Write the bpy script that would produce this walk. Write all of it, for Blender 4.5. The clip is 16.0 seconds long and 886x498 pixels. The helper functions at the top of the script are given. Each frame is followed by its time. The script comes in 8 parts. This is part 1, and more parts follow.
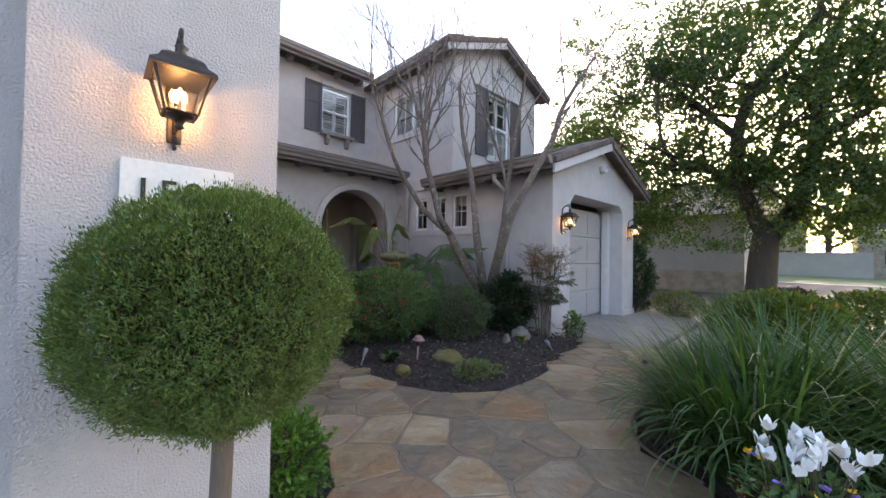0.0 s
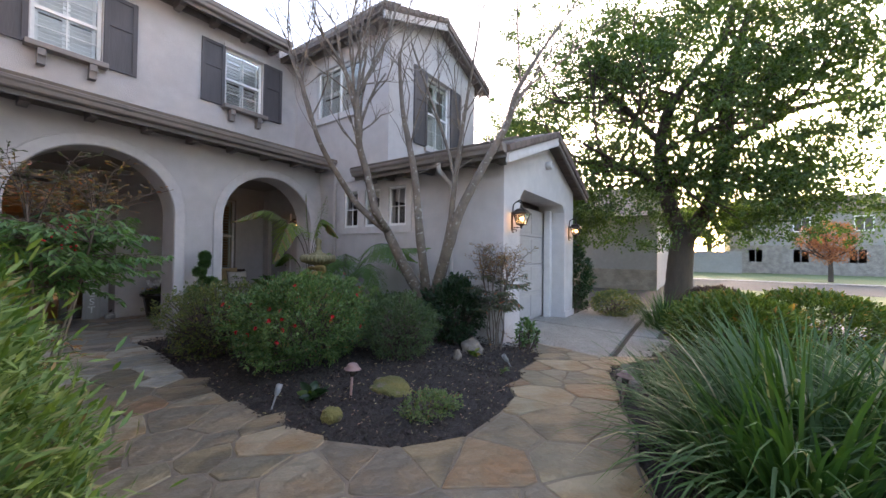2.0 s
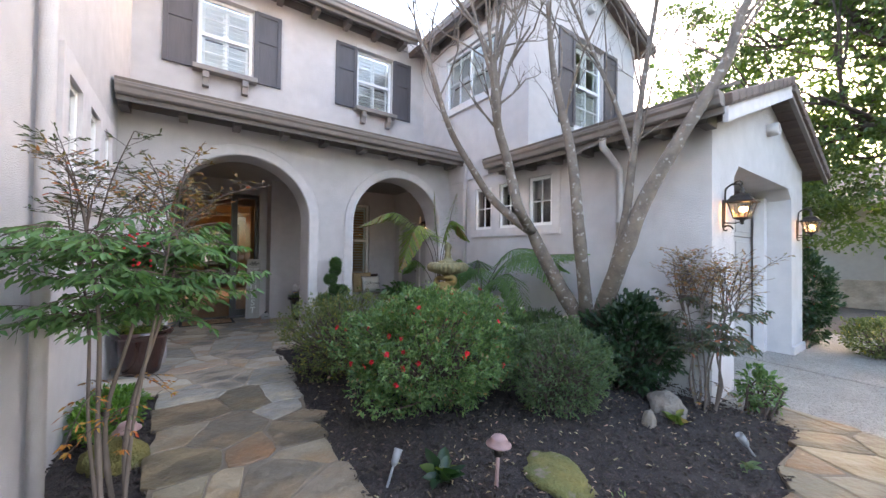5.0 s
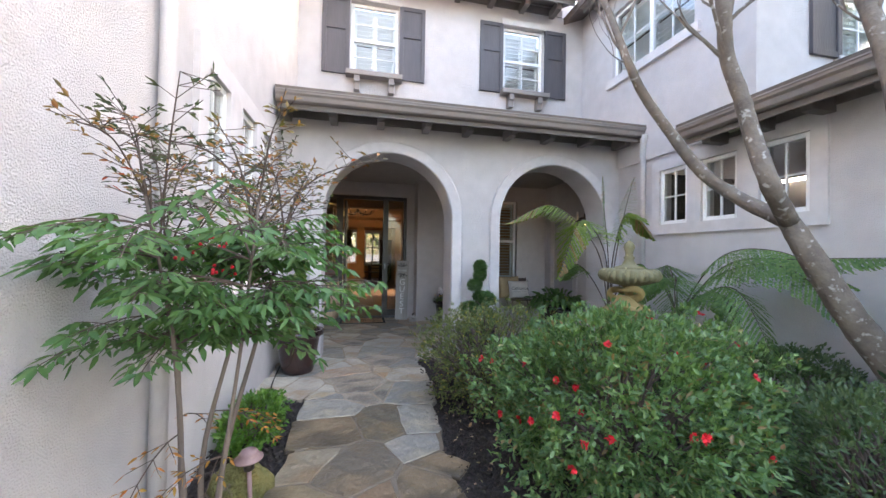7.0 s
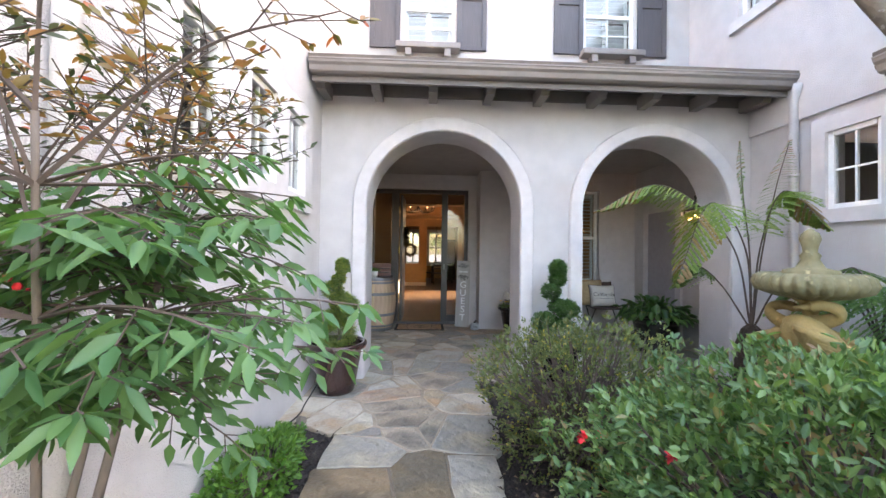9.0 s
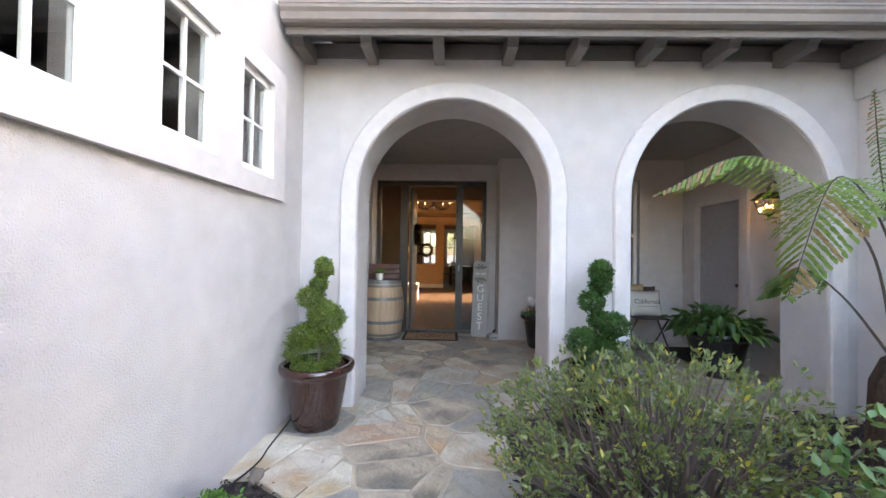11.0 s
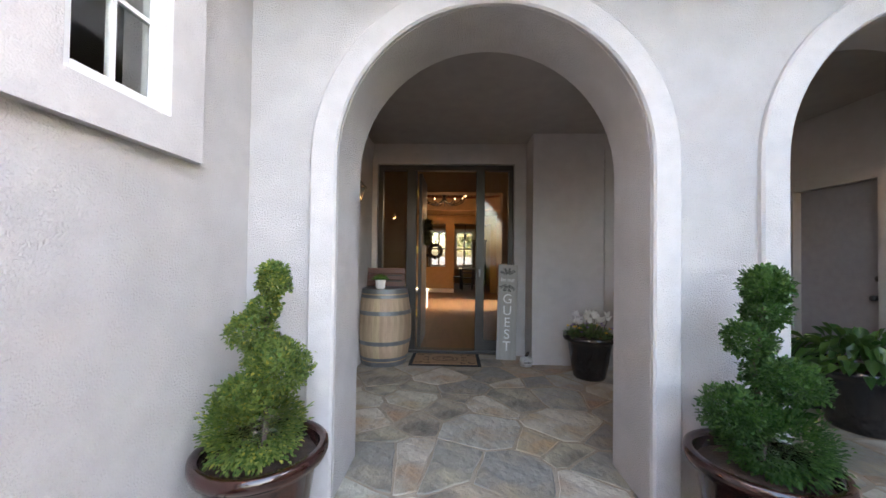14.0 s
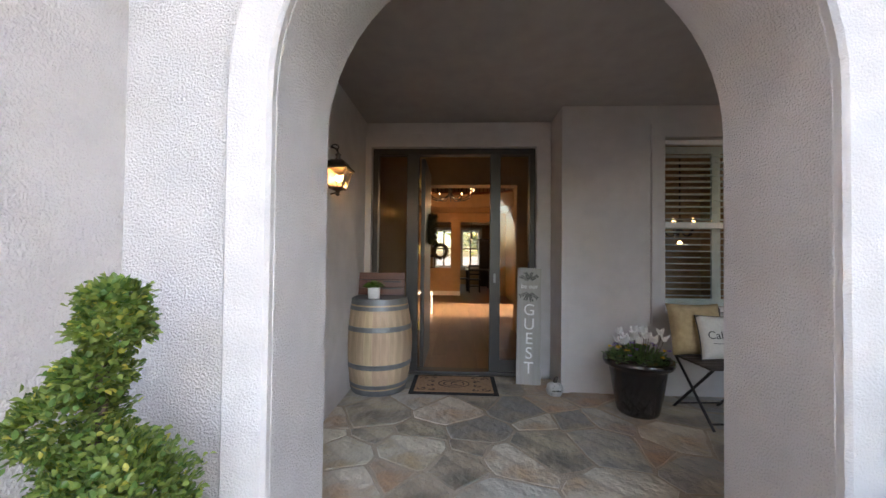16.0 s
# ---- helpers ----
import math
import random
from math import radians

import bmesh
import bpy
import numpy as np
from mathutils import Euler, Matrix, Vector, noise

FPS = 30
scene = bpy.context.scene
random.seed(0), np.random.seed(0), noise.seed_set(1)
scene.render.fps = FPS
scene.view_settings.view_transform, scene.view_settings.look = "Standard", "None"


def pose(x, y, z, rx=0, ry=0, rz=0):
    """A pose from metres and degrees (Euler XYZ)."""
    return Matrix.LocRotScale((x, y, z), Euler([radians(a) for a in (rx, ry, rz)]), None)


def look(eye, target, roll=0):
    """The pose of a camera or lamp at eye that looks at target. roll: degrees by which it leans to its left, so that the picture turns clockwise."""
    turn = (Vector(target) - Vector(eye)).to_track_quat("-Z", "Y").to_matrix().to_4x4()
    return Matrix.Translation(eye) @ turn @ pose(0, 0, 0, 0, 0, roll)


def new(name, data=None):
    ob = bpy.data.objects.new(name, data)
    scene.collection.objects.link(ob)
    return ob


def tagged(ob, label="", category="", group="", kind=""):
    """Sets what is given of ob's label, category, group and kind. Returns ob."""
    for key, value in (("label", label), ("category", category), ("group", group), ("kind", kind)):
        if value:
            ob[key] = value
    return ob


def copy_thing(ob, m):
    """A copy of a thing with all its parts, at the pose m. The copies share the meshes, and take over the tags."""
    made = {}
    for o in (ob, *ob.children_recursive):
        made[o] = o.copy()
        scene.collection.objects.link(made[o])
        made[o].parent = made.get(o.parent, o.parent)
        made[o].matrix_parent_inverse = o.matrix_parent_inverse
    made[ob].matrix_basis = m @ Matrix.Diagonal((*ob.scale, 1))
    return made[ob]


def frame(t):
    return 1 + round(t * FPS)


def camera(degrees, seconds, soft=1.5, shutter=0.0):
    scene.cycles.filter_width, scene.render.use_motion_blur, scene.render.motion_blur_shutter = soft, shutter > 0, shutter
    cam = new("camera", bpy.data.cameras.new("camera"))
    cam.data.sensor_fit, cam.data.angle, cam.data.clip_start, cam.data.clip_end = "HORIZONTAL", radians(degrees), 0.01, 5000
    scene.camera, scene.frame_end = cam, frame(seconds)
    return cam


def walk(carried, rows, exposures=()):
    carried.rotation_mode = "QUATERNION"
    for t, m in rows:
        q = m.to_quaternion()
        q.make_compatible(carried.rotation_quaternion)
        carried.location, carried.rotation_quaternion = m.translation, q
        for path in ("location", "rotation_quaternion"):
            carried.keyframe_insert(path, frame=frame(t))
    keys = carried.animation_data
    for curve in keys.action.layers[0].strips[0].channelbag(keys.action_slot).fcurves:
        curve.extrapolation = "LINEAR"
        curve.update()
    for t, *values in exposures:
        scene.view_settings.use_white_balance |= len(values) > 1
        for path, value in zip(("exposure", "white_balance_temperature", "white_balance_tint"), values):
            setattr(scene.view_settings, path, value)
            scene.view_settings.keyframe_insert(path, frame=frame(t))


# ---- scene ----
cam = camera(101.7, 16.0, shutter=0.06)
# seconds, eye x, y, z, then tilt, lean and turn in degrees
PATH = [
    (0.0, 0.311, 0.013, 1.215, 90.84, -0.95, -43.66),
    (0.5, 0.424, 0.190, 1.217, 90.82, -0.85, -46.92),
    (1.0, 0.542, 0.370, 1.218, 90.80, -0.79, -49.72),
    (1.5, 0.671, 0.553, 1.224, 90.84, -0.80, -52.76),
    (2.0, 0.806, 0.716, 1.234, 90.94, -0.72, -55.13),
    (2.5, 0.945, 0.859, 1.248, 90.99, -0.62, -55.40),
    (3.0, 1.064, 0.975, 1.265, 91.03, -0.66, -55.37),
    (3.5, 1.178, 1.115, 1.281, 91.04, -0.63, -53.16),
    (4.0, 1.277, 1.271, 1.293, 91.00, -0.68, -47.96),
    (4.5, 1.371, 1.443, 1.300, 90.94, -0.72, -41.70),
    (7.0, 1.742, 2.421, 1.315, 90.81, -0.93, -12.76),
    (7.5, 1.802, 2.637, 1.313, 90.65, -0.90, -8.43),
    (8.0, 1.839, 2.852, 1.308, 90.69, -0.89, -5.68),
    (8.5, 1.879, 3.046, 1.300, 90.72, -0.84, -3.63),
    (9.0, 1.920, 3.231, 1.292, 90.74, -0.83, -2.37),
    (11.5, 2.055, 4.164, 1.275, 90.88, -0.90, 1.51),
    (12.0, 2.030, 4.347, 1.276, 91.01, -0.88, 1.90),
    (12.5, 1.989, 4.532, 1.275, 90.99, -0.87, 1.88),
    (13.0, 1.949, 4.728, 1.273, 90.99, -0.83, 1.92),
    (13.5, 1.922, 4.917, 1.273, 91.04, -0.88, 1.98),
    (14.0, 1.893, 5.137, 1.272, 91.05, -0.79, 1.92),
    (14.5, 1.879, 5.351, 1.271, 91.02, -0.85, 2.12),
    (15.0, 1.873, 5.557, 1.278, 91.07, -0.77, 2.13),
    (15.5, 1.860, 5.755, 1.285, 91.06, -0.82, 2.29),
    (16.0, 1.835, 5.938, 1.293, 90.99, -0.61, 2.64),
]
walk(cam, [(t, pose(x, y, z, a, b, c)) for t, x, y, z, a, b, c in PATH],
     exposures=[(0.0, 2.92, 6500, 21), (1.5, 3.1, 6500, 21), (2.5, 3.25, 6500, 21), (3.5, 3.52, 6500, 21), (4.5, 3.85, 6500, 20), (7.0, 4.28, 6500, 18), (8.0, 4.52, 6550, 18), (9.0, 4.74, 6650, 18), (11.5, 4.85, 6600, 17), (12.5, 4.84, 6650, 18), (14.0, 4.74, 6750, 17), (16.0, 4.88, 6900, 18)])

# ---- light ----
SUN_TURN, SUN_UP = 0.0, 11.5          # degrees: from +x, above the horizon
world = bpy.data.worlds.new("sky")
scene.world = world
world.use_nodes = True
wn = world.node_tree.nodes
sky = wn.new("ShaderNodeTexSky")
sky.sky_type, sky.sun_disc = "NISHITA", False
sky.sun_elevation, sky.sun_rotation = radians(SUN_UP), radians(90.0 - SUN_TURN)
sky.air_density, sky.dust_density, sky.ozone_density = 1.0, 4.0, 1.0
wn["Background"].inputs["Strength"].default_value = 0.15
world.node_tree.links.new(sky.outputs["Color"], wn["Background"].inputs["Color"])
sun = new("sun", bpy.data.lights.new("sun", "SUN"))
sun.data.energy, sun.data.angle, sun.data.color = 0.55, radians(0.6), (1.0, 0.85, 0.66)
sun_dir = Vector((math.cos(radians(SUN_UP)) * math.cos(radians(SUN_TURN)), math.cos(radians(SUN_UP)) * math.sin(radians(SUN_TURN)), math.sin(radians(SUN_UP))))
sun.matrix_basis = look(sun_dir * 60, (0, 0, 0))


# ---- material helpers ----
def mat(name, col, col2=None, rough=0.8, scale=6.0, detail=6.0, bump=0.0, bump_scale=60.0, metal=0.0, speck=None, speck_scale=40.0, speck_at=(0.6, 0.7), random_obj=0.0, island=0.0, coat=0.0, spec=0.5, bump_dist=0.01, stretch=None, trans=0.0, contrast=(0.35, 0.65)):
    """A surface with two scales of colour variation, fine relief and, if asked, specks and piece-to-piece variation."""
    m = bpy.data.materials.new(name)
    m.use_nodes = True
    nt = m.node_tree
    n, l = nt.nodes, nt.links
    b = n["Principled BSDF"]
    b.inputs["Roughness"].default_value, b.inputs["Metallic"].default_value = rough, metal
    b.inputs["Coat Weight"].default_value, b.inputs["Specular IOR Level"].default_value = coat, spec
    b.inputs["Transmission Weight"].default_value = trans
    tc = n.new("ShaderNodeTexCoord")
    vec = tc.outputs["Object"]
    if stretch:
        mp = n.new("ShaderNodeMapping")
        mp.inputs["Scale"].default_value = stretch
        l.new(vec, mp.inputs["Vector"])
        vec = mp.outputs["Vector"]

    def noise_tex(sc, det=detail):
        t = n.new("ShaderNodeTexNoise")
        t.inputs["Scale"].default_value, t.inputs["Detail"].default_value = sc, det
        l.new(vec, t.inputs["Vector"])
        return t.outputs["Fac"]

    def mix(fac, a, bb, kind="MIX"):
        x = n.new("ShaderNodeMix")
        x.data_type, x.blend_type = "RGBA", kind
        for sock, val in ((x.inputs[0], fac), (x.inputs[6], a), (x.inputs[7], bb)):
            if isinstance(val, (int, float)):
                sock.default_value = val
            elif isinstance(val, tuple):
                sock.default_value = (*val, 1)
            else:
                l.new(val, sock)
        return x.outputs[2]

    def ramp(fac, lo, hi):
        r = n.new("ShaderNodeMapRange")
        r.inputs[1].default_value, r.inputs[2].default_value = lo, hi
        l.new(fac, r.inputs[0])
        return r.outputs[0]

    c2 = col2 or tuple(v * 0.82 for v in col)
    c = mix(ramp(noise_tex(scale), *contrast), tuple(col), tuple(c2))
    fine = ramp(noise_tex(scale * 7.3), 0.3, 0.7)
    c = mix(0.25, c, mix(fine, tuple(v * 0.75 for v in col), tuple(min(1, v * 1.2) for v in col)))
    if speck:
        c = mix(ramp(noise_tex(speck_scale, 3.0), *speck_at), c, tuple(speck))
    for amount, kind in ((random_obj, "obj"), (island, "isl")):
        if amount:
            if kind == "obj":
                src = n.new("ShaderNodeObjectInfo").outputs["Random"]
            else:
                src = n.new("ShaderNodeNewGeometry").outputs["Random Per Island"]
            hsv = n.new("ShaderNodeHueSaturation")
            l.new(c, hsv.inputs["Color"])
            mr = n.new("ShaderNodeMapRange")
            mr.inputs[3].default_value, mr.inputs[4].default_value = 1 - amount, 1 + amount
            l.new(src, mr.inputs[0])
            l.new(mr.outputs[0], hsv.inputs["Value"])
            wv = n.new("ShaderNodeMath")
            wv.operation = "MULTIPLY_ADD"
            wv.inputs[1].default_value, wv.inputs[2].default_value = amount * 0.16, 0.5 - amount * 0.08
            fr = n.new("ShaderNodeMath")
            fr.operation = "MULTIPLY"
            fr.inputs[1].default_value = 7.31
            fq = n.new("ShaderNodeMath")
            fq.operation = "FRACT"
            l.new(src, fr.inputs[0])
            l.new(fr.outputs[0], fq.inputs[0])
            l.new(fq.outputs[0], wv.inputs[0])
            l.new(wv.outputs[0], hsv.inputs["Hue"])
            c = hsv.outputs["Color"]
    l.new(c, b.inputs["Base Color"])
    if bump:
        bp = n.new("ShaderNodeBump")
        bp.inputs["Strength"].default_value, bp.inputs["Distance"].default_value = bump, bump_dist
        l.new(noise_tex(bump_scale, 4.0), bp.inputs["Height"])
        l.new(bp.outputs["Normal"], b.inputs["Normal"])
    return m


def leaf_mat(name, col, col2, rough=0.45, through_light=0.35, amount=0.35, dry=None):
    """A leaf: gloss on top, some light let through, each leaf a little different."""
    m = bpy.data.materials.new(name)
    m.use_nodes = True
    n, l = m.node_tree.nodes, m.node_tree.links
    b, out = n["Principled BSDF"], n["Material Output"]
    b.inputs["Roughness"].default_value = rough
    isl = n.new("ShaderNodeNewGeometry").outputs["Random Per Island"]
    cr = n.new("ShaderNodeValToRGB")
    cr.color_ramp.elements[0].color, cr.color_ramp.elements[1].color = (*col, 1), (*col2, 1)
    if dry:
        e = cr.color_ramp.elements.new(0.93)
        e.color = (*col2, 1)
        cr.color_ramp.elements[2].color = (*dry, 1)
    l.new(isl, cr.inputs["Fac"])
    l.new(cr.outputs["Color"], b.inputs["Base Color"])
    tr = n.new("ShaderNodeBsdfTranslucent")
    br = n.new("ShaderNodeMix")
    br.data_type, br.blend_type = "RGBA", "MULTIPLY"
    br.inputs[0].default_value = 1.0
    br.inputs[7].default_value = (1.5, 1.6, 0.5, 1)
    l.new(cr.outputs["Color"], br.inputs[6])
    l.new(br.outputs[2], tr.inputs["Color"])
    mx = n.new("ShaderNodeMixShader")
    mx.inputs[0].default_value = through_light
    l.new(b.outputs[0], mx.inputs[1])
    l.new(tr.outputs[0], mx.inputs[2])
    l.new(mx.outputs[0], out.inputs["Surface"])
    return m


def glass_mat(name, tint=(1, 1, 1), rough=0.0):
    m = bpy.data.materials.new(name)
    m.use_nodes = True
    b = m.node_tree.nodes["Principled BSDF"]
    b.inputs["Base Color"].default_value = (*tint, 1)
    b.inputs["Roughness"].default_value, b.inputs["Transmission Weight"].default_value, b.inputs["IOR"].default_value = rough, 1.0, 1.45
    return m


def glow_mat(name, col, strength):
    m = bpy.data.materials.new(name)
    m.use_nodes = True
    b = m.node_tree.nodes["Principled BSDF"]
    b.inputs["Base Color"].default_value = (*col, 1)
    b.inputs["Emission Color"].default_value, b.inputs["Emission Strength"].default_value = (*col, 1), strength
    return m


STUCCO = mat("stucco", (0.60, 0.565, 0.55), (0.55, 0.515, 0.505), rough=0.92, scale=0.7, bump=1.0, bump_scale=135.0, bump_dist=0.0125, spec=0.25)
TRIM = mat("stucco_trim", (0.60, 0.565, 0.55), (0.56, 0.525, 0.515), rough=0.9, scale=1.3, bump=0.7, bump_scale=150.0, bump_dist=0.006, spec=0.25)
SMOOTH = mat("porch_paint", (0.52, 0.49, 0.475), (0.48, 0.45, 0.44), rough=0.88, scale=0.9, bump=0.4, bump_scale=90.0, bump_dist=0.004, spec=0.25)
# the porch walls' greige, taken darker and browner for the ceiling
CEILTAUPE = mat("ceiling_taupe", (0.40, 0.365, 0.345), (0.36, 0.33, 0.31), rough=0.88, scale=0.9, bump=0.3, bump_scale=90.0, bump_dist=0.004, spec=0.25)
TAUPE = mat("taupe_paint", (0.20, 0.175, 0.16), (0.16, 0.14, 0.13), rough=0.6, scale=3.0, bump=0.15, bump_scale=70.0)
GUTTER = mat("gutter_paint", (0.25, 0.212, 0.192), (0.21, 0.18, 0.163), rough=0.45, scale=2.0)
SHUTTER = mat("shutter_paint", (0.085, 0.075, 0.08), (0.06, 0.053, 0.057), rough=0.55, scale=5.0, bump=0.3, bump_scale=90.0, stretch=(1, 1, 0.15))
WHITE = mat("white_vinyl", (0.80, 0.79, 0.77), (0.76, 0.75, 0.73), rough=0.4, scale=3.0)
SAGE = mat("pale_louvre_paint", (0.62, 0.68, 0.66), (0.57, 0.63, 0.61), rough=0.45, scale=3.0)
TILE = mat("roof_tile", (0.15, 0.115, 0.095), (0.085, 0.07, 0.062), rough=0.9, scale=5.0, bump=0.6, bump_scale=45.0, random_obj=0.2, island=0.25)
GLASS = glass_mat("window_glass", (0.93, 0.96, 0.95))
ROOM = mat("room_paint", (0.42, 0.28, 0.15), (0.38, 0.25, 0.135), rough=0.8, scale=1.0)
# near-black: the dimness of rooms behind glass is put into the colour
PAINTED_DIM = mat("painted_dim_room", (0.10, 0.09, 0.085), (0.07, 0.065, 0.06), rough=0.9, scale=1.0)
DOORFRAME = mat("bronze_frame", (0.035, 0.032, 0.030), (0.028, 0.026, 0.024), rough=0.4, scale=4.0)
MULCH = mat("mulch", (0.035, 0.026, 0.022), (0.016, 0.012, 0.011), rough=0.95, scale=18.0, bump=1.0, bump_scale=60.0, bump_dist=0.03, speck=(0.10, 0.075, 0.06), speck_scale=90.0, speck_at=(0.62, 0.68))
GROUT = mat("porch_grout", (0.40, 0.33, 0.25), (0.30, 0.245, 0.185), rough=0.9, scale=8.0, bump=0.5, bump_scale=80.0)
MORTAR = mat("path_mortar", (0.19, 0.148, 0.105), (0.13, 0.103, 0.074), rough=0.9, scale=8.0, bump=0.5, bump_scale=80.0)
AGG = mat("exposed_aggregate", (0.36, 0.335, 0.30), (0.27, 0.25, 0.225), rough=0.85, scale=3.0, bump=0.8, bump_scale=130.0, speck=(0.12, 0.105, 0.09), speck_scale=120.0, speck_at=(0.52, 0.6))
SOIL = mat("soil", (0.06, 0.045, 0.035), (0.035, 0.027, 0.021), rough=0.95, scale=4.0, bump=0.8, bump_scale=40.0)
LAWN = mat("lawn", (0.10, 0.14, 0.045), (0.16, 0.17, 0.07), rough=0.9, scale=1.5, bump=0.8, bump_scale=60.0)
GARAGE = mat("garage_door_paint", (0.42, 0.39, 0.375), (0.38, 0.355, 0.34), rough=0.6, scale=2.0)


# ---- mesh helpers ----
def empty(name, m=None):
    ob = new(name)
    if m is not None:
        ob.matrix_basis = m
    return ob


def part(name, bm, material, parent=None, label="", smooth=False):
    """Links a bmesh as one mesh object, under a thing or a part."""
    me = bpy.data.meshes.new(name)
    bm.to_mesh(me)
    bm.free()
    if smooth:
        for p in me.polygons:
            p.use_smooth = True
    for mt in (material if isinstance(material, (list, tuple)) else [material]):
        me.materials.append(mt)
    ob = new(name, me)
    if parent is not None:
        ob.parent = parent
    if label:
        ob["label"] = label
    return ob


def piece(name, mesh, parent, m=None):
    ob = new(name, mesh)
    ob.parent = parent
    if m is not None:
        ob.matrix_basis = m
    return ob


def box(x0, y0, z0, x1, y1, z1, bm=None, bevel=0.0, m=None):
    """A box between two corners, with softened edges if bevel is given; m: a pose for it."""
    out = bm if bm is not None else bmesh.new()
    b = bmesh.new()
    v = [b.verts.new(c) for c in ((x0, y0, z0), (x1, y0, z0), (x1, y1, z0), (x0, y1, z0), (x0, y0, z1), (x1, y0, z1), (x1, y1, z1), (x0, y1, z1))]
    for f in ((3, 2, 1, 0), (4, 5, 6, 7), (0, 1, 5, 4), (1, 2, 6, 5), (2, 3, 7, 6), (3, 0, 4, 7)):
        b.faces.new([v[i] for i in f])
    bmesh.ops.recalc_face_normals(b, faces=b.faces)
    if bevel:
        bmesh.ops.bevel(b, geom=list(b.edges), offset=bevel, segments=2, affect="EDGES", profile=0.6)
    if m is not None:
        bmesh.ops.transform(b, matrix=m, verts=b.verts)
    return join(out, b)


def join(out, b):
    me = bpy.data.meshes.new("tmp")
    b.to_mesh(me)
    b.free()
    out.from_mesh(me)
    bpy.data.meshes.remove(me)
    return out


def lathe(profile, seg=24, bm=None, m=None, wobble=None):
    """Turns (radius, height) pairs about z."""
    out = bm if bm is not None else bmesh.new()
    b = bmesh.new()
    rings = []
    for r, z in profile:
        ring = []
        for i in range(seg):
            a = 2 * math.pi * i / seg
            rr = r if wobble is None else r * wobble(a, z)
            ring.append(b.verts.new((rr * math.cos(a), rr * math.sin(a), z)))
        rings.append(ring)
    for p, q in zip(rings, rings[1:]):
        for i in range(seg):
            b.faces.new((p[i], p[(i + 1) % seg], q[(i + 1) % seg], q[i]))
    b.faces.new(rings[0][::-1])
    b.faces.new(rings[-1])
    bmesh.ops.recalc_face_normals(b, faces=b.faces)
    if m is not None:
        bmesh.ops.transform(b, matrix=m, verts=b.verts)
    return join(out, b)


def tube(pts, radii, seg=8, bm=None, flat=1.0):
    """A tapered tube along points."""
    out = bm if bm is not None else bmesh.new()
    pts = [Vector(p) for p in pts]
    if isinstance(radii, (int, float)):
        radii = [radii] * len(pts)
    rings = []
    side = None
    for i, p in enumerate(pts):
        d = (pts[min(i + 1, len(pts) - 1)] - pts[max(i - 1, 0)]).normalized()
        if side is None:
            side = d.cross(Vector((0, 0, 1)) if abs(d.z) < 0.9 else Vector((1, 0, 0))).normalized()
        else:
            side = (side - d * side.dot(d)).normalized()
        up = d.cross(side)
        rings.append([out.verts.new(p + (side * math.cos(2 * math.pi * k / seg) + up * math.sin(2 * math.pi * k / seg) * flat) * radii[i]) for k in range(seg)])
    for p, q in zip(rings, rings[1:]):
        for i in range(seg):
            out.faces.new((p[i], p[(i + 1) % seg], q[(i + 1) % seg], q[i]))
    if seg > 2:
        out.faces.new(rings[0][::-1])
        out.faces.new(rings[-1])
    return out


def slab_with_holes(u0, u1, v0, v1, holes, place, thick, bm=None):
    """A wall in (u, v), with rectangular holes, as thick as given; place(u, v, w) tells where it stands, w from 0 (face) to thick (back)."""
    out = bm if bm is not None else bmesh.new()
    us = sorted({u0, u1, *[h[0] for h in holes], *[h[1] for h in holes]})
    vs = sorted({v0, v1, *[h[2] for h in holes], *[h[3] for h in holes]})
    us, vs = [u for u in us if u0 <= u <= u1], [v for v in vs if v0 <= v <= v1]

    def solid(i, j):
        if not (0 <= i < len(us) - 1 and 0 <= j < len(vs) - 1):
            return False
        cu, cv = (us[i] + us[i + 1]) / 2, (vs[j] + vs[j + 1]) / 2
        return not any(h[0] < cu < h[1] and h[2] < cv < h[3] for h in holes)

    b = bmesh.new()
    quad = lambda *c: b.faces.new([b.verts.new(place(*k)) for k in c])
    for i in range(len(us) - 1):
        for j in range(len(vs) - 1):
            if not solid(i, j):
                continue
            a, c, d, e = us[i], us[i + 1], vs[j], vs[j + 1]
            quad((a, d, 0), (c, d, 0), (c, e, 0), (a, e, 0))
            quad((a, d, thick), (a, e, thick), (c, e, thick), (c, d, thick))
            if not solid(i - 1, j):
                quad((a, d, 0), (a, e, 0), (a, e, thick), (a, d, thick))
            if not solid(i + 1, j):
                quad((c, d, 0), (c, d, thick), (c, e, thick), (c, e, 0))
            if not solid(i, j - 1):
                quad((a, d, 0), (a, d, thick), (c, d, thick), (c, d, 0))
            if not solid(i, j + 1):
                quad((a, e, 0), (c, e, 0), (c, e, thick), (a, e, thick))
    bmesh.ops.remove_doubles(b, verts=b.verts, dist=0.0005)
    bmesh.ops.recalc_face_normals(b, faces=b.faces)
    return join(out, b)


def structure(ob, label, category="wall"):
    return tagged(ob, label, category, kind="structure")


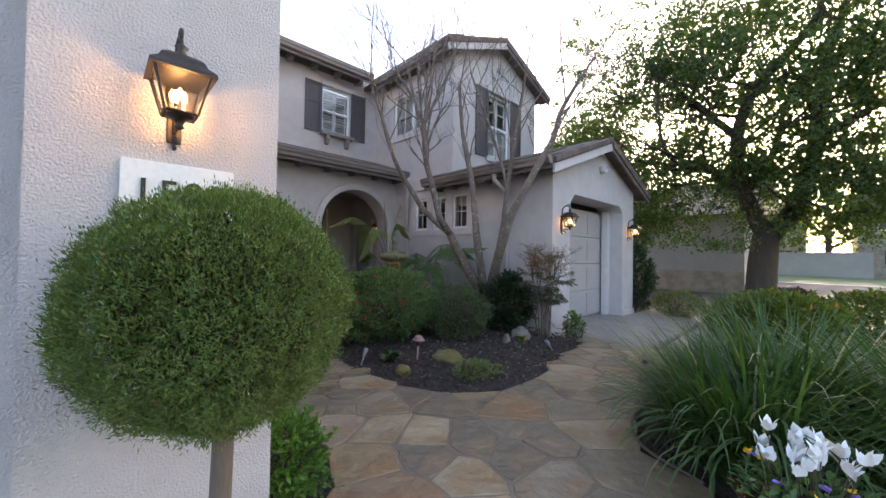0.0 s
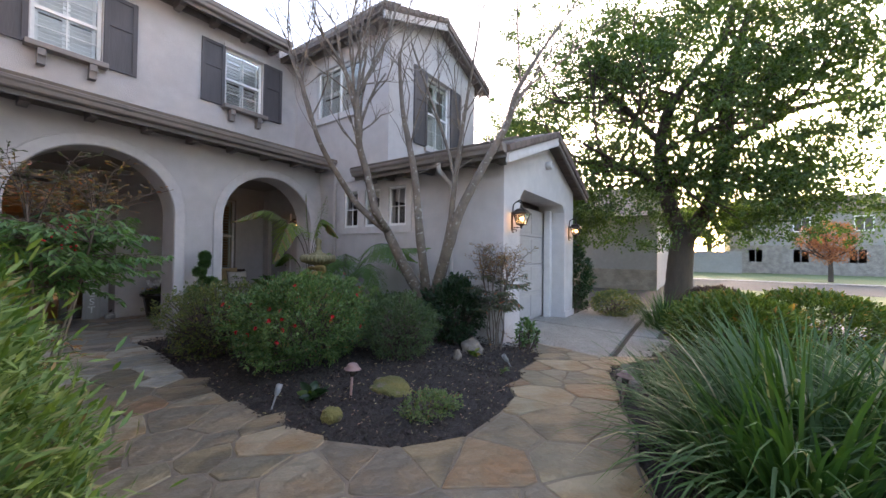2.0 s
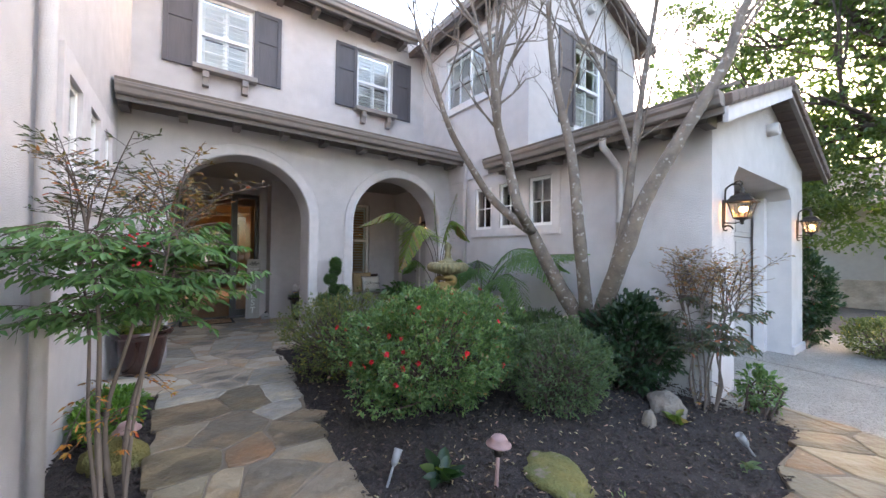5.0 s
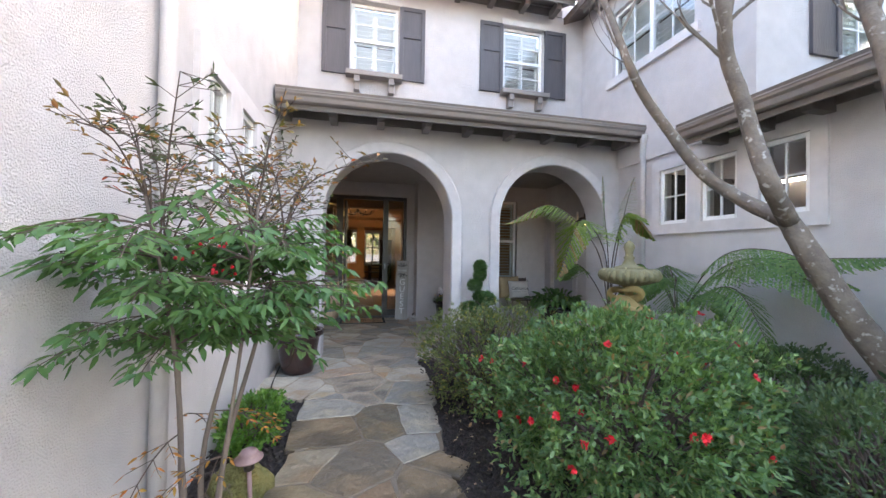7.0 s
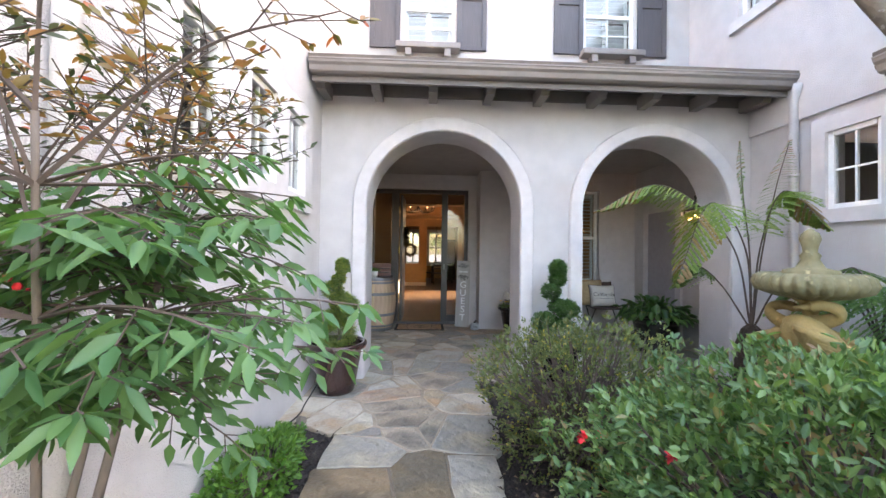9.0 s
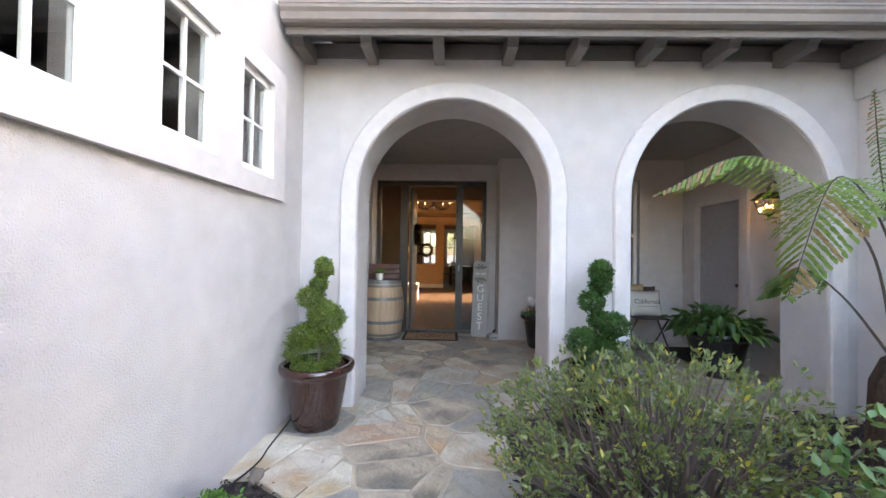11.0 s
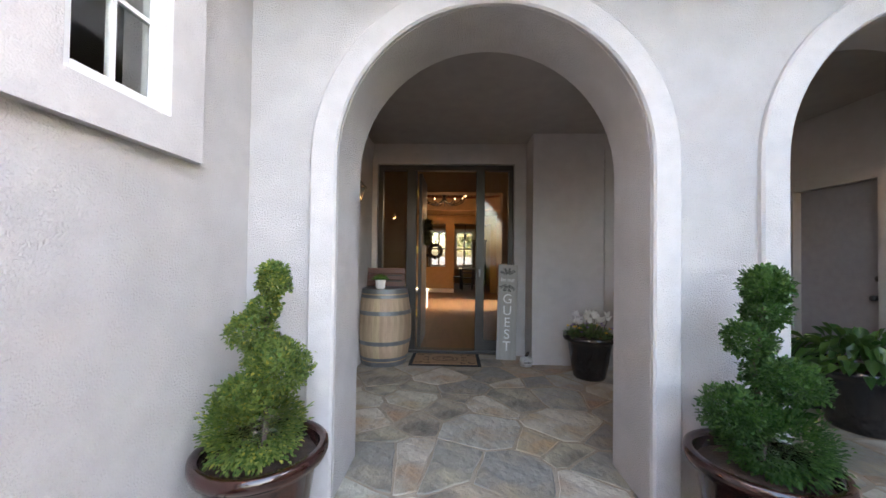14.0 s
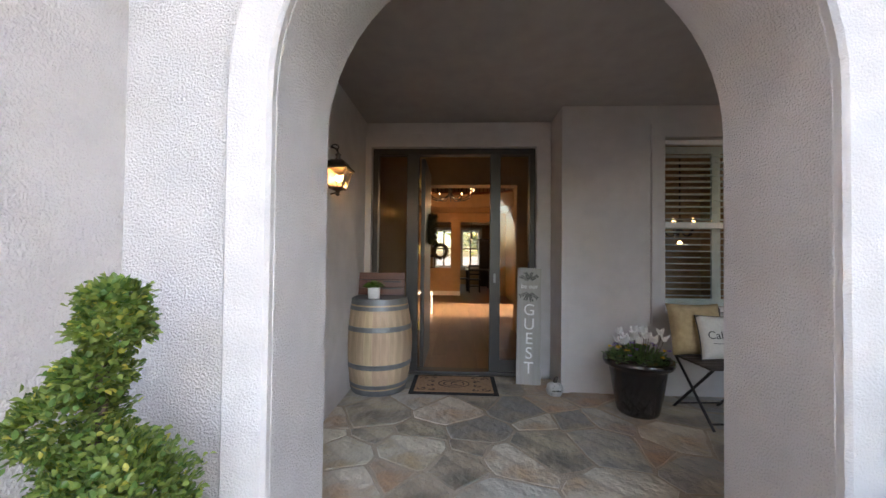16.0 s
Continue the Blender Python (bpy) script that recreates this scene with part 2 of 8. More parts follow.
def prism(poly, z0, z1, bm=None, bevel=0.0):
    """A flat polygon raised from z0 to z1."""
    out = bm if bm is not None else bmesh.new()
    b = bmesh.new()
    lo = [b.verts.new((x, y, z0)) for x, y in poly]
    hi = [b.verts.new((x, y, z1)) for x, y in poly]
    top = b.faces.new(hi)
    b.faces.new(lo[::-1])
    for i in range(len(poly)):
        b.faces.new((lo[i], lo[(i + 1) % len(poly)], hi[(i + 1) % len(poly)], hi[i]))
    bmesh.ops.recalc_face_normals(b, faces=b.faces)
    if bevel:
        bmesh.ops.bevel(b, geom=list(top.edges), offset=bevel, segments=1, affect="EDGES")
    return join(out, b)


# ---- plan ----
LEFT_X, LEFT_Y = 0.80, 1.46            # the left wing's side wall and its end wall
ARC_Y, ARC_T = 7.0, 0.42               # the arcade's face and thickness
ARCHES = ((2.080, 0.802), (4.36, 0.806))  # middle, half width
SPRING = 1.772
RIGHT_X = 5.415                         # the right wing's side wall
GAR_Y = 2.90                           # the garage's front
UP_Y = 7.905                           # the upper storey's wall
TOW_X, TOW_Y = 5.385, 5.10              # the upper right block
DOOR_Y, PIER_Y = 9.85, 9.44            # the porch's back walls
PORCH_X0, PORCH_X1 = 0.71, 5.56
CEIL = 2.74

# ---- ground ----
bm = bmesh.new()
N = 60
vs = [[bm.verts.new((5 + 400 * math.copysign((abs(2 * i / N - 1)) ** 2.2, i - N / 2), 3 + 400 * math.copysign((abs(2 * j / N - 1)) ** 2.2, j - N / 2), -0.06)) for j in range(N + 1)] for i in range(N + 1)]
for i in range(N):
    for j in range(N):
        bm.faces.new((vs[i][j], vs[i + 1][j], vs[i + 1][j + 1], vs[i][j + 1]))
structure(part("ground", bm, SOIL), "bare dark garden soil around the house", "ground")

# ---- arcade ----
def arcade_wall(y0, y1, x0, x1, z1, arches, spring, seg=28):
    """A wall along x with round-headed openings."""
    b = bmesh.new()
    quad = lambda *c: b.faces.new([b.verts.new(k) for k in c])

    def panel(a, c, zlo_a, zlo_c):
        quad((a, y0, zlo_a), (c, y0, zlo_c), (c, y0, z1), (a, y0, z1))
        quad((a, y1, zlo_a), (a, y1, z1), (c, y1, z1), (c, y1, zlo_c))

    at = x0
    for cx, r in arches:
        panel(at, cx - r, 0, 0)
        quad((cx - r, y0, 0), (cx - r, y0, spring), (cx - r, y1, spring), (cx - r, y1, 0))
        quad((cx + r, y0, 0), (cx + r, y1, 0), (cx + r, y1, spring), (cx + r, y0, spring))
        pts = [(cx - r * math.cos(math.pi * k / seg), spring + r * math.sin(math.pi * k / seg)) for k in range(seg + 1)]
        for (xa, za), (xb, zb) in zip(pts, pts[1:]):
            panel(xa, xb, za, zb)
            quad((xa, y0, za), (xb, y0, zb), (xb, y1, zb), (xa, y1, za))
        at = cx + r
    panel(at, x1, 0, 0)
    quad((x0, y0, z1), (x1, y0, z1), (x1, y1, z1), (x0, y1, z1))
    bmesh.ops.remove_doubles(b, verts=b.verts, dist=0.0005)
    bmesh.ops.recalc_face_normals(b, faces=b.faces)
    return b


structure(part("wall_arcade", arcade_wall(ARC_Y, ARC_Y + ARC_T, LEFT_X - 0.1, 5.8, 3.0, ARCHES, SPRING), STUCCO, smooth=False), "pale greige stucco porch wall with two round arches")


def arch_band(cx, r, width, y0, y1, spring, seg=32):
    """A raised band round an arch."""
    b = bmesh.new()
    inner = [(cx - r, 0)] + [(cx - r * math.cos(math.pi * k / seg), spring + r * math.sin(math.pi * k / seg)) for k in range(seg + 1)] + [(cx + r, 0)]
    q = r + width
    outer = [(cx - q, 0)] + [(cx - q * math.cos(math.pi * k / seg), spring + q * math.sin(math.pi * k / seg)) for k in range(seg + 1)] + [(cx + q, 0)]
    rows_ = []
    for (xi, zi), (xo, zo) in zip(inner, outer):
        rows_.append([b.verts.new((xi, y1, zi)), b.verts.new((xi, y0 + 0.012, zi)), b.verts.new((xi + (xo - xi) * 0.08, y0, zi + (zo - zi) * 0.08)), b.verts.new((xi + (xo - xi) * 0.92, y0, zi + (zo - zi) * 0.92)), b.verts.new((xo, y0 + 0.012, zo)), b.verts.new((xo, y1, zo))])
    for p, c in zip(rows_, rows_[1:]):
        for i in range(5):
            b.faces.new((p[i], p[i + 1], c[i + 1], c[i]))
    bmesh.ops.recalc_face_normals(b, faces=b.faces)
    return b


for cx, r in ARCHES:
    structure(part("trim_arch", arch_band(cx, r + 0.003, 0.14, ARC_Y - 0.035, ARC_Y + 0.03, SPRING), TRIM, smooth=False), "raised stucco band round a porch arch", "trim")
# ---- left wing ----
along_y = lambda x, sgn: (lambda u, v, w: (x + sgn * w, u, v))
along_x = lambda y, sgn: (lambda u, v, w: (u, y + sgn * w, v))
LWINS = ((4.84, 5.20), (5.46, 5.84), (6.06, 6.43))
LW_Z = (1.77, 2.42)
structure(part("wall_left_side", slab_with_holes(LEFT_Y, 10.4, -0.1, 5.7, [(a, b, *LW_Z) for a, b in LWINS], along_y(LEFT_X, -1), 0.16), STUCCO), "tall pale stucco side wall beside the path")
structure(part("wall_left_end", slab_with_holes(0.16, LEFT_X - 0.16, -0.1, 5.7, [], along_x(LEFT_Y, 1), 0.16), STUCCO), "pale stucco end wall that carries the lantern")
structure(part("wall_left_recess", slab_with_holes(-4.0, 0.16, -0.1, 5.7, [], along_x(LEFT_Y + 0.35, 1), 0.16), STUCCO), "stucco wall set back beside the pier")
structure(part("wall_left_return", slab_with_holes(LEFT_Y + 0.16, LEFT_Y + 0.35, -0.1, 5.7, [], along_y(0.16, 1), 0.12), STUCCO), "short stucco return of the pier")

# ---- upper storey ----
UWINS = ((1.53, 2.235), (3.94, 4.645))
UW_Z = (3.97, 5.06)
structure(part("wall_upper", slab_with_holes(LEFT_X, TOW_X + 0.3, 2.9, 5.6, [(a, b, *UW_Z) for a, b in UWINS], along_x(UP_Y, 1), 0.16), STUCCO), "pale stucco upper wall with two shuttered windows")
structure(part("wall_tower_side", slab_with_holes(TOW_Y, UP_Y, 2.6, 5.6, [(5.76, 7.14, 3.97, 4.96)], along_y(TOW_X, 1), 0.16), STUCCO), "pale stucco side wall of the upper corner block")
bm = slab_with_holes(TOW_X + 0.16, 8.35, 2.6, 5.42, [(6.47, 7.27, 3.38, 4.84)], along_x(TOW_Y, 1), 0.16)
prof = [(TOW_X + 0.16, 5.42), (8.35, 5.42), (8.35, 5.43), (6.85, 5.98), (TOW_X + 0.16, 5.45)]
b2 = bmesh.new()
fr = [b2.verts.new((x, TOW_Y, z)) for x, z in prof]
bk = [b2.verts.new((x, TOW_Y + 0.16, z)) for x, z in prof]
b2.faces.new(fr)
b2.faces.new(bk[::-1])
bmesh.ops.recalc_face_normals(b2, faces=b2.faces)
structure(part("wall_tower_front", join(bm, b2), STUCCO), "pale stucco gabled front of the upper corner block")
structure(part("wall_tower_back", slab_with_holes(TOW_Y + 0.16, 11.0, 2.6, 5.45, [], along_y(8.35, -1), 0.16), STUCCO), "plain stucco wall of the upper block")

# added dark walls that keep stray light out of the rooms behind windows
structure(part("wall_upper_back", slab_with_holes(LEFT_X, 8.19, 3.1, 6.0, [], along_x(10.9, 1), 0.1), PAINTED_DIM), "added dark wall closing the upper rooms from light")
structure(part("wall_left_far", slab_with_holes(LEFT_Y + 0.51, 12.0, -0.1, 5.7, [], along_y(-4.0, 1), 0.1), PAINTED_DIM), "added dark wall closing the tall wing's far side")
structure(part("wall_left_north", slab_with_holes(-3.9, -3.0, -0.1, 5.7, [], along_x(11.9, 1), 0.1), PAINTED_DIM), "added dark wall closing the tall wing's end")
structure(part("wall_left_inner", slab_with_holes(LEFT_Y + 0.55, 10.0, -0.1, 5.6, [], along_y(-0.9, -1), 0.1), PAINTED_DIM), "added dark backing behind the tall wing's windows")
structure(part("wall_left_cross", slab_with_holes(-0.9, PORCH_X0 - 0.14, -0.1, 5.6, [], along_x(7.6, 1), 0.1), PAINTED_DIM), "added dark cross wall that blocks light in the tall wing")

# ---- right wing ----
SWINS = ((4.68, 5.08), (5.28, 5.675), (5.85, 6.245))
SW_Z = (1.725, 2.405)
structure(part("wall_right_side", slab_with_holes(GAR_Y + 0.5, ARC_Y, -0.1, 2.72, [(a, b, *SW_Z) for a, b in SWINS], along_y(RIGHT_X, 1), 0.16), STUCCO), "greige stucco side wall with three small windows")
GX0, GX1 = 5.41, 8.90
DX0, DX1, DZ = 5.99, 8.28, 2.27
bm = slab_with_holes(GX0, GX1, -0.1, 2.62, [(DX0, DX1, -0.1, DZ)], along_x(GAR_Y, 1), 0.5)
for x0, x1 in ((DX0, DX0 + 0.16), (DX1, DX1 - 0.16)):      # the opening's slanted upper corners
    b2 = bmesh.new()
    tri = [(x0, DZ), (x1, DZ), (x0, DZ - 0.14)]
    f3 = [b2.verts.new((x, GAR_Y + 0.003, z)) for x, z in tri]
    k3 = [b2.verts.new((x, GAR_Y + 0.497, z)) for x, z in tri]
    b2.faces.new(f3)
    b2.faces.new(k3[::-1])
    b2.faces.new((f3[1], f3[2], k3[2], k3[1]))
    bmesh.ops.recalc_face_normals(b2, faces=b2.faces)
    join(bm, b2)
b2 = bmesh.new()
gab = [(GX0, 2.62), (GX1, 2.62), (7.17, 3.27)]
f3 = [b2.verts.new((x, GAR_Y, z)) for x, z in gab]
k3 = [b2.verts.new((x, GAR_Y + 0.2, z)) for x, z in gab]
b2.faces.new(f3)
b2.faces.new(k3[::-1])
bmesh.ops.recalc_face_normals(b2, faces=b2.faces)
structure(part("wall_garage_front", join(bm, b2), STUCCO), "pale stucco gabled garage front with a deep door opening")
structure(part("wall_garage_far", slab_with_holes(GAR_Y + 0.5, 11.0, -0.1, 2.62, [], along_y(GX1, -1), 0.16), STUCCO), "plain stucco far wall of the garage")

# added dark wall: keeps the side room's lamp light off the garage windows
structure(part("wall_garage_inner", slab_with_holes(RIGHT_X + 0.17, 8.73, -0.1, 2.6, [], along_x(7.05, 1), 0.1), PAINTED_DIM), "added dark wall that blocks lamp light in the garage")

# ---- porch ----
structure(part("floor_porch", box(PORCH_X0 - 0.1, ARC_Y - 0.1, -0.16, PORCH_X1 + 0.1, 10.0, -0.022), MORTAR), "mortared bed of the porch paving", "floor")
structure(part("ceiling", box(PORCH_X0 - 0.2, ARC_Y + ARC_T, CEIL, PORCH_X1 + 0.2, 10.1, CEIL + 0.1), CEILTAUPE), "plain taupe porch ceiling", "ceiling")
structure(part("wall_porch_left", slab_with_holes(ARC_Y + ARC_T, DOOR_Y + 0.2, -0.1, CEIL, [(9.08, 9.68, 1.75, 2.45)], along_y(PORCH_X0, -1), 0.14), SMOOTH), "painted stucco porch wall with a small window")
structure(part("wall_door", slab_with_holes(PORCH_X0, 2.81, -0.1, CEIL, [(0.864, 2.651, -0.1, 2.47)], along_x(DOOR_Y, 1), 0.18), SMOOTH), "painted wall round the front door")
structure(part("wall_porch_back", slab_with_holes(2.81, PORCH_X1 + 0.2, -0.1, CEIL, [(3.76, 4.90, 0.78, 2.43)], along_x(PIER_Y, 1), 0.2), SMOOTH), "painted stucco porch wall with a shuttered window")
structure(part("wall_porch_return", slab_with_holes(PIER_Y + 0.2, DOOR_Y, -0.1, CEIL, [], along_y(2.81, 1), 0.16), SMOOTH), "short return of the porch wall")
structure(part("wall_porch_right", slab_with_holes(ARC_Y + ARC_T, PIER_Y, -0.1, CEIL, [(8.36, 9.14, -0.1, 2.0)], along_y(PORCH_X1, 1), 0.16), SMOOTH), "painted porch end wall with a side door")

# ---- eaves, gutters and roofs ----
def sweep(profile, p0, p1, out):
    """Extrudes an (outward, up) profile from p0 to p1."""
    b = bmesh.new()
    out = Vector(out)
    ends = []
    for p in (Vector(p0), Vector(p1)):
        ends.append([b.verts.new(p + out * o + Vector((0, 0, u))) for o, u in profile])
    n = len(profile)
    for i in range(n):
        b.faces.new((ends[0][i], ends[0][(i + 1) % n], ends[1][(i + 1) % n], ends[1][i]))
    b.faces.new(ends[0][::-1])
    b.faces.new(ends[1])
    bmesh.ops.recalc_face_normals(b, faces=b.faces)
    return b


OGEE = ((0.0, 0.0), (0.055, 0.0), (0.075, 0.012), (0.082, 0.035), (0.088, 0.055), (0.108, 0.075), (0.112, 0.095), (0.118, 0.10), (0.118, 0.112), (0.0, 0.112))


def corbel(depth, h, w):
    """A rafter tail with a curved nose; it points along -y from the wall at y = 0, top at z = 0."""
    prof = [(0, 0), (-depth, 0), (-depth, -0.45 * h)] + [(-depth + 0.25 * depth * math.sin(a), -0.45 * h - 0.55 * h * (1 - math.cos(a))) for a in [math.pi / 2 * k / 5 for k in range(1, 6)]] + [(0, -h)]
    b = bmesh.new()
    l = [b.verts.new((-w / 2, y, z)) for y, z in prof]
    r = [b.verts.new((w / 2, y, z)) for y, z in prof]
    b.faces.new(l)
    b.faces.new(r[::-1])
    for i in range(len(prof)):
        b.faces.new((l[i], r[i], r[(i + 1) % len(prof)], l[(i + 1) % len(prof)]))
    bmesh.ops.recalc_face_normals(b, faces=b.faces)
    return b


def eave(name, p0, p1, turn, z, over, spots, slope, run, label):
    """An eave along p0-p1 (at the wall): gutter, fascia, soffit, rafter tails and the roof above. turn: the outward side's turn, 0 is -y."""
    e = structure(empty(name), label, "eave")
    o = pose(0, 0, 0, 0, 0, turn) @ Vector((0, -1, 0))
    P0, P1 = Vector((*p0, 0)), Vector((*p1, 0))
    zz = Vector((0, 0, z))
    part("gutter", sweep(OGEE, P0 + o * (over - 0.09) + zz - Vector((0, 0, 0.112)), P1 + o * (over - 0.09) + zz - Vector((0, 0, 0.112)), o), GUTTER, e)
    part("fascia", sweep(((0, 0), (0.025, 0), (0.025, 0.15), (0, 0.15)), P0 + o * (over - 0.118) + zz - Vector((0, 0, 0.165)), P1 + o * (over - 0.118) + zz - Vector((0, 0, 0.165)), o), TAUPE, e)
    part("soffit", sweep(((-0.02, 0.02 + slope * 0.02), (over - 0.12, -slope * (over - 0.12)), (over - 0.12, 0.015 - slope * (over - 0.12)), (-0.02, 0.035 + slope * 0.02)), P0 + zz - Vector((0, 0, 0.05 - slope * over * 0.4)), P1 + zz - Vector((0, 0, 0.05 - slope * over * 0.4)), o), TAUPE, e)
    part("frieze_board", sweep(((0.002, 0), (0.022, 0), (0.022, 0.12), (0.002, 0.12)), P0 + zz - Vector((0, 0, 0.115)), P1 + zz - Vector((0, 0, 0.115)), o), TAUPE, e)
    cb = part("rafter_tail", corbel(over - 0.15, 0.125, 0.085), TAUPE, e)
    d = (P1 - P0)
    for i, f in enumerate(spots):
        m = Matrix.Translation(P0 + d * f + o * 0.02 + zz - Vector((0, 0, 0.05))) @ pose(0, 0, 0, 0, 0, turn)
        if i == 0:
            cb.matrix_basis = m
        else:
            piece("rafter_tail", cb.data, e, m)
    part("roof", sweep(((over + 0.02, 0.0), (over + 0.02, 0.03), (over - run, 0.03 + slope * run), (over - run, slope * run)), P0 + zz + Vector((0, 0, 0.002)), P1 + zz + Vector((0, 0, 0.002)), o), TILE, e)
    return e


AR_SPOTS = [(x - 0.86) / (5.42 - 0.86) for x in (0.90, 1.41, 1.95, 2.50, 3.02, 3.58, 4.12, 4.68, 5.22)]
eave("eave_arcade", (0.83, ARC_Y), (5.50, ARC_Y), 0, 3.03, 0.52, AR_SPOTS, 0.33, 1.42, "taupe gutter and rafter tails over the porch arches")
eave("eave_right", (RIGHT_X, 5.55), (RIGHT_X, 2.70), -90, 2.67, 0.47, [0.05, 0.2, 0.35, 0.5, 0.65, 0.8, 0.93], 0.385, 0.5, "taupe gutter and rafter tails along the garage side")
eave("eave_upper", (LEFT_X, UP_Y), (4.98, UP_Y), 0, 5.46, 0.5, [0.04, 0.17, 0.3, 0.43, 0.56, 0.69, 0.82, 0.95], 0.4, 3.0, "taupe gutter and rafter tails of the upper roof")
eave("eave_tower", (TOW_X, 7.5), (TOW_X, 4.87), -90, 5.36, 0.36, [0.06, 0.3, 0.54, 0.78, 0.96], 0.43, 0.4, "taupe gutter and rafter tails of the upper corner block")


def gable_roof(name, x0, xr, x1, y0, y1, z_e, z_r, label, tiles=True):
    """A gable roof with its ridge along y: two slopes, barge boards and thick tiles along the open rake."""
    e = structure(empty(name), label, "roof")
    for side, xe in (("slope", x0), ("slope", x1)):
        b = bmesh.new()
        pts = [(xe, z_e), (xr, z_r), (xr, z_r + 0.07), (xe, z_e + 0.07)]
        f = [b.verts.new((x, y0, z)) for x, z in pts]
        k = [b.verts.new((x, y1, z)) for x, z in pts]
        b.faces.new(f)
        b.faces.new(k[::-1])
        for i in range(4):
            b.faces.new((f[i], f[(i + 1) % 4], k[(i + 1) % 4], k[i]))
        bmesh.ops.recalc_face_normals(b, faces=b.faces)
        part("slope", b, TILE, e)
        b = bmesh.new()
        pts = [(xe, z_e - 0.13), (xr, z_r - 0.14), (xr, z_r - 0.002), (xe, z_e - 0.002)]
        f = [b.verts.new((x, y0 + 0.02, z)) for x, z in pts]
        k = [b.verts.new((x, y0 + 0.06, z)) for x, z in pts]
        b.faces.new(f)
        b.faces.new(k[::-1])
        for i in range(4):
            b.faces.new((f[i], f[(i + 1) % 4], k[(i + 1) % 4], k[i]))
        bmesh.ops.recalc_face_normals(b, faces=b.faces)
        part("barge_board", b, TRIM if xe == x0 else TAUPE, e)
        L = math.hypot(xe - xr, z_r - z_e)
        n = max(4, round(L / 0.19))
        ang = math.atan2(z_r - z_e, xr - xe)
        tb = box(0, 0, 0, L / n * 1.04, 0.30, 0.085, bevel=0.012)
        tmesh = None
        for i in range(n):
            t = i / n
            m = Matrix.Translation((xe + (xr - xe) * t, y0 - 0.012, z_e + (z_r - z_e) * t + 0.015)) @ Matrix.Rotation(-ang, 4, "Y") @ pose(0, 0, 0, 0, random.uniform(-5, -2), random.uniform(-1, 1))
            if tmesh is None:
                ob = part("tile", tb, TILE, e)
                ob.matrix_basis = m
                tmesh = ob.data
            else:
                piece("tile", tmesh, e, m)
    # field tiles: courses of thick tiles up each slope
    b = bmesh.new()
    for xe in (x0, x1):
        L = math.hypot(xe - xr, z_r - z_e)
        ang = math.atan2(z_r - z_e, xr - xe)
        rows_n = max(3, round(L / 0.32))
        for i in range(rows_n):
            yy = y0 + 0.3 + (0.15 if i % 2 else 0)
            while yy < min(y1, y0 + 4.2):
                t = i / rows_n
                m = Matrix.Translation((xe + (xr - xe) * t, yy, z_e + (z_r - z_e) * t + 0.07)) @ Matrix.Rotation(-ang, 4, "Y") @ pose(0, 0, 0, 0, -4, 0)
                box(0, 0, 0, L / rows_n * 1.08, 0.29, 0.03, b, m=m)
                yy += 0.3
    tagged(part("field_tiles", b, TILE, e), kind="stuff")
    return e


gable_roof("roof_garage", 5.08, 7.17, 9.25, 2.66, 5.6, 2.57, 3.33, "brown concrete tile gable roof over the garage")
gable_roof("roof_tower", 5.02, 6.85, 8.68, 4.85, 11.0, 5.24, 5.98, "brown concrete tile gable roof over the upper block")
# two flat roofs out of view, added so no sky light enters from above
structure(part("roof_left", prism([(-4, LEFT_Y - 0.05), (LEFT_X, LEFT_Y - 0.05), (LEFT_X, 12), (-4, 12)], 5.72, 5.82), TILE), "unseen flat roof added to close the tall wing", "roof")
structure(part("roof_back", prism([(LEFT_X, 10.3), (8.9, 10.3), (8.9, 25), (LEFT_X, 25)], 5.9, 6.0), TILE), "unseen flat roof added to close the back of the house", "roof")

# vents under the gables
for x, y, z, nm in ((7.17, GAR_Y, 2.86, "gable_vent"), (6.85, TOW_Y, 5.42, "gable_vent")):
    v = tagged(empty(nm, pose(x, y, z, 90, 0, 0)), "short pale round gable vent pipe in the stucco", "vent")
    part("pipe", lathe([(0.075, -0.02), (0.075, 0.10), (0.06, 0.11), (0.05, 0.10), (0.05, 0.02), (0.0, 0.02)], 20), TRIM, v, smooth=True)


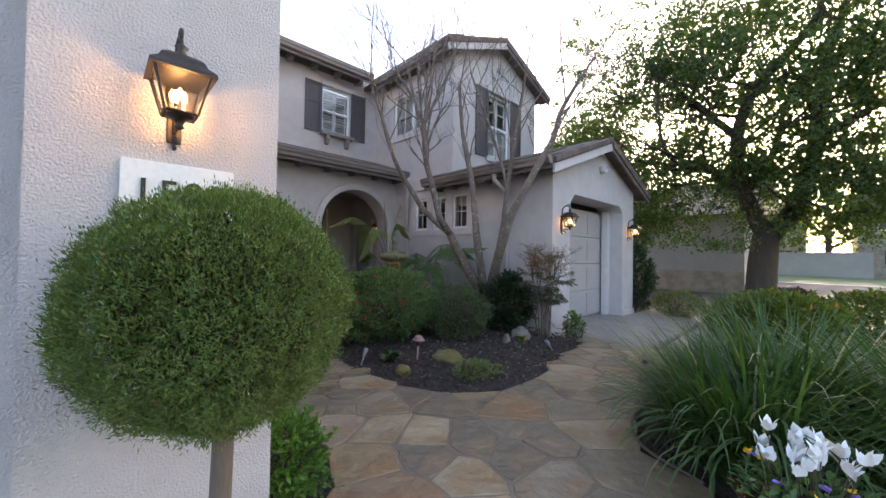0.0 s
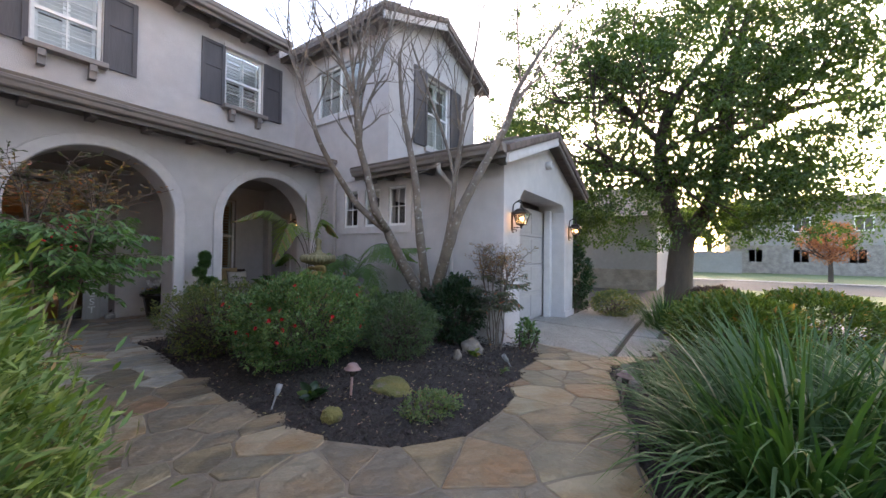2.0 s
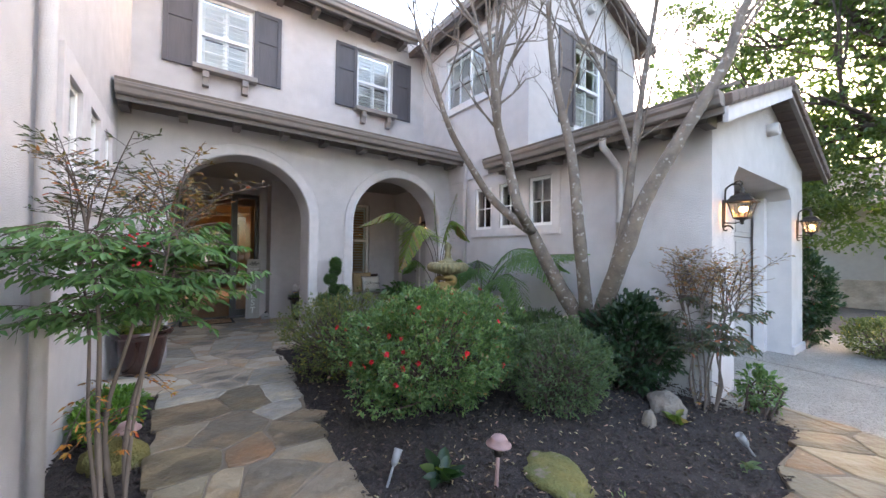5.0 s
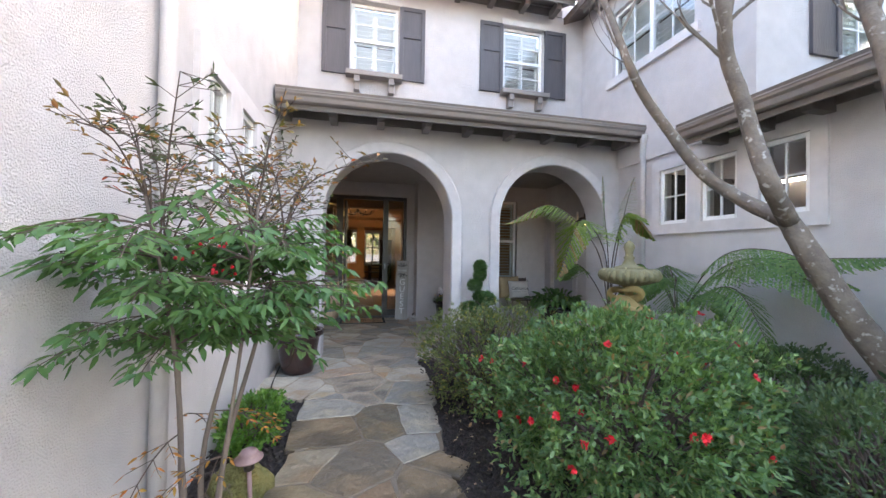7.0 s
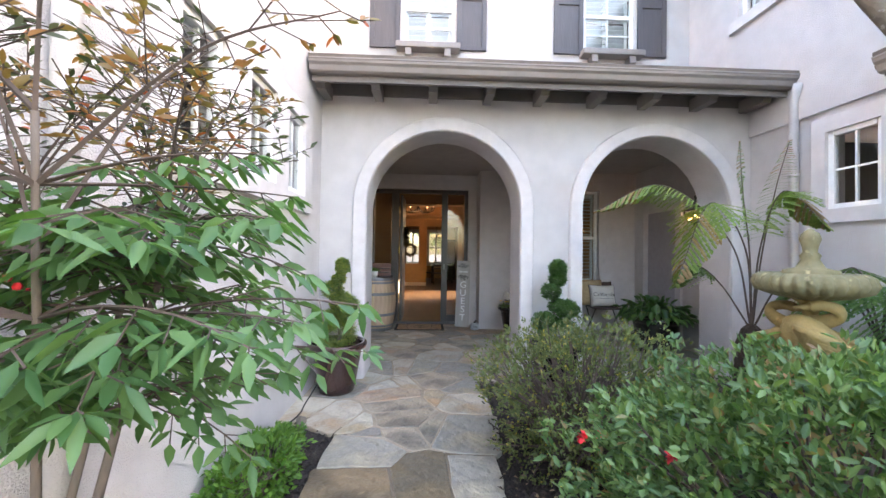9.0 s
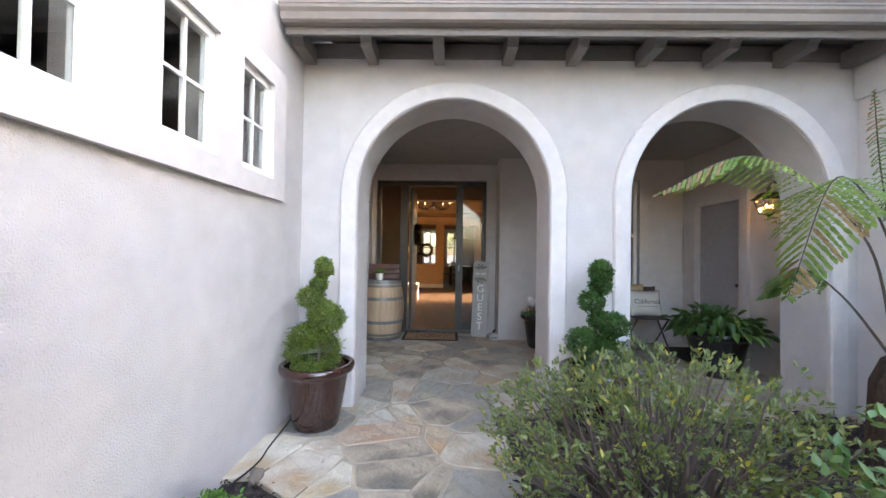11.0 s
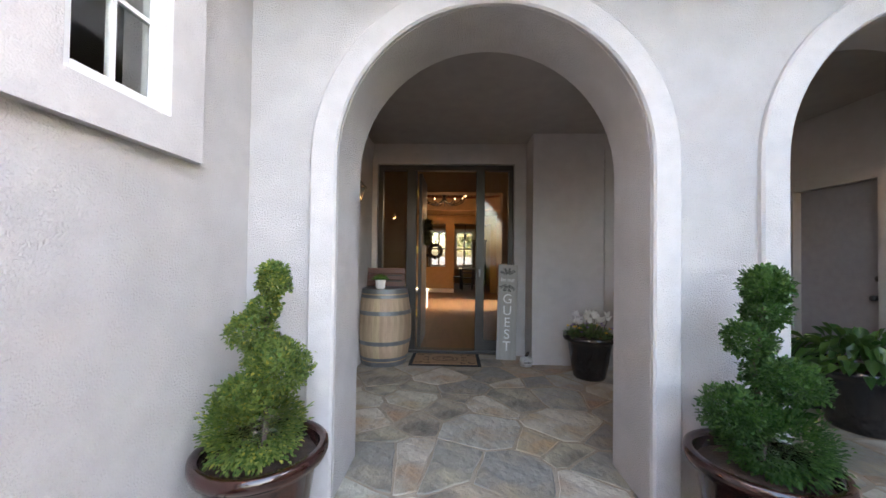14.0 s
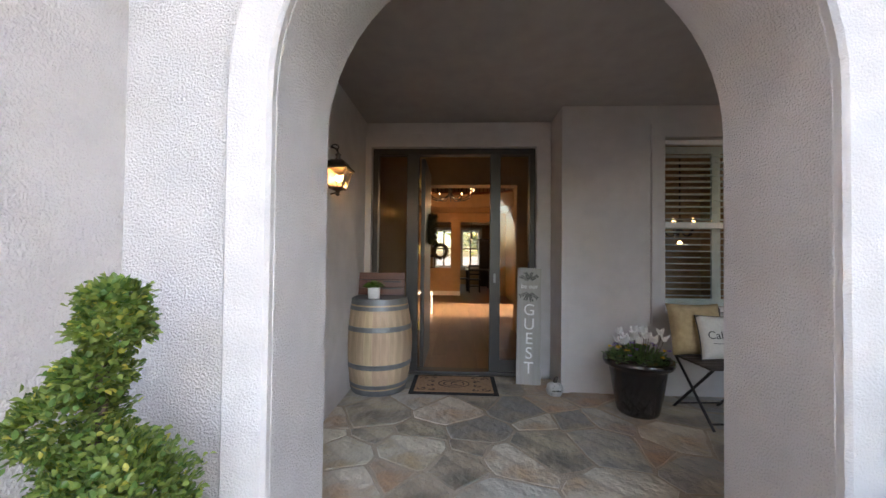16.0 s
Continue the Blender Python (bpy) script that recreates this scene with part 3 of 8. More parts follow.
# ---- windows ----
def window(name, m, w, h, cols=2, rows_=2, sash=True, louvre=None, label="white framed window", sash_grid=True, split=False, recess=0.055):
    """A window in an opening w by h; local x along it, z up, -y outdoors, the wall's face at y = 0."""
    e = structure(empty(name, m), label, "window")
    fw = 0.045
    y0, y1 = recess, recess + 0.055
    b = bmesh.new()
    for c in ((0, y0, 0, fw, y1, h), (w - fw, y0, 0, w, y1, h), (fw, y0, h - fw, w - fw, y1, h), (fw, y0, 0, w - fw, y1, fw)):
        box(*c, bm=b, bevel=0.006)
    part("window_frame", b, WHITE, e)
    bars = bmesh.new()
    mid = h * 0.5
    if split:
        box(w / 2 - 0.03, y0 + 0.004, fw, w / 2 + 0.03, y1, h - fw, bars, 0.004)
    if sash:
        box(fw, y0 + 0.006, mid - 0.025, w - fw, y1, mid + 0.025, bars, 0.004)
    part("meeting_rail", bars, WHITE, e) if (sash or split) else bars.free()
    for i in range(1, cols):
        x = fw + (w - 2 * fw) * i / cols
        part("muntin", box(x - 0.008, y0 + 0.015, fw, x + 0.008, y0 + 0.04, h - fw), WHITE, e)
    if sash_grid:
        for j in range(1, rows_):
            z = fw + (h - 2 * fw) * j / rows_
            if sash and abs(z - mid) < 0.04:
                continue
            part("muntin", box(fw, y0 + 0.017, z - 0.008, w - fw, y0 + 0.038, z + 0.008), WHITE, e)
    g = part("pane", box(fw, y0 + 0.024, fw, w - fw, y0 + 0.030, h - fw), GLASS, e)
    g.visible_shadow = False
    if louvre:
        mt, tilt, lo, hi = louvre
        st = bmesh.new()
        n_leaf = 2 if w > 0.6 else 1
        lw = (w - 2 * fw) / n_leaf
        for k in range(n_leaf):
            xa = fw + k * lw
            box(xa, y1 + 0.02, fw, xa + 0.04, y1 + 0.045, h - fw, st)
            box(xa + lw - 0.04, y1 + 0.02, fw, xa + lw, y1 + 0.045, h - fw, st)
        for zb in (fw, mid - 0.03, h - fw - 0.07):
            box(fw, y1 + 0.021, zb, w - fw, y1 + 0.044, zb + 0.07, st)
        sh = part("indoor_shutter", st, mt, e)
        sl = None
        z = fw + 0.1
        while z < h - fw - 0.08:
            if abs(z - mid) > 0.05 and lo <= z / h <= hi:
                mm = pose(w / 2, y1 + 0.033, z, tilt, 0, 0)
                if sl is None:
                    sl = part("louvre", box(-w / 2 + fw + 0.04, -0.03, -0.004, w / 2 - fw - 0.04, 0.03, 0.004), mt, sh)
                    sl.matrix_basis = mm
                else:
                    piece("louvre", sl.data, sh, mm)
            z += 0.062
    return e


FACE_S, FACE_E, FACE_W = 0, 90, -90
for i, (a, b_) in enumerate(UWINS):
    window("window_upper", pose(a, UP_Y, UW_Z[0], 0, 0, FACE_S), b_ - a, UW_Z[1] - UW_Z[0], 2, 4, louvre=(WHITE, -38 if i == 0 else -20, 0, 1), label="white double-hung window with pale indoor louvres")
window("window_tower_side", pose(TOW_X, 7.14, 3.97, 0, 0, FACE_W), 1.38, 0.99, 4, 2, sash=False, split=True, louvre=(WHITE, -25, 0, 1), label="white sliding window with indoor blinds")
window("window_tower_front", pose(6.47, TOW_Y, 3.38, 0, 0, FACE_S), 0.80, 1.46, 2, 4, louvre=(WHITE, -30, 0, 0.5), label="white double-hung window in the upper block")
for a, b_ in SWINS:
    window("window_small", pose(RIGHT_X, b_, SW_Z[0], 0, 0, FACE_W), b_ - a, SW_Z[1] - SW_Z[0], 2, 2, sash=False, label="small white window with four panes", recess=0.0)
for a, b_ in LWINS:
    window("window_left", pose(LEFT_X, a, LW_Z[0], 0, 0, FACE_E), b_ - a, LW_Z[1] - LW_Z[0], 2, 2, sash=False, label="small white window with four panes beside the path", recess=-0.005)
window("window_porch", pose(3.76, PIER_Y, 0.78, 0, 0, FACE_S), 1.14, 1.65, 1, 1, louvre=(SAGE, -4, 0, 1), label="tall white porch window with pale green louvres")
window("window_porch_side", pose(PORCH_X0, 9.08, 1.75, 0, 0, FACE_E), 0.60, 0.70, 1, 1, sash=False, label="small square white porch window")


def surround(name, m, w, h, holes, out, label, material=TRIM):
    """A raised stucco panel round openings."""
    b = slab_with_holes(0, w, 0, h, holes, lambda u, v, t: (u, -out + t, v), out + 0.01)
    ob = part(name, b, material)
    ob.matrix_basis = m
    structure(ob, label, "trim")


y_hi = 6.36
surround("trim_right_windows", pose(RIGHT_X, y_hi, 1.605, 0, 0, FACE_W), y_hi - 4.56, 0.93, [(y_hi - b_, y_hi - a, SW_Z[0] - 1.605, SW_Z[1] - 1.605) for a, b_ in SWINS], 0.028, "raised stucco panel round three small windows")
y_lo = 4.70
surround("trim_left_windows", pose(LEFT_X, y_lo, 1.64, 0, 0, FACE_E), 6.60 - y_lo, 0.92, [(a - y_lo, b_ - y_lo, LW_Z[0] - 1.64, LW_Z[1] - 1.64) for a, b_ in LWINS], 0.035, "raised stucco panel round three small windows")
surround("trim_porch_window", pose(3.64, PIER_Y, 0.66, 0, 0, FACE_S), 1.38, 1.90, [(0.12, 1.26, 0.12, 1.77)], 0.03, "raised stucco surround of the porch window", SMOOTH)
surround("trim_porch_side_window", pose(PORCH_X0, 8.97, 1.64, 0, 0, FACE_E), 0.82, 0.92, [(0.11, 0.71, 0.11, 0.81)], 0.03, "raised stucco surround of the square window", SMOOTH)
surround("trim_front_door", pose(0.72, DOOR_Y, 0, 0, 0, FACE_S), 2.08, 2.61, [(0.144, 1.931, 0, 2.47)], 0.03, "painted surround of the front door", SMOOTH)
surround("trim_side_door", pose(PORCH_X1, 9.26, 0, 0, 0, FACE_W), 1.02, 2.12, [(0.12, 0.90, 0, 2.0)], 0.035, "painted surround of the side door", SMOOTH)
surround("trim_tower_side", pose(TOW_X, 7.22, 3.85, 0, 0, FACE_W), 1.54, 0.12, [], 0.045, "stucco sill under the sliding window")
surround("trim_tower_front_sill", pose(6.40, TOW_Y, 3.29, 0, 0, FACE_S), 0.94, 0.09, [], 0.05, "stucco sill under the upper window")
surround("trim_tower_front_head", pose(6.40, TOW_Y, 4.845, 0, 0, FACE_S), 0.94, 0.10, [], 0.045, "stucco head over the upper window")
for a, b_ in UWINS:
    surround("trim_upper_head", pose(a - 0.04, UP_Y, UW_Z[1] + 0.005, 0, 0, FACE_S), b_ - a + 0.08, 0.09, [], 0.04, "stucco head over the upper window")


# ---- shutters and sill shelves ----
def shutter(m, w, h):
    e = tagged(empty("window_shutter", m), "dark brown wooden shutter with two panels", "shutter", group="window shutters")
    part("backing", box(0.02, -0.018, 0.02, w - 0.02, -0.003, h - 0.02), SHUTTER, e)
    st = 0.06
    for x in (0, w - st):
        part("stile", box(x, -0.036, 0, x + st, -0.002, h, bevel=0.004), SHUTTER, e)
    for z in (0, h * 0.58, h - st):
        part("rail", box(st, -0.034, z, w - st, -0.003, z + st, bevel=0.004), SHUTTER, e)
    return e


sh_w = 0.39
base = None
for a, b_ in UWINS:
    for x in (a - sh_w - 0.015, b_ + 0.015):
        m = pose(x, UP_Y, 3.945, 0, 0, 0)
        if base is None:
            base = shutter(m, sh_w, 1.13)
        else:
            copy_thing(base, m)
base = shutter(pose(6.47 - 0.42, TOW_Y, 3.36, 0, 0, 0), 0.40, 1.50)
copy_thing(base, pose(7.27 + 0.02, TOW_Y, 3.36, 0, 0, 0))


def sill_shelf(m, w):
    e = tagged(empty("sill_shelf", m), "taupe shelf on two brackets under a window", "shelf", group="sill shelves")
    b = box(-0.06, -0.15, 0, w + 0.06, -0.002, 0.075, bevel=0.012)
    part("shelf_board", b, GUTTER, e)
    for x in (0.06, w - 0.14):
        br = corbel(0.13, 0.20, 0.08)
        ob = part("bracket", br, GUTTER, e)
        ob.matrix_basis = pose(x + 0.04, -0.002, -0.002)
    return e


s0 = sill_shelf(pose(UWINS[0][0], UP_Y, 3.90), 0.70)
copy_thing(s0, pose(UWINS[1][0], UP_Y, 3.90))


# ---- downspouts ----
def downspout(pts, material, label):
    e = tagged(empty("downspout", pose(*pts[-1])), label, "downspout", group="downspouts")
    o = Vector(pts[-1])
    part("pipe", tube([Vector(p) - o for p in pts], 0.036, 12), material, e, smooth=True)
    for f in (0.25, 0.75):
        a, c = Vector(pts[-2]), Vector(pts[-1])
        p = a.lerp(c, f) - o
        part("bracket", tube([p - Vector((0, 0, 0.014)), p + Vector((0, 0, 0.014))], 0.043, 12), material, e)
    return e


downspout([(0.85, 4.33, 5.6), (0.85, 4.33, 0.0)], TRIM, "painted downspout fixed to the tall stucco wall")
downspout([(5.35, 6.44, 2.93), (5.35, 6.46, 2.86), (5.37, 6.50, 2.78), (5.37, 6.50, 0.0)], TRIM, "painted downspout in the inner corner by the arches")
downspout([(5.02, 3.75, 2.56), (5.02, 3.75, 2.47), (5.365, 3.75, 2.28), (5.37, 3.75, 0.0)], TRIM, "painted downspout on the garage side wall")

# ---- garage door ----
gd = structure(empty("door_garage", pose(DX0, GAR_Y + 0.42, 0)), "greige panelled garage door, closed", "door")
gw = DX1 - DX0
for k in range(4):
    sec = part("panel", box(0.005, 0, 0.01 + k * 0.535, gw - 0.005, 0.045, 0.535 + k * 0.535, bevel=0.006), GARAGE, gd)
    for q in range(3):
        x0 = 0.08 + q * (gw - 0.1) / 3
        part("raised_field", box(x0, -0.010, 0.07 + k * 0.535, x0 + (gw - 0.1) / 3 - 0.1, 0.004, 0.475 + k * 0.535, bevel=0.006), GARAGE, sec)
structure(part("trim_garage_base", box(DX1, GAR_Y - 0.03, -0.06, GX1 + 0.03, GAR_Y - 0.002, 0.10, bevel=0.008), TRIM), "low stucco plinth beside the garage door", "trim")
structure(part("trim_garage_jamb", slab_with_holes(DX1 - 0.14, DX1 - 0.002, -0.05, DZ - 0.1, [], along_x(GAR_Y + 0.26, 1), 0.12), TRIM), "inner stucco jamb of the garage door", "trim")

# ---- paving, beds and drive ----
def inside(x, y, poly):
    r = False
    for (x0, y0), (x1, y1) in zip(poly, poly[1:] + poly[:1]):
        if (y0 > y) != (y1 > y) and x < (x1 - x0) * (y - y0) / (y1 - y0) + x0:
            r = not r
    return r


# the walk: along the left bed, round the island's tip, to the drive, and out behind the start
ISLAND = [(2.42, 6.20), (2.36, 5.55), (2.29, 4.60), (2.27, 3.90), (2.25, 3.30), (2.32, 2.75), (2.56, 2.27), (2.93, 2.00), (3.46, 1.95), (4.02, 2.07), (4.60, 2.24), (5.43, 2.30), (5.44, 6.98), (2.42, 6.98)]
LEFT_BED = [(0.80, 1.50), (1.25, 1.66), (1.40, 2.10), (1.33, 2.60), (1.28, 3.40), (1.31, 4.60), (1.33, 5.40), (1.30, 5.84), (0.84, 6.15), (0.80, 6.15)]
RIGHT_BED = [(5.50, 1.54), (4.69, 1.40), (3.82, 1.10), (3.17, 1.02), (2.80, 0.82), (2.62, 0.43), (2.45, -0.10), (2.50, -1.6), (9.0, -1.6), (7.4, 0.9), (5.56, 1.52)]
PAVED = [(-3.2, -2.2), (2.2, -2.2), (2.45, -0.10), (2.62, 0.43), (2.80, 0.82), (3.17, 1.02), (3.82, 1.10), (4.69, 1.40), (5.52, 1.56), (5.78, 2.55), (5.43, 2.30), (4.60, 2.24), (4.02, 2.07), (3.46, 1.95), (2.93, 2.00), (2.56, 2.27), (2.32, 2.75), (2.25, 3.30), (2.27, 3.90), (2.29, 4.60), (2.36, 5.55), (2.42, 6.20), (2.46, 6.92), (5.56, 6.92), (5.56, 9.84), (0.71, 9.84), (0.71, 6.95), (0.80, 6.92), (0.84, 6.15), (1.30, 5.84), (1.33, 5.40), (1.31, 4.60), (1.28, 3.40), (1.33, 2.60), (1.40, 2.10), (1.25, 1.66), (0.80, 1.42), (-3.2, 1.42)]


def wavy(poly, step=0.28, amp=0.02):
    """The outline in short steps, slightly uneven."""
    out = []
    for (x0, y0), (x1, y1) in zip(poly, poly[1:] + poly[:1]):
        n = max(1, round(math.hypot(x1 - x0, y1 - y0) / step))
        for i in range(n):
            t = i / n
            x, y = x0 + (x1 - x0) * t, y0 + (y1 - y0) * t
            k = noise.noise((x * 2.1, y * 2.1, 3.3)) * amp * 2
            out.append((x + k, y - k))
    return out


rim = wavy(PAVED, 0.44, 0.03)
structure(part("path_bed", prism(rim, -0.10, -0.006), MORTAR), "sandy mortar bed between the flagstones", "path")
structure(part("porch_grout_bed", prism([(0.82, 6.22), (1.36, 5.92), (1.38, 5.6), (2.34, 5.6), (2.40, 6.2), (2.44, ARC_Y - 0.08), (PORCH_X1, ARC_Y - 0.08), (PORCH_X1, 9.83), (PORCH_X0, 9.83), (PORCH_X0, 7.0), (0.82, 6.9)], -0.05, -0.0035), GROUT), "pale grout between the porch flagstones", "path")

rng = random.Random(11)
seeds, live = [], []


def try_seed(x, y, gap, keep):
    for (a, b), _ in [(s, 0) for s in seeds]:
        if (a - x) ** 2 + (b - y) ** 2 < gap * gap:
            return
    seeds.append((x, y))
    live.append(keep)


n_rim = len(rim)
for i in range(n_rim):
    (x0, y0), (x1, y1) = rim[i], rim[(i + 1) % n_rim]
    d = math.hypot(x1 - x0, y1 - y0)
    if d < 0.05:
        continue
    mx, my, nx, ny = (x0 + x1) / 2, (y0 + y1) / 2, (y1 - y0) / d, -(x1 - x0) / d
    if inside(mx + nx * 0.02, my + ny * 0.02, PAVED):
        nx, ny = -nx, -ny
    for s, k in ((-0.17, True), (0.17, False)):
        x, y = mx + nx * s, my + ny * s
        if inside(x, y, PAVED) == k:
            seeds.append((x, y))
            live.append(k)
for _ in range(5200):
    x, y = rng.uniform(-3.2, 5.8), rng.uniform(-2.2, 9.9)
    if inside(x, y, PAVED):
        try_seed(x, y, rng.choice((0.2, 0.34, 0.46, 0.58)), True)


weight = [rng.uniform(0, 0.07) if k else 0.02 for k in live]


def voronoi_cell(i):
    cx, cy = seeds[i]
    cell = [(cx - 0.8, cy - 0.8), (cx + 0.8, cy - 0.8), (cx + 0.8, cy + 0.8), (cx - 0.8, cy + 0.8)]
    for j, (sx, sy) in enumerate(seeds):
        dx, dy = sx - cx, sy - cy
        if j == i or dx * dx + dy * dy > 2.2 or dx * dx + dy * dy < 1e-6:
            continue
        f = 0.5 + max(-0.32, min(0.32, (weight[i] - weight[j]) / (2 * (dx * dx + dy * dy))))
        mx, my = cx + dx * f, cy + dy * f
        out = []
        for (ax, ay), (bx, by) in zip(cell, cell[1:] + cell[:1]):
            da, db = (ax - mx) * dx + (ay - my) * dy, (bx - mx) * dx + (by - my) * dy
            if da <= 0:
                out.append((ax, ay))
            if da * db < 0:
                t = da / (da - db)
                out.append((ax + (bx - ax) * t, ay + (by - ay) * t))
        cell = out
        if len(cell) < 3:
            return None
    return cell


def ragged(cell, gap, seed):
    """Pulls a cell in from its neighbours and roughens its edges."""
    cx, cy = sum(p[0] for p in cell) / len(cell), sum(p[1] for p in cell) / len(cell)
    pts = []
    for (ax, ay), (bx, by) in zip(cell, cell[1:] + cell[:1]):
        L = math.hypot(bx - ax, by - ay)
        n = max(1, round(L / 0.11))
        for k in range(n):
            t = (k + (0.12 if k == 0 and L > 0.1 else 0)) / n
            x, y = ax + (bx - ax) * t, ay + (by - ay) * t
            r = math.hypot(x - cx, y - cy)
            if r < 1e-4:
                continue
            w = noise.noise((x * 9 + seed, y * 9, seed)) * 0.016
            f = max(0.3, (r - gap + w) / r)
            pts.append((cx + (x - cx) * f, cy + (y - cy) * f))
    return pts


STONES = []
SHADED_STONES = []
PALETTE = (((0.40, 0.33, 0.235), (0.22, 0.185, 0.14), (0.15, 0.132, 0.105)),
           ((0.45, 0.42, 0.35), (0.27, 0.25, 0.21), (0.36, 0.28, 0.19)),
           ((0.40, 0.31, 0.21), (0.24, 0.19, 0.138), (0.39, 0.25, 0.14)),
           ((0.31, 0.285, 0.24), (0.18, 0.168, 0.14), (0.38, 0.325, 0.24)),
           ((0.54, 0.48, 0.38), (0.34, 0.30, 0.235), (0.39, 0.28, 0.17)),
           ((0.25, 0.235, 0.205), (0.15, 0.142, 0.122), (0.31, 0.255, 0.18)))
for c1, c2, sp in PALETTE:
    STONES.append(mat("flagstone", c1, c2, rough=0.42, scale=2.6, bump=1.0, bump_scale=11.0, bump_dist=0.035, speck=sp, speck_scale=3.6, speck_at=(0.47, 0.66), random_obj=0.12, spec=0.5, contrast=(0.38, 0.62)))
# outer walk: browner copies of the same stones, its dimmer light put into colour
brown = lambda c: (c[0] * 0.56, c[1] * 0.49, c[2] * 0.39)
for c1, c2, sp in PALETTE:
    SHADED_STONES.append(mat("shaded_flagstone", brown(c1), brown(c2), rough=0.48, scale=2.2, bump=1.0, bump_scale=9.0, bump_dist=0.035, speck=brown(sp), speck_scale=3.0, speck_at=(0.45, 0.66), random_obj=0.10, spec=0.5, contrast=(0.36, 0.64)))


# ---- mulch beds ----
def bed(name, poly, label, mound, z_edge=-0.035):
    """A bed whose surface swells toward its middle."""
    b = bmesh.new()
    xs = [p[0] for p in poly]
    ys = [p[1] for p in poly]
    st = 0.12
    grid = {}
    nx, ny = int((max(xs) - min(xs)) / st) + 2, int((max(ys) - min(ys)) / st) + 2

    def edge_dist(x, y):
        best = 9
        for (x0, y0), (x1, y1) in zip(poly, poly[1:] + poly[:1]):
            dx, dy = x1 - x0, y1 - y0
            t = max(0, min(1, ((x - x0) * dx + (y - y0) * dy) / (dx * dx + dy * dy + 1e-9)))
            best = min(best, math.hypot(x - x0 - t * dx, y - y0 - t * dy))
        return best

    for i in range(nx):
        for j in range(ny):
            x, y = min(xs) - 0.06 + i * st, min(ys) - 0.06 + j * st
            ins = inside(x, y, poly)
            d = edge_dist(x, y)
            if ins or d < 0.16:
                z = z_edge + (mound * (1 - math.exp(-d / 0.5)) + 0.02 * noise.noise((x * 5, y * 5, 0)) if ins else -0.01)
                grid[i, j] = b.verts.new((x, y, z))
    for i in range(nx - 1):
        for j in range(ny - 1):
            q = [grid.get(k) for k in ((i, j), (i + 1, j), (i + 1, j + 1), (i, j + 1))]
            if all(q):
                b.faces.new(q)
    return structure(part(name, b, MULCH, smooth=True), label, "ground")


bed("mulch_island", ISLAND, "dark bark mulch of the island bed", 0.10)
bed("mulch_left", LEFT_BED, "dark bark mulch of the narrow bed along the wall", 0.03)
bed("mulch_right", RIGHT_BED, "dark bark mulch under the strap-leaved clumps", 0.06)


def scatter(name, poly, n, size, material, label, z0, seed, mound=0.1):
    """Many small chips lying in a bed."""
    r = random.Random(seed)
    V, Fc = [], []
    xs = [p[0] for p in poly]
    ys = [p[1] for p in poly]
    got = 0
    while got < n:
        x, y = r.uniform(min(xs), max(xs)), r.uniform(min(ys), max(ys))
        if not inside(x, y, poly):
            continue
        got += 1
        dmin = min(math.hypot(x - a, y - b) for a, b in poly)
        z = z0 + mound * (1 - math.exp(-min(dmin, 1.2) / 0.5)) + r.uniform(-0.004, 0.012)
        L, W, T = size * r.uniform(0.5, 1.6), size * r.uniform(0.2, 0.5), size * 0.16
        m = pose(x, y, z, r.uniform(-35, 35), r.uniform(-35, 35), r.uniform(0, 360))
        k = len(V)
        for c in ((-L, -W, 0), (L, -W * 0.5, 0), (L * 0.8, W, 0), (-L * 0.7, W * 0.8, 0), (0, 0, T * 2)):
            V.append(tuple(m @ Vector((c[0] / 2, c[1] / 2, c[2]))))
        Fc += [(k, k + 1, k + 4), (k + 1, k + 2, k + 4), (k + 2, k + 3, k + 4), (k + 3, k, k + 4)]
    me = bpy.data.meshes.new(name)
    me.from_pydata(V, [], Fc)
    me.materials.append(material)
    return tagged(new(name, me), label, "mulch", kind="stuff")


CHIP = mat("bark_chip", (0.045, 0.032, 0.026), (0.022, 0.017, 0.015), rough=0.9, scale=30.0, island=0.5)
CHIP2 = mat("pale_litter", (0.22, 0.17, 0.11), (0.15, 0.09, 0.05), rough=0.85, scale=30.0, island=0.5)
scatter("bark_chips", ISLAND, 9000, 0.035, CHIP, "dark bark chips over the island bed", -0.03, 3)
scatter("dry_leaf_litter", ISLAND, 1500, 0.026, CHIP2, "pale dry leaf litter on the mulch", -0.02, 4)
scatter("bark_chips", LEFT_BED, 2200, 0.032, CHIP, "dark bark chips along the wall", -0.03, 5, 0.03)
scatter("bark_chips", RIGHT_BED, 3500, 0.035, CHIP, "dark bark chips under the clumps", -0.03, 6, 0.06)

# the drive: exposed aggregate slabs with grassy joints
drive = structure(empty("driveway"), "pale exposed aggregate concrete drive", "driveway")
for poly in ([(5.80, 2.60), (5.56, 1.60), (7.28, 1.62), (7.60, 3.40), (5.99, 3.40), (5.98, 2.92), (5.46, 2.86), (5.46, 2.62)], [(7.33, 1.62), (9.6, 1.62), (9.6, 2.86), (8.95, 2.86), (8.28, 3.40), (7.65, 3.40)], [(5.60, 1.52), (5.62, 1.12), (7.28, 0.98), (7.28, 1.54)], [(7.34, 1.20), (9.6, 1.20), (9.6, 1.54), (7.34, 1.54)], [(6.2, 0.68), (9.6, 0.40), (9.6, 0.85), (6.2, 0.92)]):
    part("slab", prism(poly, -0.10, -0.012 if poly[0][1] > 1.6 else -0.02, bevel=0.01), AGG, drive)
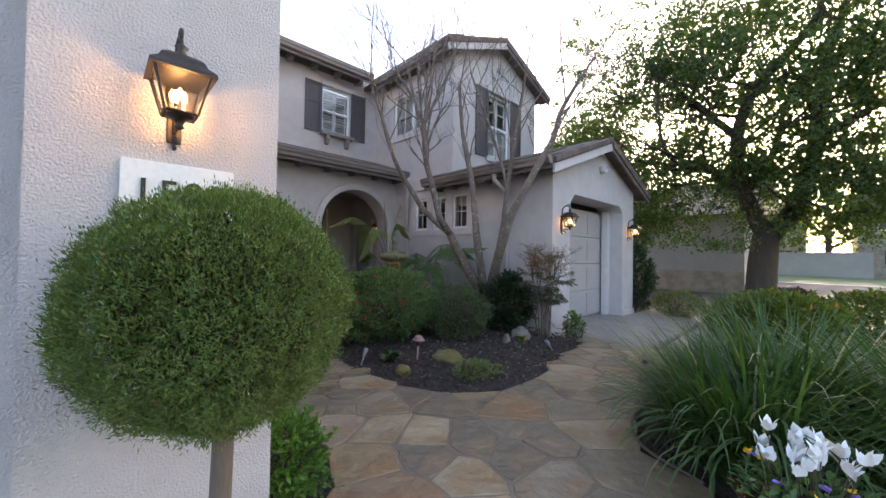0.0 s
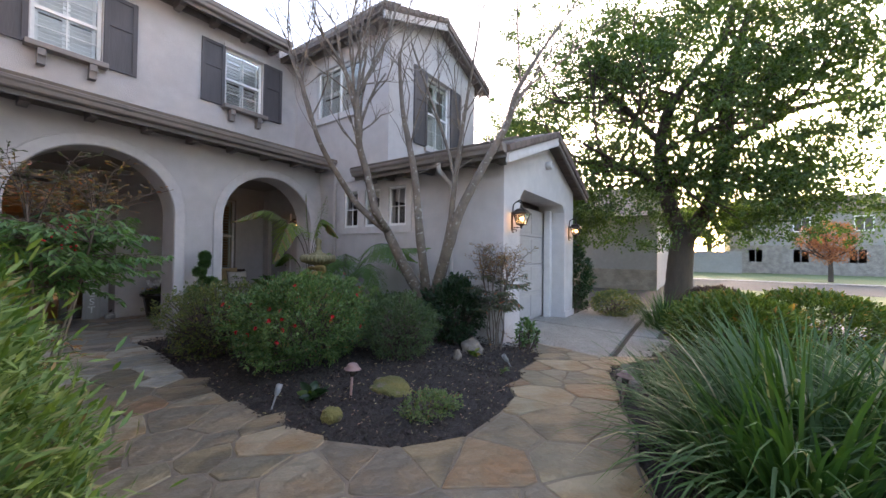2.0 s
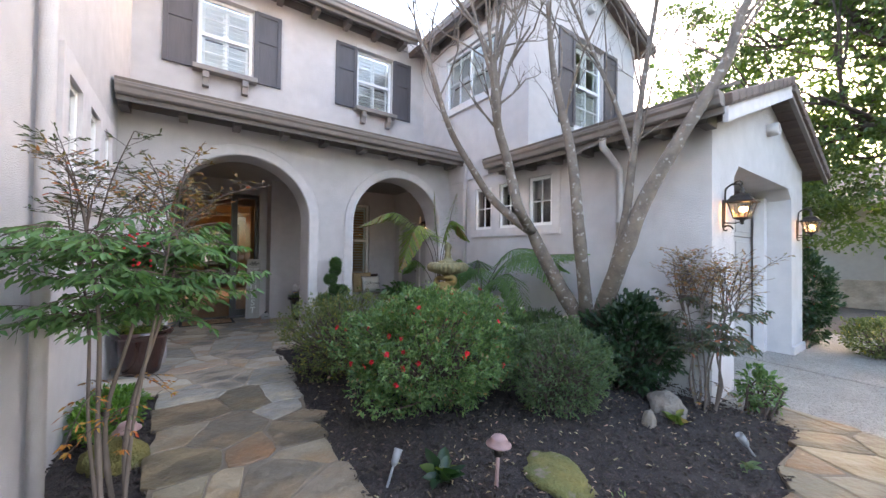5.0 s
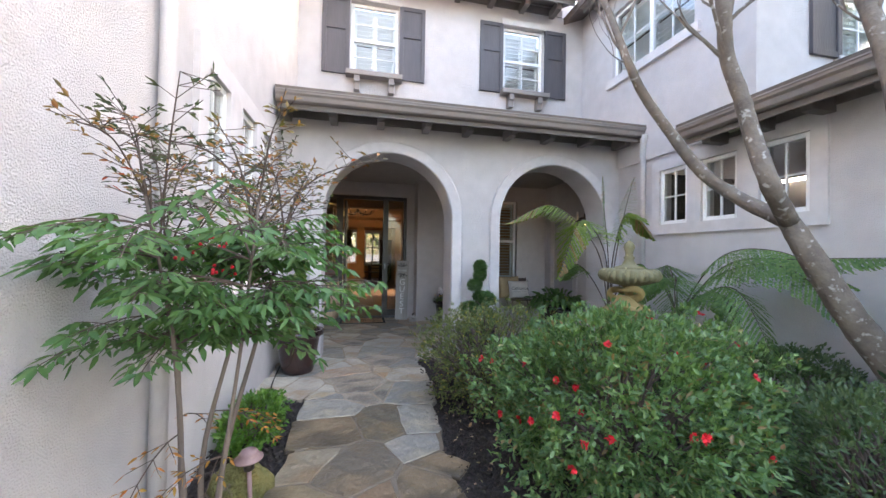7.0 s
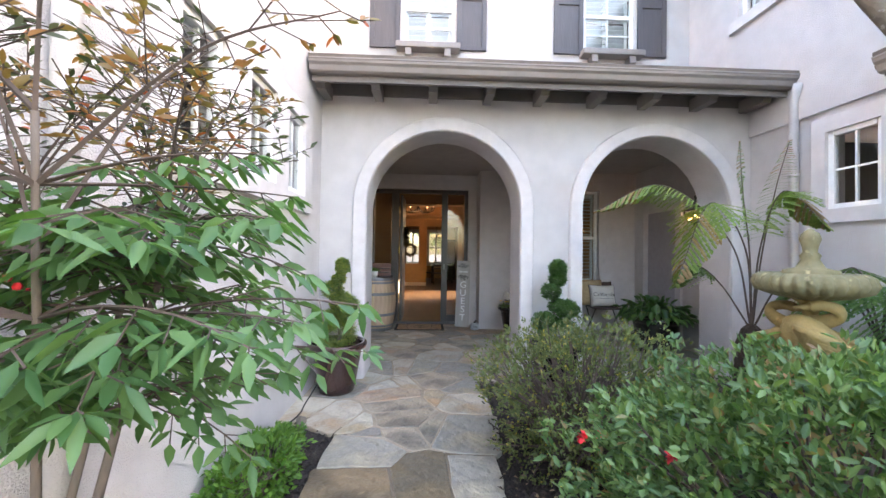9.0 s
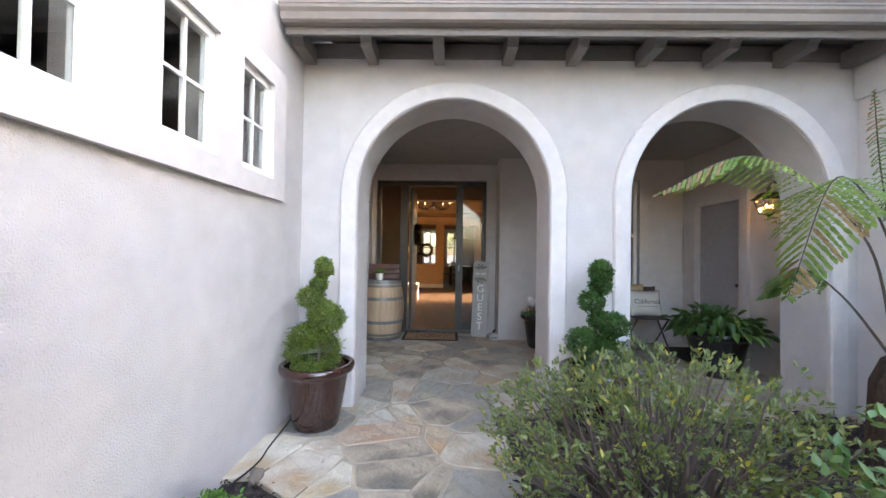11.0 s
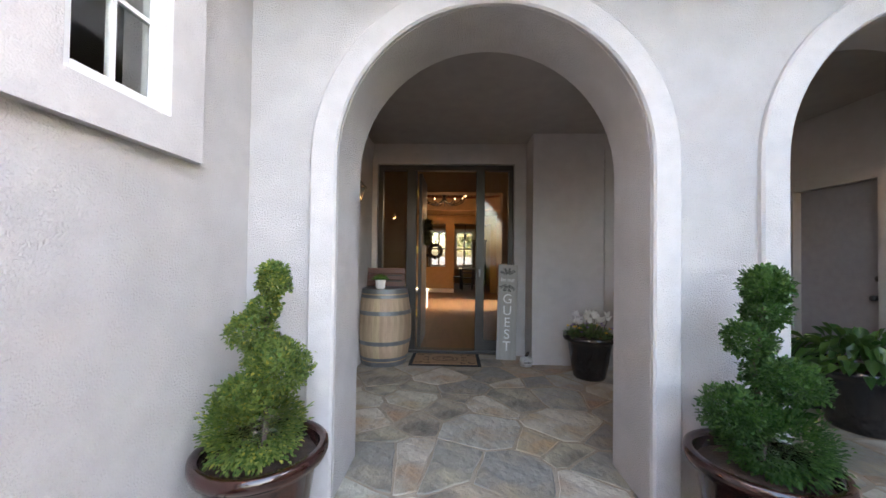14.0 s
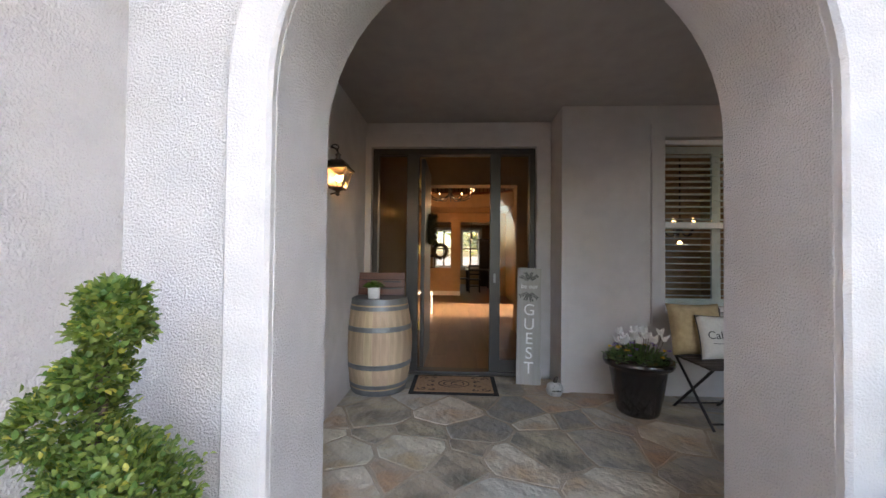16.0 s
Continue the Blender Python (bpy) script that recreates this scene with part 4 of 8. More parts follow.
structure(part("drive_far", prism([(9.65, -14), (9.65, 2.86), (11.0, 2.86), (11.0, -14)], -0.10, -0.03), AGG), "pale concrete strip beyond the drive", "driveway")


# ---- foliage helpers ----
def leaf_mesh(name, P, D, L, W, material, parent=None, fold=0.25, label="", droop=0.0, seed=1, up=None):
    """Many leaves in one mesh: P where they grow, D which way they point, L and W their length and width; each is folded along its midrib."""
    r = np.random.RandomState(seed)
    P, D = np.asarray(P, float), np.asarray(D, float)
    n = len(P)
    D = D / (np.linalg.norm(D, axis=1, keepdims=True) + 1e-9)
    U = r.normal(size=(n, 3)) * 0.6 + np.array([0, 0, 1.0]) if up is None else np.asarray(up, float)
    S = np.cross(D, U)
    S /= np.linalg.norm(S, axis=1, keepdims=True) + 1e-9
    Nn = np.cross(S, D)
    L = (np.ones(n) * L * r.uniform(0.7, 1.25, n))[:, None]
    W = (np.ones(n) * W * r.uniform(0.8, 1.2, n))[:, None]
    tip = P + D * L - np.array([0, 0, 1.0]) * L * droop
    m1 = P + D * L * 0.38
    m2 = P + D * L * 0.72 - np.array([0, 0, 1.0]) * L * droop * 0.5
    V = np.stack([P, m1 + S * W * 0.5 + Nn * W * fold, m2 + S * W * 0.36 + Nn * W * fold, tip, m2 - S * W * 0.36 + Nn * W * fold, m1 - S * W * 0.5 + Nn * W * fold], 1).reshape(-1, 3)
    k = np.arange(n)[:, None] * 6
    F = np.concatenate([k + np.array([0, 1, 2, 3]), k + np.array([0, 3, 4, 5])], 1).reshape(-1, 4)
    me = bpy.data.meshes.new(name)
    me.vertices.add(len(V))
    me.vertices.foreach_set("co", V.ravel())
    me.loops.add(F.size)
    me.loops.foreach_set("vertex_index", F.ravel().astype(np.int32))
    me.polygons.add(len(F))
    me.polygons.foreach_set("loop_start", (np.arange(len(F)) * 4).astype(np.int32))
    me.update(calc_edges=True)
    me.materials.append(material)
    ob = new(name, me)
    if parent is not None:
        ob.parent = parent
    if label:
        ob["label"] = label
    return ob


def ball_points(n, radii, seed, shell=0.75, lump=0.15, freq=2.0, flat_bottom=None):
    """Points near the surface of a lumpy ellipsoid, and their outward ways."""
    r = np.random.RandomState(seed)
    d = r.normal(size=(n, 3))
    d /= np.linalg.norm(d, axis=1, keepdims=True)
    k = np.array([1 + lump * (noise.noise(Vector(v) * freq + Vector((seed, 0, 0))) + 0.5 * noise.noise(Vector(v) * freq * 2.7 + Vector((0, seed, 0)))) for v in d])
    q = (r.uniform(shell ** 3, 1, n) ** (1 / 3)) * k
    P = d * q[:, None] * np.array(radii)
    if flat_bottom is not None:
        P[:, 2] = np.maximum(P[:, 2], flat_bottom + 0.05 * r.rand(n))
    return P, d


BARK = mat("shrub_bark", (0.16, 0.125, 0.10), (0.09, 0.07, 0.058), rough=0.9, scale=12.0, bump=0.7, bump_scale=60.0, stretch=(1, 1, 0.25))
TWIG = mat("twig_bark", (0.10, 0.07, 0.055), (0.06, 0.045, 0.035), rough=0.9, scale=12.0)


def bush(name, at, radii, clusters, per, L, W, material, label, seed, category="shrub", lump=0.22, shell=0.72, flower=None, stems=40, spread=0.6, up_bias=0.35, group="", fold=0.25, blossoms=0):
    """A shrub: twigs from its foot to leaf rosettes over an uneven crown."""
    e = tagged(empty(name, pose(*at)), label, category, group)
    C, d = ball_points(clusters, radii, seed, shell, lump)
    C[:, 2] += radii[2]
    r = np.random.RandomState(seed + 5)
    P = np.repeat(C, per, 0) + r.normal(size=(clusters * per, 3)) * L * 0.35
    D = np.repeat(d, per, 0) * 0.9 + r.normal(size=(clusters * per, 3)) * spread + np.array([0, 0, up_bias])
    leaf_mesh("foliage", P, D, L, W, material, e, seed=seed, fold=fold)
    b = bmesh.new()
    for i in range(stems):
        c = Vector(C[i % clusters])
        q = Vector((r.normal() * 0.06, r.normal() * 0.06, 0))
        mid = q.lerp(c, 0.55) + Vector((r.normal() * 0.05, r.normal() * 0.05, 0.05))
        tube([q, mid, c], [0.011, 0.007, 0.003], 5, b)
    tagged(part("twig_mass", b, TWIG, e), kind="stuff")
    if flower and blossoms:
        idx = r.choice(clusters, blossoms, replace=False)
        for i in idx:
            if d[i][2] < -0.3:
                continue
            c = C[i] * np.array([1.06, 1.06, 1.03])
            ang = np.linspace(0, 2 * math.pi, 11)[:-1]
            side = np.cross(d[i], [0, 0, 1.0]) + 1e-6
            side /= np.linalg.norm(side)
            top = np.cross(side, d[i])
            Df = np.stack([side * math.cos(a) + top * math.sin(a) + d[i] * 0.5 for a in ang])
            leaf_mesh("blossom", np.repeat(c[None], 10, 0), Df, 0.024, 0.018, flower, e, seed=i, fold=0.2)
    return e


AZALEA = leaf_mat("azalea_leaf", (0.045, 0.105, 0.036), (0.15, 0.235, 0.088), rough=0.42, dry=(0.22, 0.12, 0.06))
RED = mat("red_petal", (0.62, 0.015, 0.02), (0.5, 0.012, 0.03), rough=0.6, scale=20.0)
SPARSE = leaf_mat("small_dull_leaf", (0.075, 0.11, 0.04), (0.17, 0.19, 0.075), rough=0.6, dry=(0.42, 0.34, 0.06))
DULL = leaf_mat("dull_green_leaf", (0.05, 0.095, 0.045), (0.11, 0.15, 0.075), rough=0.55)
DARKLEAF = leaf_mat("dark_glossy_leaf", (0.012, 0.035, 0.018), (0.03, 0.065, 0.028), rough=0.35)
YELLOWISH = leaf_mat("yellow_green_leaf", (0.045, 0.088, 0.016), (0.12, 0.15, 0.026), rough=0.6, through_light=0.4, dry=(0.28, 0.14, 0.04))
PURPLE = leaf_mat("purple_brown_leaf", (0.03, 0.02, 0.022), (0.07, 0.04, 0.042), rough=0.6)
BRIGHT = leaf_mat("fresh_green_leaf", (0.05, 0.14, 0.02), (0.12, 0.23, 0.035), rough=0.45)
BOX_YEL = leaf_mat("boxwood_leaf_pale", (0.055, 0.125, 0.028), (0.24, 0.29, 0.085), rough=0.4, dry=(0.48, 0.42, 0.10))
BOX_GRN = leaf_mat("boxwood_leaf_green", (0.025, 0.080, 0.022), (0.095, 0.185, 0.055), rough=0.4)
CYPRESS = leaf_mat("cypress_needle", (0.040, 0.098, 0.018), (0.145, 0.200, 0.040), rough=0.6, through_light=0.25, dry=(0.17, 0.11, 0.05))

bush("azalea", (3.22, 4.22, 0.03), (0.82, 0.70, 0.49), 3000, 8, 0.040, 0.0165, AZALEA, "dense green azalea with a few red flowers in the mulch", 21, flower=RED, blossoms=55, stems=120, lump=0.3, shell=0.62, spread=0.85)
bush("sparse_azalea", (2.86, 5.42, 0.02), (0.62, 0.64, 0.44), 2300, 6, 0.027, 0.012, SPARSE, "thin twiggy azalea with small dull leaves", 22, stems=260, lump=0.3, shell=0.5)
bush("grey_green_shrub", (3.98, 3.52, 0.05), (0.46, 0.44, 0.36), 1300, 7, 0.034, 0.012, DULL, "dull grey-green shrub before the bare tree", 23, stems=120, shell=0.6)
bush("grey_green_shrub", (4.95, 4.55, 0.05), (0.45, 0.45, 0.30), 700, 7, 0.045, 0.018, DULL, "low dull green shrub against the wall", 24, stems=60, shell=0.6)
bush("dark_shrub", (4.98, 3.45, 0.04), (0.36, 0.42, 0.44), 480, 7, 0.075, 0.034, DARKLEAF, "dark glossy-leaved shrub at the garage wall", 25, stems=60, shell=0.55)
bush("small_shrub", (5.50, 2.58, -0.02), (0.14, 0.14, 0.20), 90, 6, 0.05, 0.022, AZALEA, "small green shrub at the garage corner", 26, stems=20, shell=0.4)
bush("ground_cover", (1.02, 5.25, -0.03), (0.20, 0.42, 0.14), 420, 6, 0.036, 0.020, BRIGHT, "fresh green low plants along the wall", 27, stems=30, shell=0.5)
bush("ground_cover", (1.02, 2.05, -0.03), (0.22, 0.45, 0.20), 420, 6, 0.040, 0.020, BRIGHT, "fresh green low plants by the corner", 28, stems=30, shell=0.5)
bush("low_sedum", (3.10, 2.42, -0.02), (0.30, 0.20, 0.07), 420, 7, 0.024, 0.009, leaf_mat("sedum_leaf", (0.08, 0.14, 0.045), (0.16, 0.20, 0.08), dry=(0.25, 0.10, 0.05)), "low feathery ground cover at the bed's edge", 29, stems=30, shell=0.3)
# clipped pale hedge and shrubs toward the street
bush("pale_hedge", (6.15, 0.35, -0.04), (1.05, 0.62, 0.42), 2200, 7, 0.068, 0.027, YELLOWISH, "yellow-green clipped hedge beside the drive", 30, stems=80, shell=0.8, lump=0.14)
bush("pale_hedge", (7.6, -0.6, -0.04), (1.0, 0.7, 0.42), 1500, 7, 0.06, 0.024, YELLOWISH, "yellow-green clipped hedge toward the street", 31, stems=50, shell=0.8, lump=0.14)
bush("purple_hedge", (9.3, 0.4, -0.04), (0.9, 0.55, 0.36), 1300, 7, 0.05, 0.022, PURPLE, "clipped dark purple shrub under the tree", 32, stems=50, shell=0.8, lump=0.1)
bush("low_shrub", (9.2, 2.1, -0.04), (0.45, 0.5, 0.28), 700, 7, 0.04, 0.018, SPARSE, "low thin shrub beside the drive", 33, stems=50, shell=0.6)
bush("camellia", (9.35, 3.1, -0.04), (0.45, 0.5, 0.75), 700, 7, 0.07, 0.034, DARKLEAF, "tall dark camellia with red flowers by the garage", 34, flower=RED, blossoms=14, stems=50, shell=0.6)
bush("dark_shrub", (11.2, 4.4, -0.04), (0.8, 0.8, 0.4), 600, 7, 0.08, 0.035, DARKLEAF, "dark low shrub before the neighbour's wall", 35, stems=40, shell=0.6)
bush("dark_shrub", (12.8, 5.2, -0.04), (0.9, 0.8, 0.42), 600, 7, 0.08, 0.035, DARKLEAF, "dark low shrub before the neighbour's wall", 36, stems=40, shell=0.6)


# ---- the clipped ball on a stem ----
tp = tagged(empty("cypress_topiary", pose(0.555, 1.115, -0.03)), "clipped round cypress topiary on a bare stem", "topiary")
P, d = ball_points(150000, (0.292, 0.292, 0.292), 40, 0.88, 0.05, 2.6)
rr = np.random.RandomState(41)
D = d * 0.7 + rr.normal(size=P.shape) * 0.55 + np.array([0, 0, 0.4])
tuft = np.array([noise.noise(Vector(v) * 24.0) + 0.6 * noise.noise(Vector(v) * 55.0) for v in P])
P += d * (tuft * 0.020)[:, None] + d * (rr.rand(len(P)) ** 14 * 0.03)[:, None]
P *= np.array([1.08, 1.08, 1.05])
P[:, 2] += 1.095
leaf_mesh("foliage", P, D, 0.0105, 0.0026, CYPRESS, tp, seed=40, fold=0.15)
# brown filler needles close the gaps, the ball's inner shade put into their colour
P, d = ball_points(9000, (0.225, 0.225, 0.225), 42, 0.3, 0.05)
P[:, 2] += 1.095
leaf_mesh("inner_foliage", P, d + rr.normal(size=P.shape) * 0.6, 0.04, 0.010, leaf_mat("brown_filler_needle", (0.035, 0.03, 0.018), (0.07, 0.055, 0.03), rough=0.8), tp, seed=42)
part("stem", tube([(0.02, -0.01, 0), (0.0, 0.0, 0.4), (0.01, 0.0, 0.85), (0, 0, 1.1)], [0.036, 0.028, 0.026, 0.018], 12), BARK, tp, smooth=True)


# ---- the bare tree in the island ----
TREEBARK = mat("bare_tree_bark", (0.19, 0.155, 0.125), (0.105, 0.085, 0.07), rough=0.9, scale=9.0, bump=0.8, bump_scale=45.0, speck=(0.36, 0.34, 0.31), speck_scale=22.0, speck_at=(0.6, 0.68))


def smooth_line(pts, n=5):
    """A Catmull-Rom line through points."""
    pts = [Vector(p) for p in pts]
    ext = [pts[0] * 2 - pts[1]] + pts + [pts[-1] * 2 - pts[-2]]
    out = []
    for i in range(1, len(ext) - 2):
        a, b, c, d = ext[i - 1:i + 3]
        for k in range(n):
            t = k / n
            out.append(0.5 * ((2 * b) + (c - a) * t + (2 * a - 5 * b + 4 * c - d) * t * t + (3 * b - a - 3 * c + d) * t ** 3))
    return out + [pts[-1]]


def limb(pts, r0, r1, b, seg=9, knob=0.06, seed=0):
    line = smooth_line(pts)
    n = len(line)
    tube(line, [(r0 + (r1 - r0) * i / (n - 1)) * (1 + knob * noise.noise((i * 0.9, seed, 0))) for i in range(n)], seg, b)
    return line


def twigs(b, p, d, r, length, depth, rnd, up=0.25, tips=None):
    """Branches and sub-branches, thinner each time."""
    n = 4
    pts = [Vector(p)]
    d = Vector(d).normalized()
    for i in range(n):
        d = (d + Vector((rnd.gauss(0, 0.13), rnd.gauss(0, 0.13), rnd.gauss(0.02, 0.1) + up * 0.15))).normalized()
        pts.append(pts[-1] + d * length / n)
    tube(pts, [r * (1 - 0.5 * i / n) for i in range(n + 1)], 5 if r > 0.006 else 3, b)
    if depth == 0:
        if tips is not None:
            tips.append(pts[-1])
        return
    for k in range(rnd.choice((2, 3, 3))):
        q = pts[rnd.choice((2, 3, 4))]
        nd = (d + Vector((rnd.gauss(0, 0.5), rnd.gauss(0, 0.5), rnd.gauss(0.2, 0.35)))).normalized()
        twigs(b, q, nd, r * 0.52, length * rnd.uniform(0.6, 0.85), depth - 1, rnd, up, tips)


bt = tagged(empty("bare_tree", pose(5.06, 3.92, 0.02)), "leafless multi-stemmed tree with mottled grey bark", "tree")
o = Vector((5.06, 3.92, 0.02))
rel = lambda pts: [Vector(p) - o for p in pts]
b = bmesh.new()
limb(rel([(5.08, 3.91, -0.05), (5.06, 3.92, 0.25), (5.03, 3.92, 0.50), (4.99, 3.92, 0.72)]), 0.145, 0.10, b, 14)
part("trunk", b, TREEBARK, bt, smooth=True)
BOUGHS = [([(5.02, 3.93, 0.5), (4.78, 4.08, 0.95), (4.55, 4.16, 1.35), (4.47, 4.22, 1.56)], 0.09, 0.058),
         ([(4.47, 4.22, 1.56), (4.44, 4.52, 1.76), (4.28, 4.68, 1.98), (4.08, 4.76, 2.28), (3.86, 4.8, 2.58), (3.7, 4.8, 2.85), (3.66, 4.97, 3.33), (3.6, 5.25, 3.95)], 0.052, 0.02),
         ([(4.47, 4.22, 1.56), (4.14, 4.1, 1.76), (4.1, 4.17, 2.06), (4.03, 4.19, 2.32), (3.94, 4.21, 2.58), (3.85, 4.16, 2.85), (3.88, 4.22, 3.2)], 0.055, 0.036),
         ([(3.88, 4.22, 3.2), (3.8, 4.45, 3.7), (3.66, 4.75, 4.2)], 0.03, 0.016),
         ([(3.88, 4.22, 3.2), (4.15, 4.25, 3.7), (4.5, 4.22, 4.4)], 0.028, 0.016),
         ([(4.99, 3.89, 0.56), (4.57, 3.71, 1.43), (4.48, 3.75, 2.29), (4.42, 3.91, 3.11), (4.41, 4.0, 3.94)], 0.073, 0.019),
         ([(5.03, 3.85, 0.51), (4.72, 3.37, 1.31), (4.71, 3.17, 1.81), (4.82, 2.92, 2.34), (4.99, 2.67, 2.9), (5.05, 2.57, 3.31), (5.22, 2.31, 3.84)], 0.082, 0.023),
         ([(4.77, 3.5, 1.11), (4.78, 3.38, 1.63), (4.8, 3.32, 2.23), (4.9, 3.27, 2.98), (5.01, 3.18, 3.88)], 0.049, 0.018),
         ([(4.8, 3.32, 2.23), (4.82, 3.5, 2.79), (4.76, 3.74, 3.46), (4.69, 4.01, 4.23)], 0.026, 0.013)]
rnd = random.Random(5)
for i, (pts, r0, r1) in enumerate(BOUGHS):
    b = bmesh.new()
    line = limb(rel(pts), r0, r1, b, 10, 0.12, i)
    part("limb", b, TREEBARK, bt, smooth=True)
    b = bmesh.new()
    end = line[-1] - line[-4]
    top = pts[-1][2] > 2.5
    if top:
        for k in range(6):
            twigs(b, line[-1 - k * 2], end.normalized() + Vector((rnd.gauss(0, 0.4), rnd.gauss(0, 0.4), 0.35)), max(0.008, r1 * 0.6), rnd.uniform(0.9, 1.35), 3, rnd)
    for k in range(3 if top else 0):
        q = line[rnd.randrange(len(line) // 2, len(line))]
        twigs(b, q, (rnd.gauss(0, 0.7), rnd.gauss(0, 0.7), 0.8), r1 * 0.4, rnd.uniform(0.35, 0.6), 2, rnd)
    if len(b.verts):
        tagged(part("twig_cluster", b, TREEBARK, bt), kind="stuff")
    else:
        b.free()

# ---- the big shade tree beyond the garage ----
OAKBARK = mat("shade_tree_bark", (0.085, 0.065, 0.05), (0.045, 0.036, 0.03), rough=0.95, scale=5.0, bump=1.0, bump_scale=22.0, stretch=(1, 1, 0.3))
OAKLEAF = leaf_mat("shade_tree_leaf", (0.036, 0.072, 0.022), (0.085, 0.125, 0.034), rough=0.5, through_light=0.4)
ok = tagged(empty("shade_tree", pose(12.45, 1.05, -0.06)), "large broad evergreen shade tree with dark bark", "tree")
o2 = Vector((12.45, 1.05, -0.06))
b = bmesh.new()
limb([Vector(p) - o2 for p in ((12.50, 1.08, -0.1), (12.45, 1.06, 0.6), (12.38, 1.01, 1.35), (12.30, 0.94, 1.95))], 0.34, 0.26, b, 14)
part("trunk", b, OAKBARK, ok, smooth=True)
rnd = random.Random(8)
tips = []
for pts, r0, r1 in (([(12.32, 0.95, 1.75), (11.89, 1.33, 2.87), (11.66, 1.44, 4.22), (11.64, 1.08, 5.36), (12.0, 0.17, 6.59), (12.14, -0.06, 7.56)], 0.20, 0.06), ([(12.32, 0.93, 1.75), (12.65, 0.40, 2.61), (12.84, 0.08, 4.16), (13.03, -0.07, 6.12), (13.46, -0.58, 8.13)], 0.24, 0.06), ([(11.89, 1.33, 2.87), (11.08, 1.95, 3.44), (10.21, 2.51, 3.47)], 0.12, 0.05), ([(11.89, 1.33, 2.87), (12.56, 0.85, 3.91), (13.03, 0.66, 5.23)], 0.13, 0.05), ([(12.84, 0.08, 4.16), (13.4, -1.2, 5.0), (13.8, -2.6, 5.3)], 0.11, 0.05), ([(11.66, 1.44, 4.22), (11.0, 2.3, 5.2), (10.6, 3.0, 6.0)], 0.10, 0.04)):
    b = bmesh.new()
    line = limb([Vector(p) - o2 for p in pts], r0, r1, b, 10, 0.1)
    for k in range(9):
        q = line[rnd.randrange(len(line) // 3, len(line))]
        twigs(b, q, (rnd.gauss(0, 0.9), rnd.gauss(0, 0.9), rnd.gauss(0.25, 0.5)), 0.045, rnd.uniform(1.1, 1.7), 2, rnd, 0.1, tips)
    part("limb", b, OAKBARK, ok, smooth=True)
C, d = ball_points(600, (3.5, 4.6, 3.9), 50, 0.3, 0.7, 2.2)
C += np.array([-0.2, -0.6, 5.3])
low = np.random.RandomState(3)
H = np.stack([low.uniform(-2.6, 0.0, 210), low.uniform(0.5, 4.4, 210), low.uniform(1.4, 4.6, 210)], 1)
K = np.stack([low.uniform(-1.6, 1.2, 120), low.uniform(-4.6, -0.3, 120), low.uniform(1.75, 3.8, 120)], 1)
C = np.concatenate([C[C[:, 2] > 1.75], H, K])
Q = np.stack([low.uniform(-2.4, 0.2, 70), low.uniform(2.6, 4.6, 70), low.uniform(2.4, 6.4, 70)], 1)
C = np.concatenate([C, Q])
C = C[[noise.noise(Vector(c) * 0.75) + 0.5 * noise.noise(Vector(c) * 1.9) > -0.02 for c in C]]
C = np.concatenate([C, np.array([tuple(t) for t in tips])[::2]])
# every bough ends in a few sprays of leaves of uneven size
rr = np.random.RandomState(51)
S = np.repeat(C, 7, 0) + rr.normal(size=(len(C) * 7, 3)) * np.array([0.42, 0.42, 0.26])
many = rr.randint(8, 48, len(S))
wide = rr.uniform(0.06, 0.19, len(S))
P = np.repeat(S, many, 0) + rr.normal(size=(many.sum(), 3)) * np.repeat(wide, many)[:, None] * np.array([1, 1, 0.6])
P = P[P[:, 2] > 1.45]
leaf_mesh("crown", P, rr.normal(size=P.shape) + np.array([0, 0, -0.2]), 0.088, 0.048, OAKLEAF, ok, seed=50)


def far_tree(name, at, h, rad, material, label, seed, n=9000, L=0.16, bare=False):
    e = tagged(empty(name, pose(*at)), label, "tree")
    rnd = random.Random(seed)
    b = bmesh.new()
    tips = []
    limb([(0, 0, -0.1), (0.05, 0, h * 0.25), (0, 0.05, h * 0.5)], 0.035 * h, 0.02 * h, b, 9)
    for k in range(7):
        twigs(b, (0, 0, h * rnd.uniform(0.25, 0.5)), (rnd.gauss(0, 0.8), rnd.gauss(0, 0.8), 0.8), 0.012 * h, h * 0.28, 2, rnd, 0.2, tips)
    part("trunk", b, OAKBARK, e)
    C, d = ball_points(n // 40, (rad, rad, h * 0.33), seed, 0.4, 0.4, 2.0)
    C[:, 2] += h * 0.64
    r = np.random.RandomState(seed)
    P = np.repeat(C, 40, 0) + r.normal(size=(len(C) * 40, 3)) * 0.16 * rad / 2
    leaf_mesh("crown", P, r.normal(size=P.shape), L, L * 0.5, material, e, seed=seed)
    return e


LIGHTLEAF = leaf_mat("light_tree_leaf", (0.06, 0.10, 0.025), (0.15, 0.19, 0.045), through_light=0.5)
RUST = leaf_mat("rust_leaf", (0.28, 0.09, 0.045), (0.36, 0.15, 0.08))
far_tree("light_tree", (17.5, 8.0, -0.06), 8.2, 2.6, LIGHTLEAF, "airy light green tree behind the roof", 61)
far_tree("light_tree", (22.0, 11.0, -0.06), 8.5, 3.0, LIGHTLEAF, "airy light green tree behind the roof", 62)
far_tree("rust_tree", (30.0, -5.6, -0.06), 3.6, 1.3, RUST, "small tree with rust-coloured leaves across the street", 63, 5000, 0.12)
far_tree("light_tree", (36.0, 4.5, -0.06), 7.5, 3.0, LIGHTLEAF, "green street tree in the distance", 64)
far_tree("light_tree", (41.0, -0.4, -0.06), 8.0, 3.2, LIGHTLEAF, "green street tree between the far houses", 68)
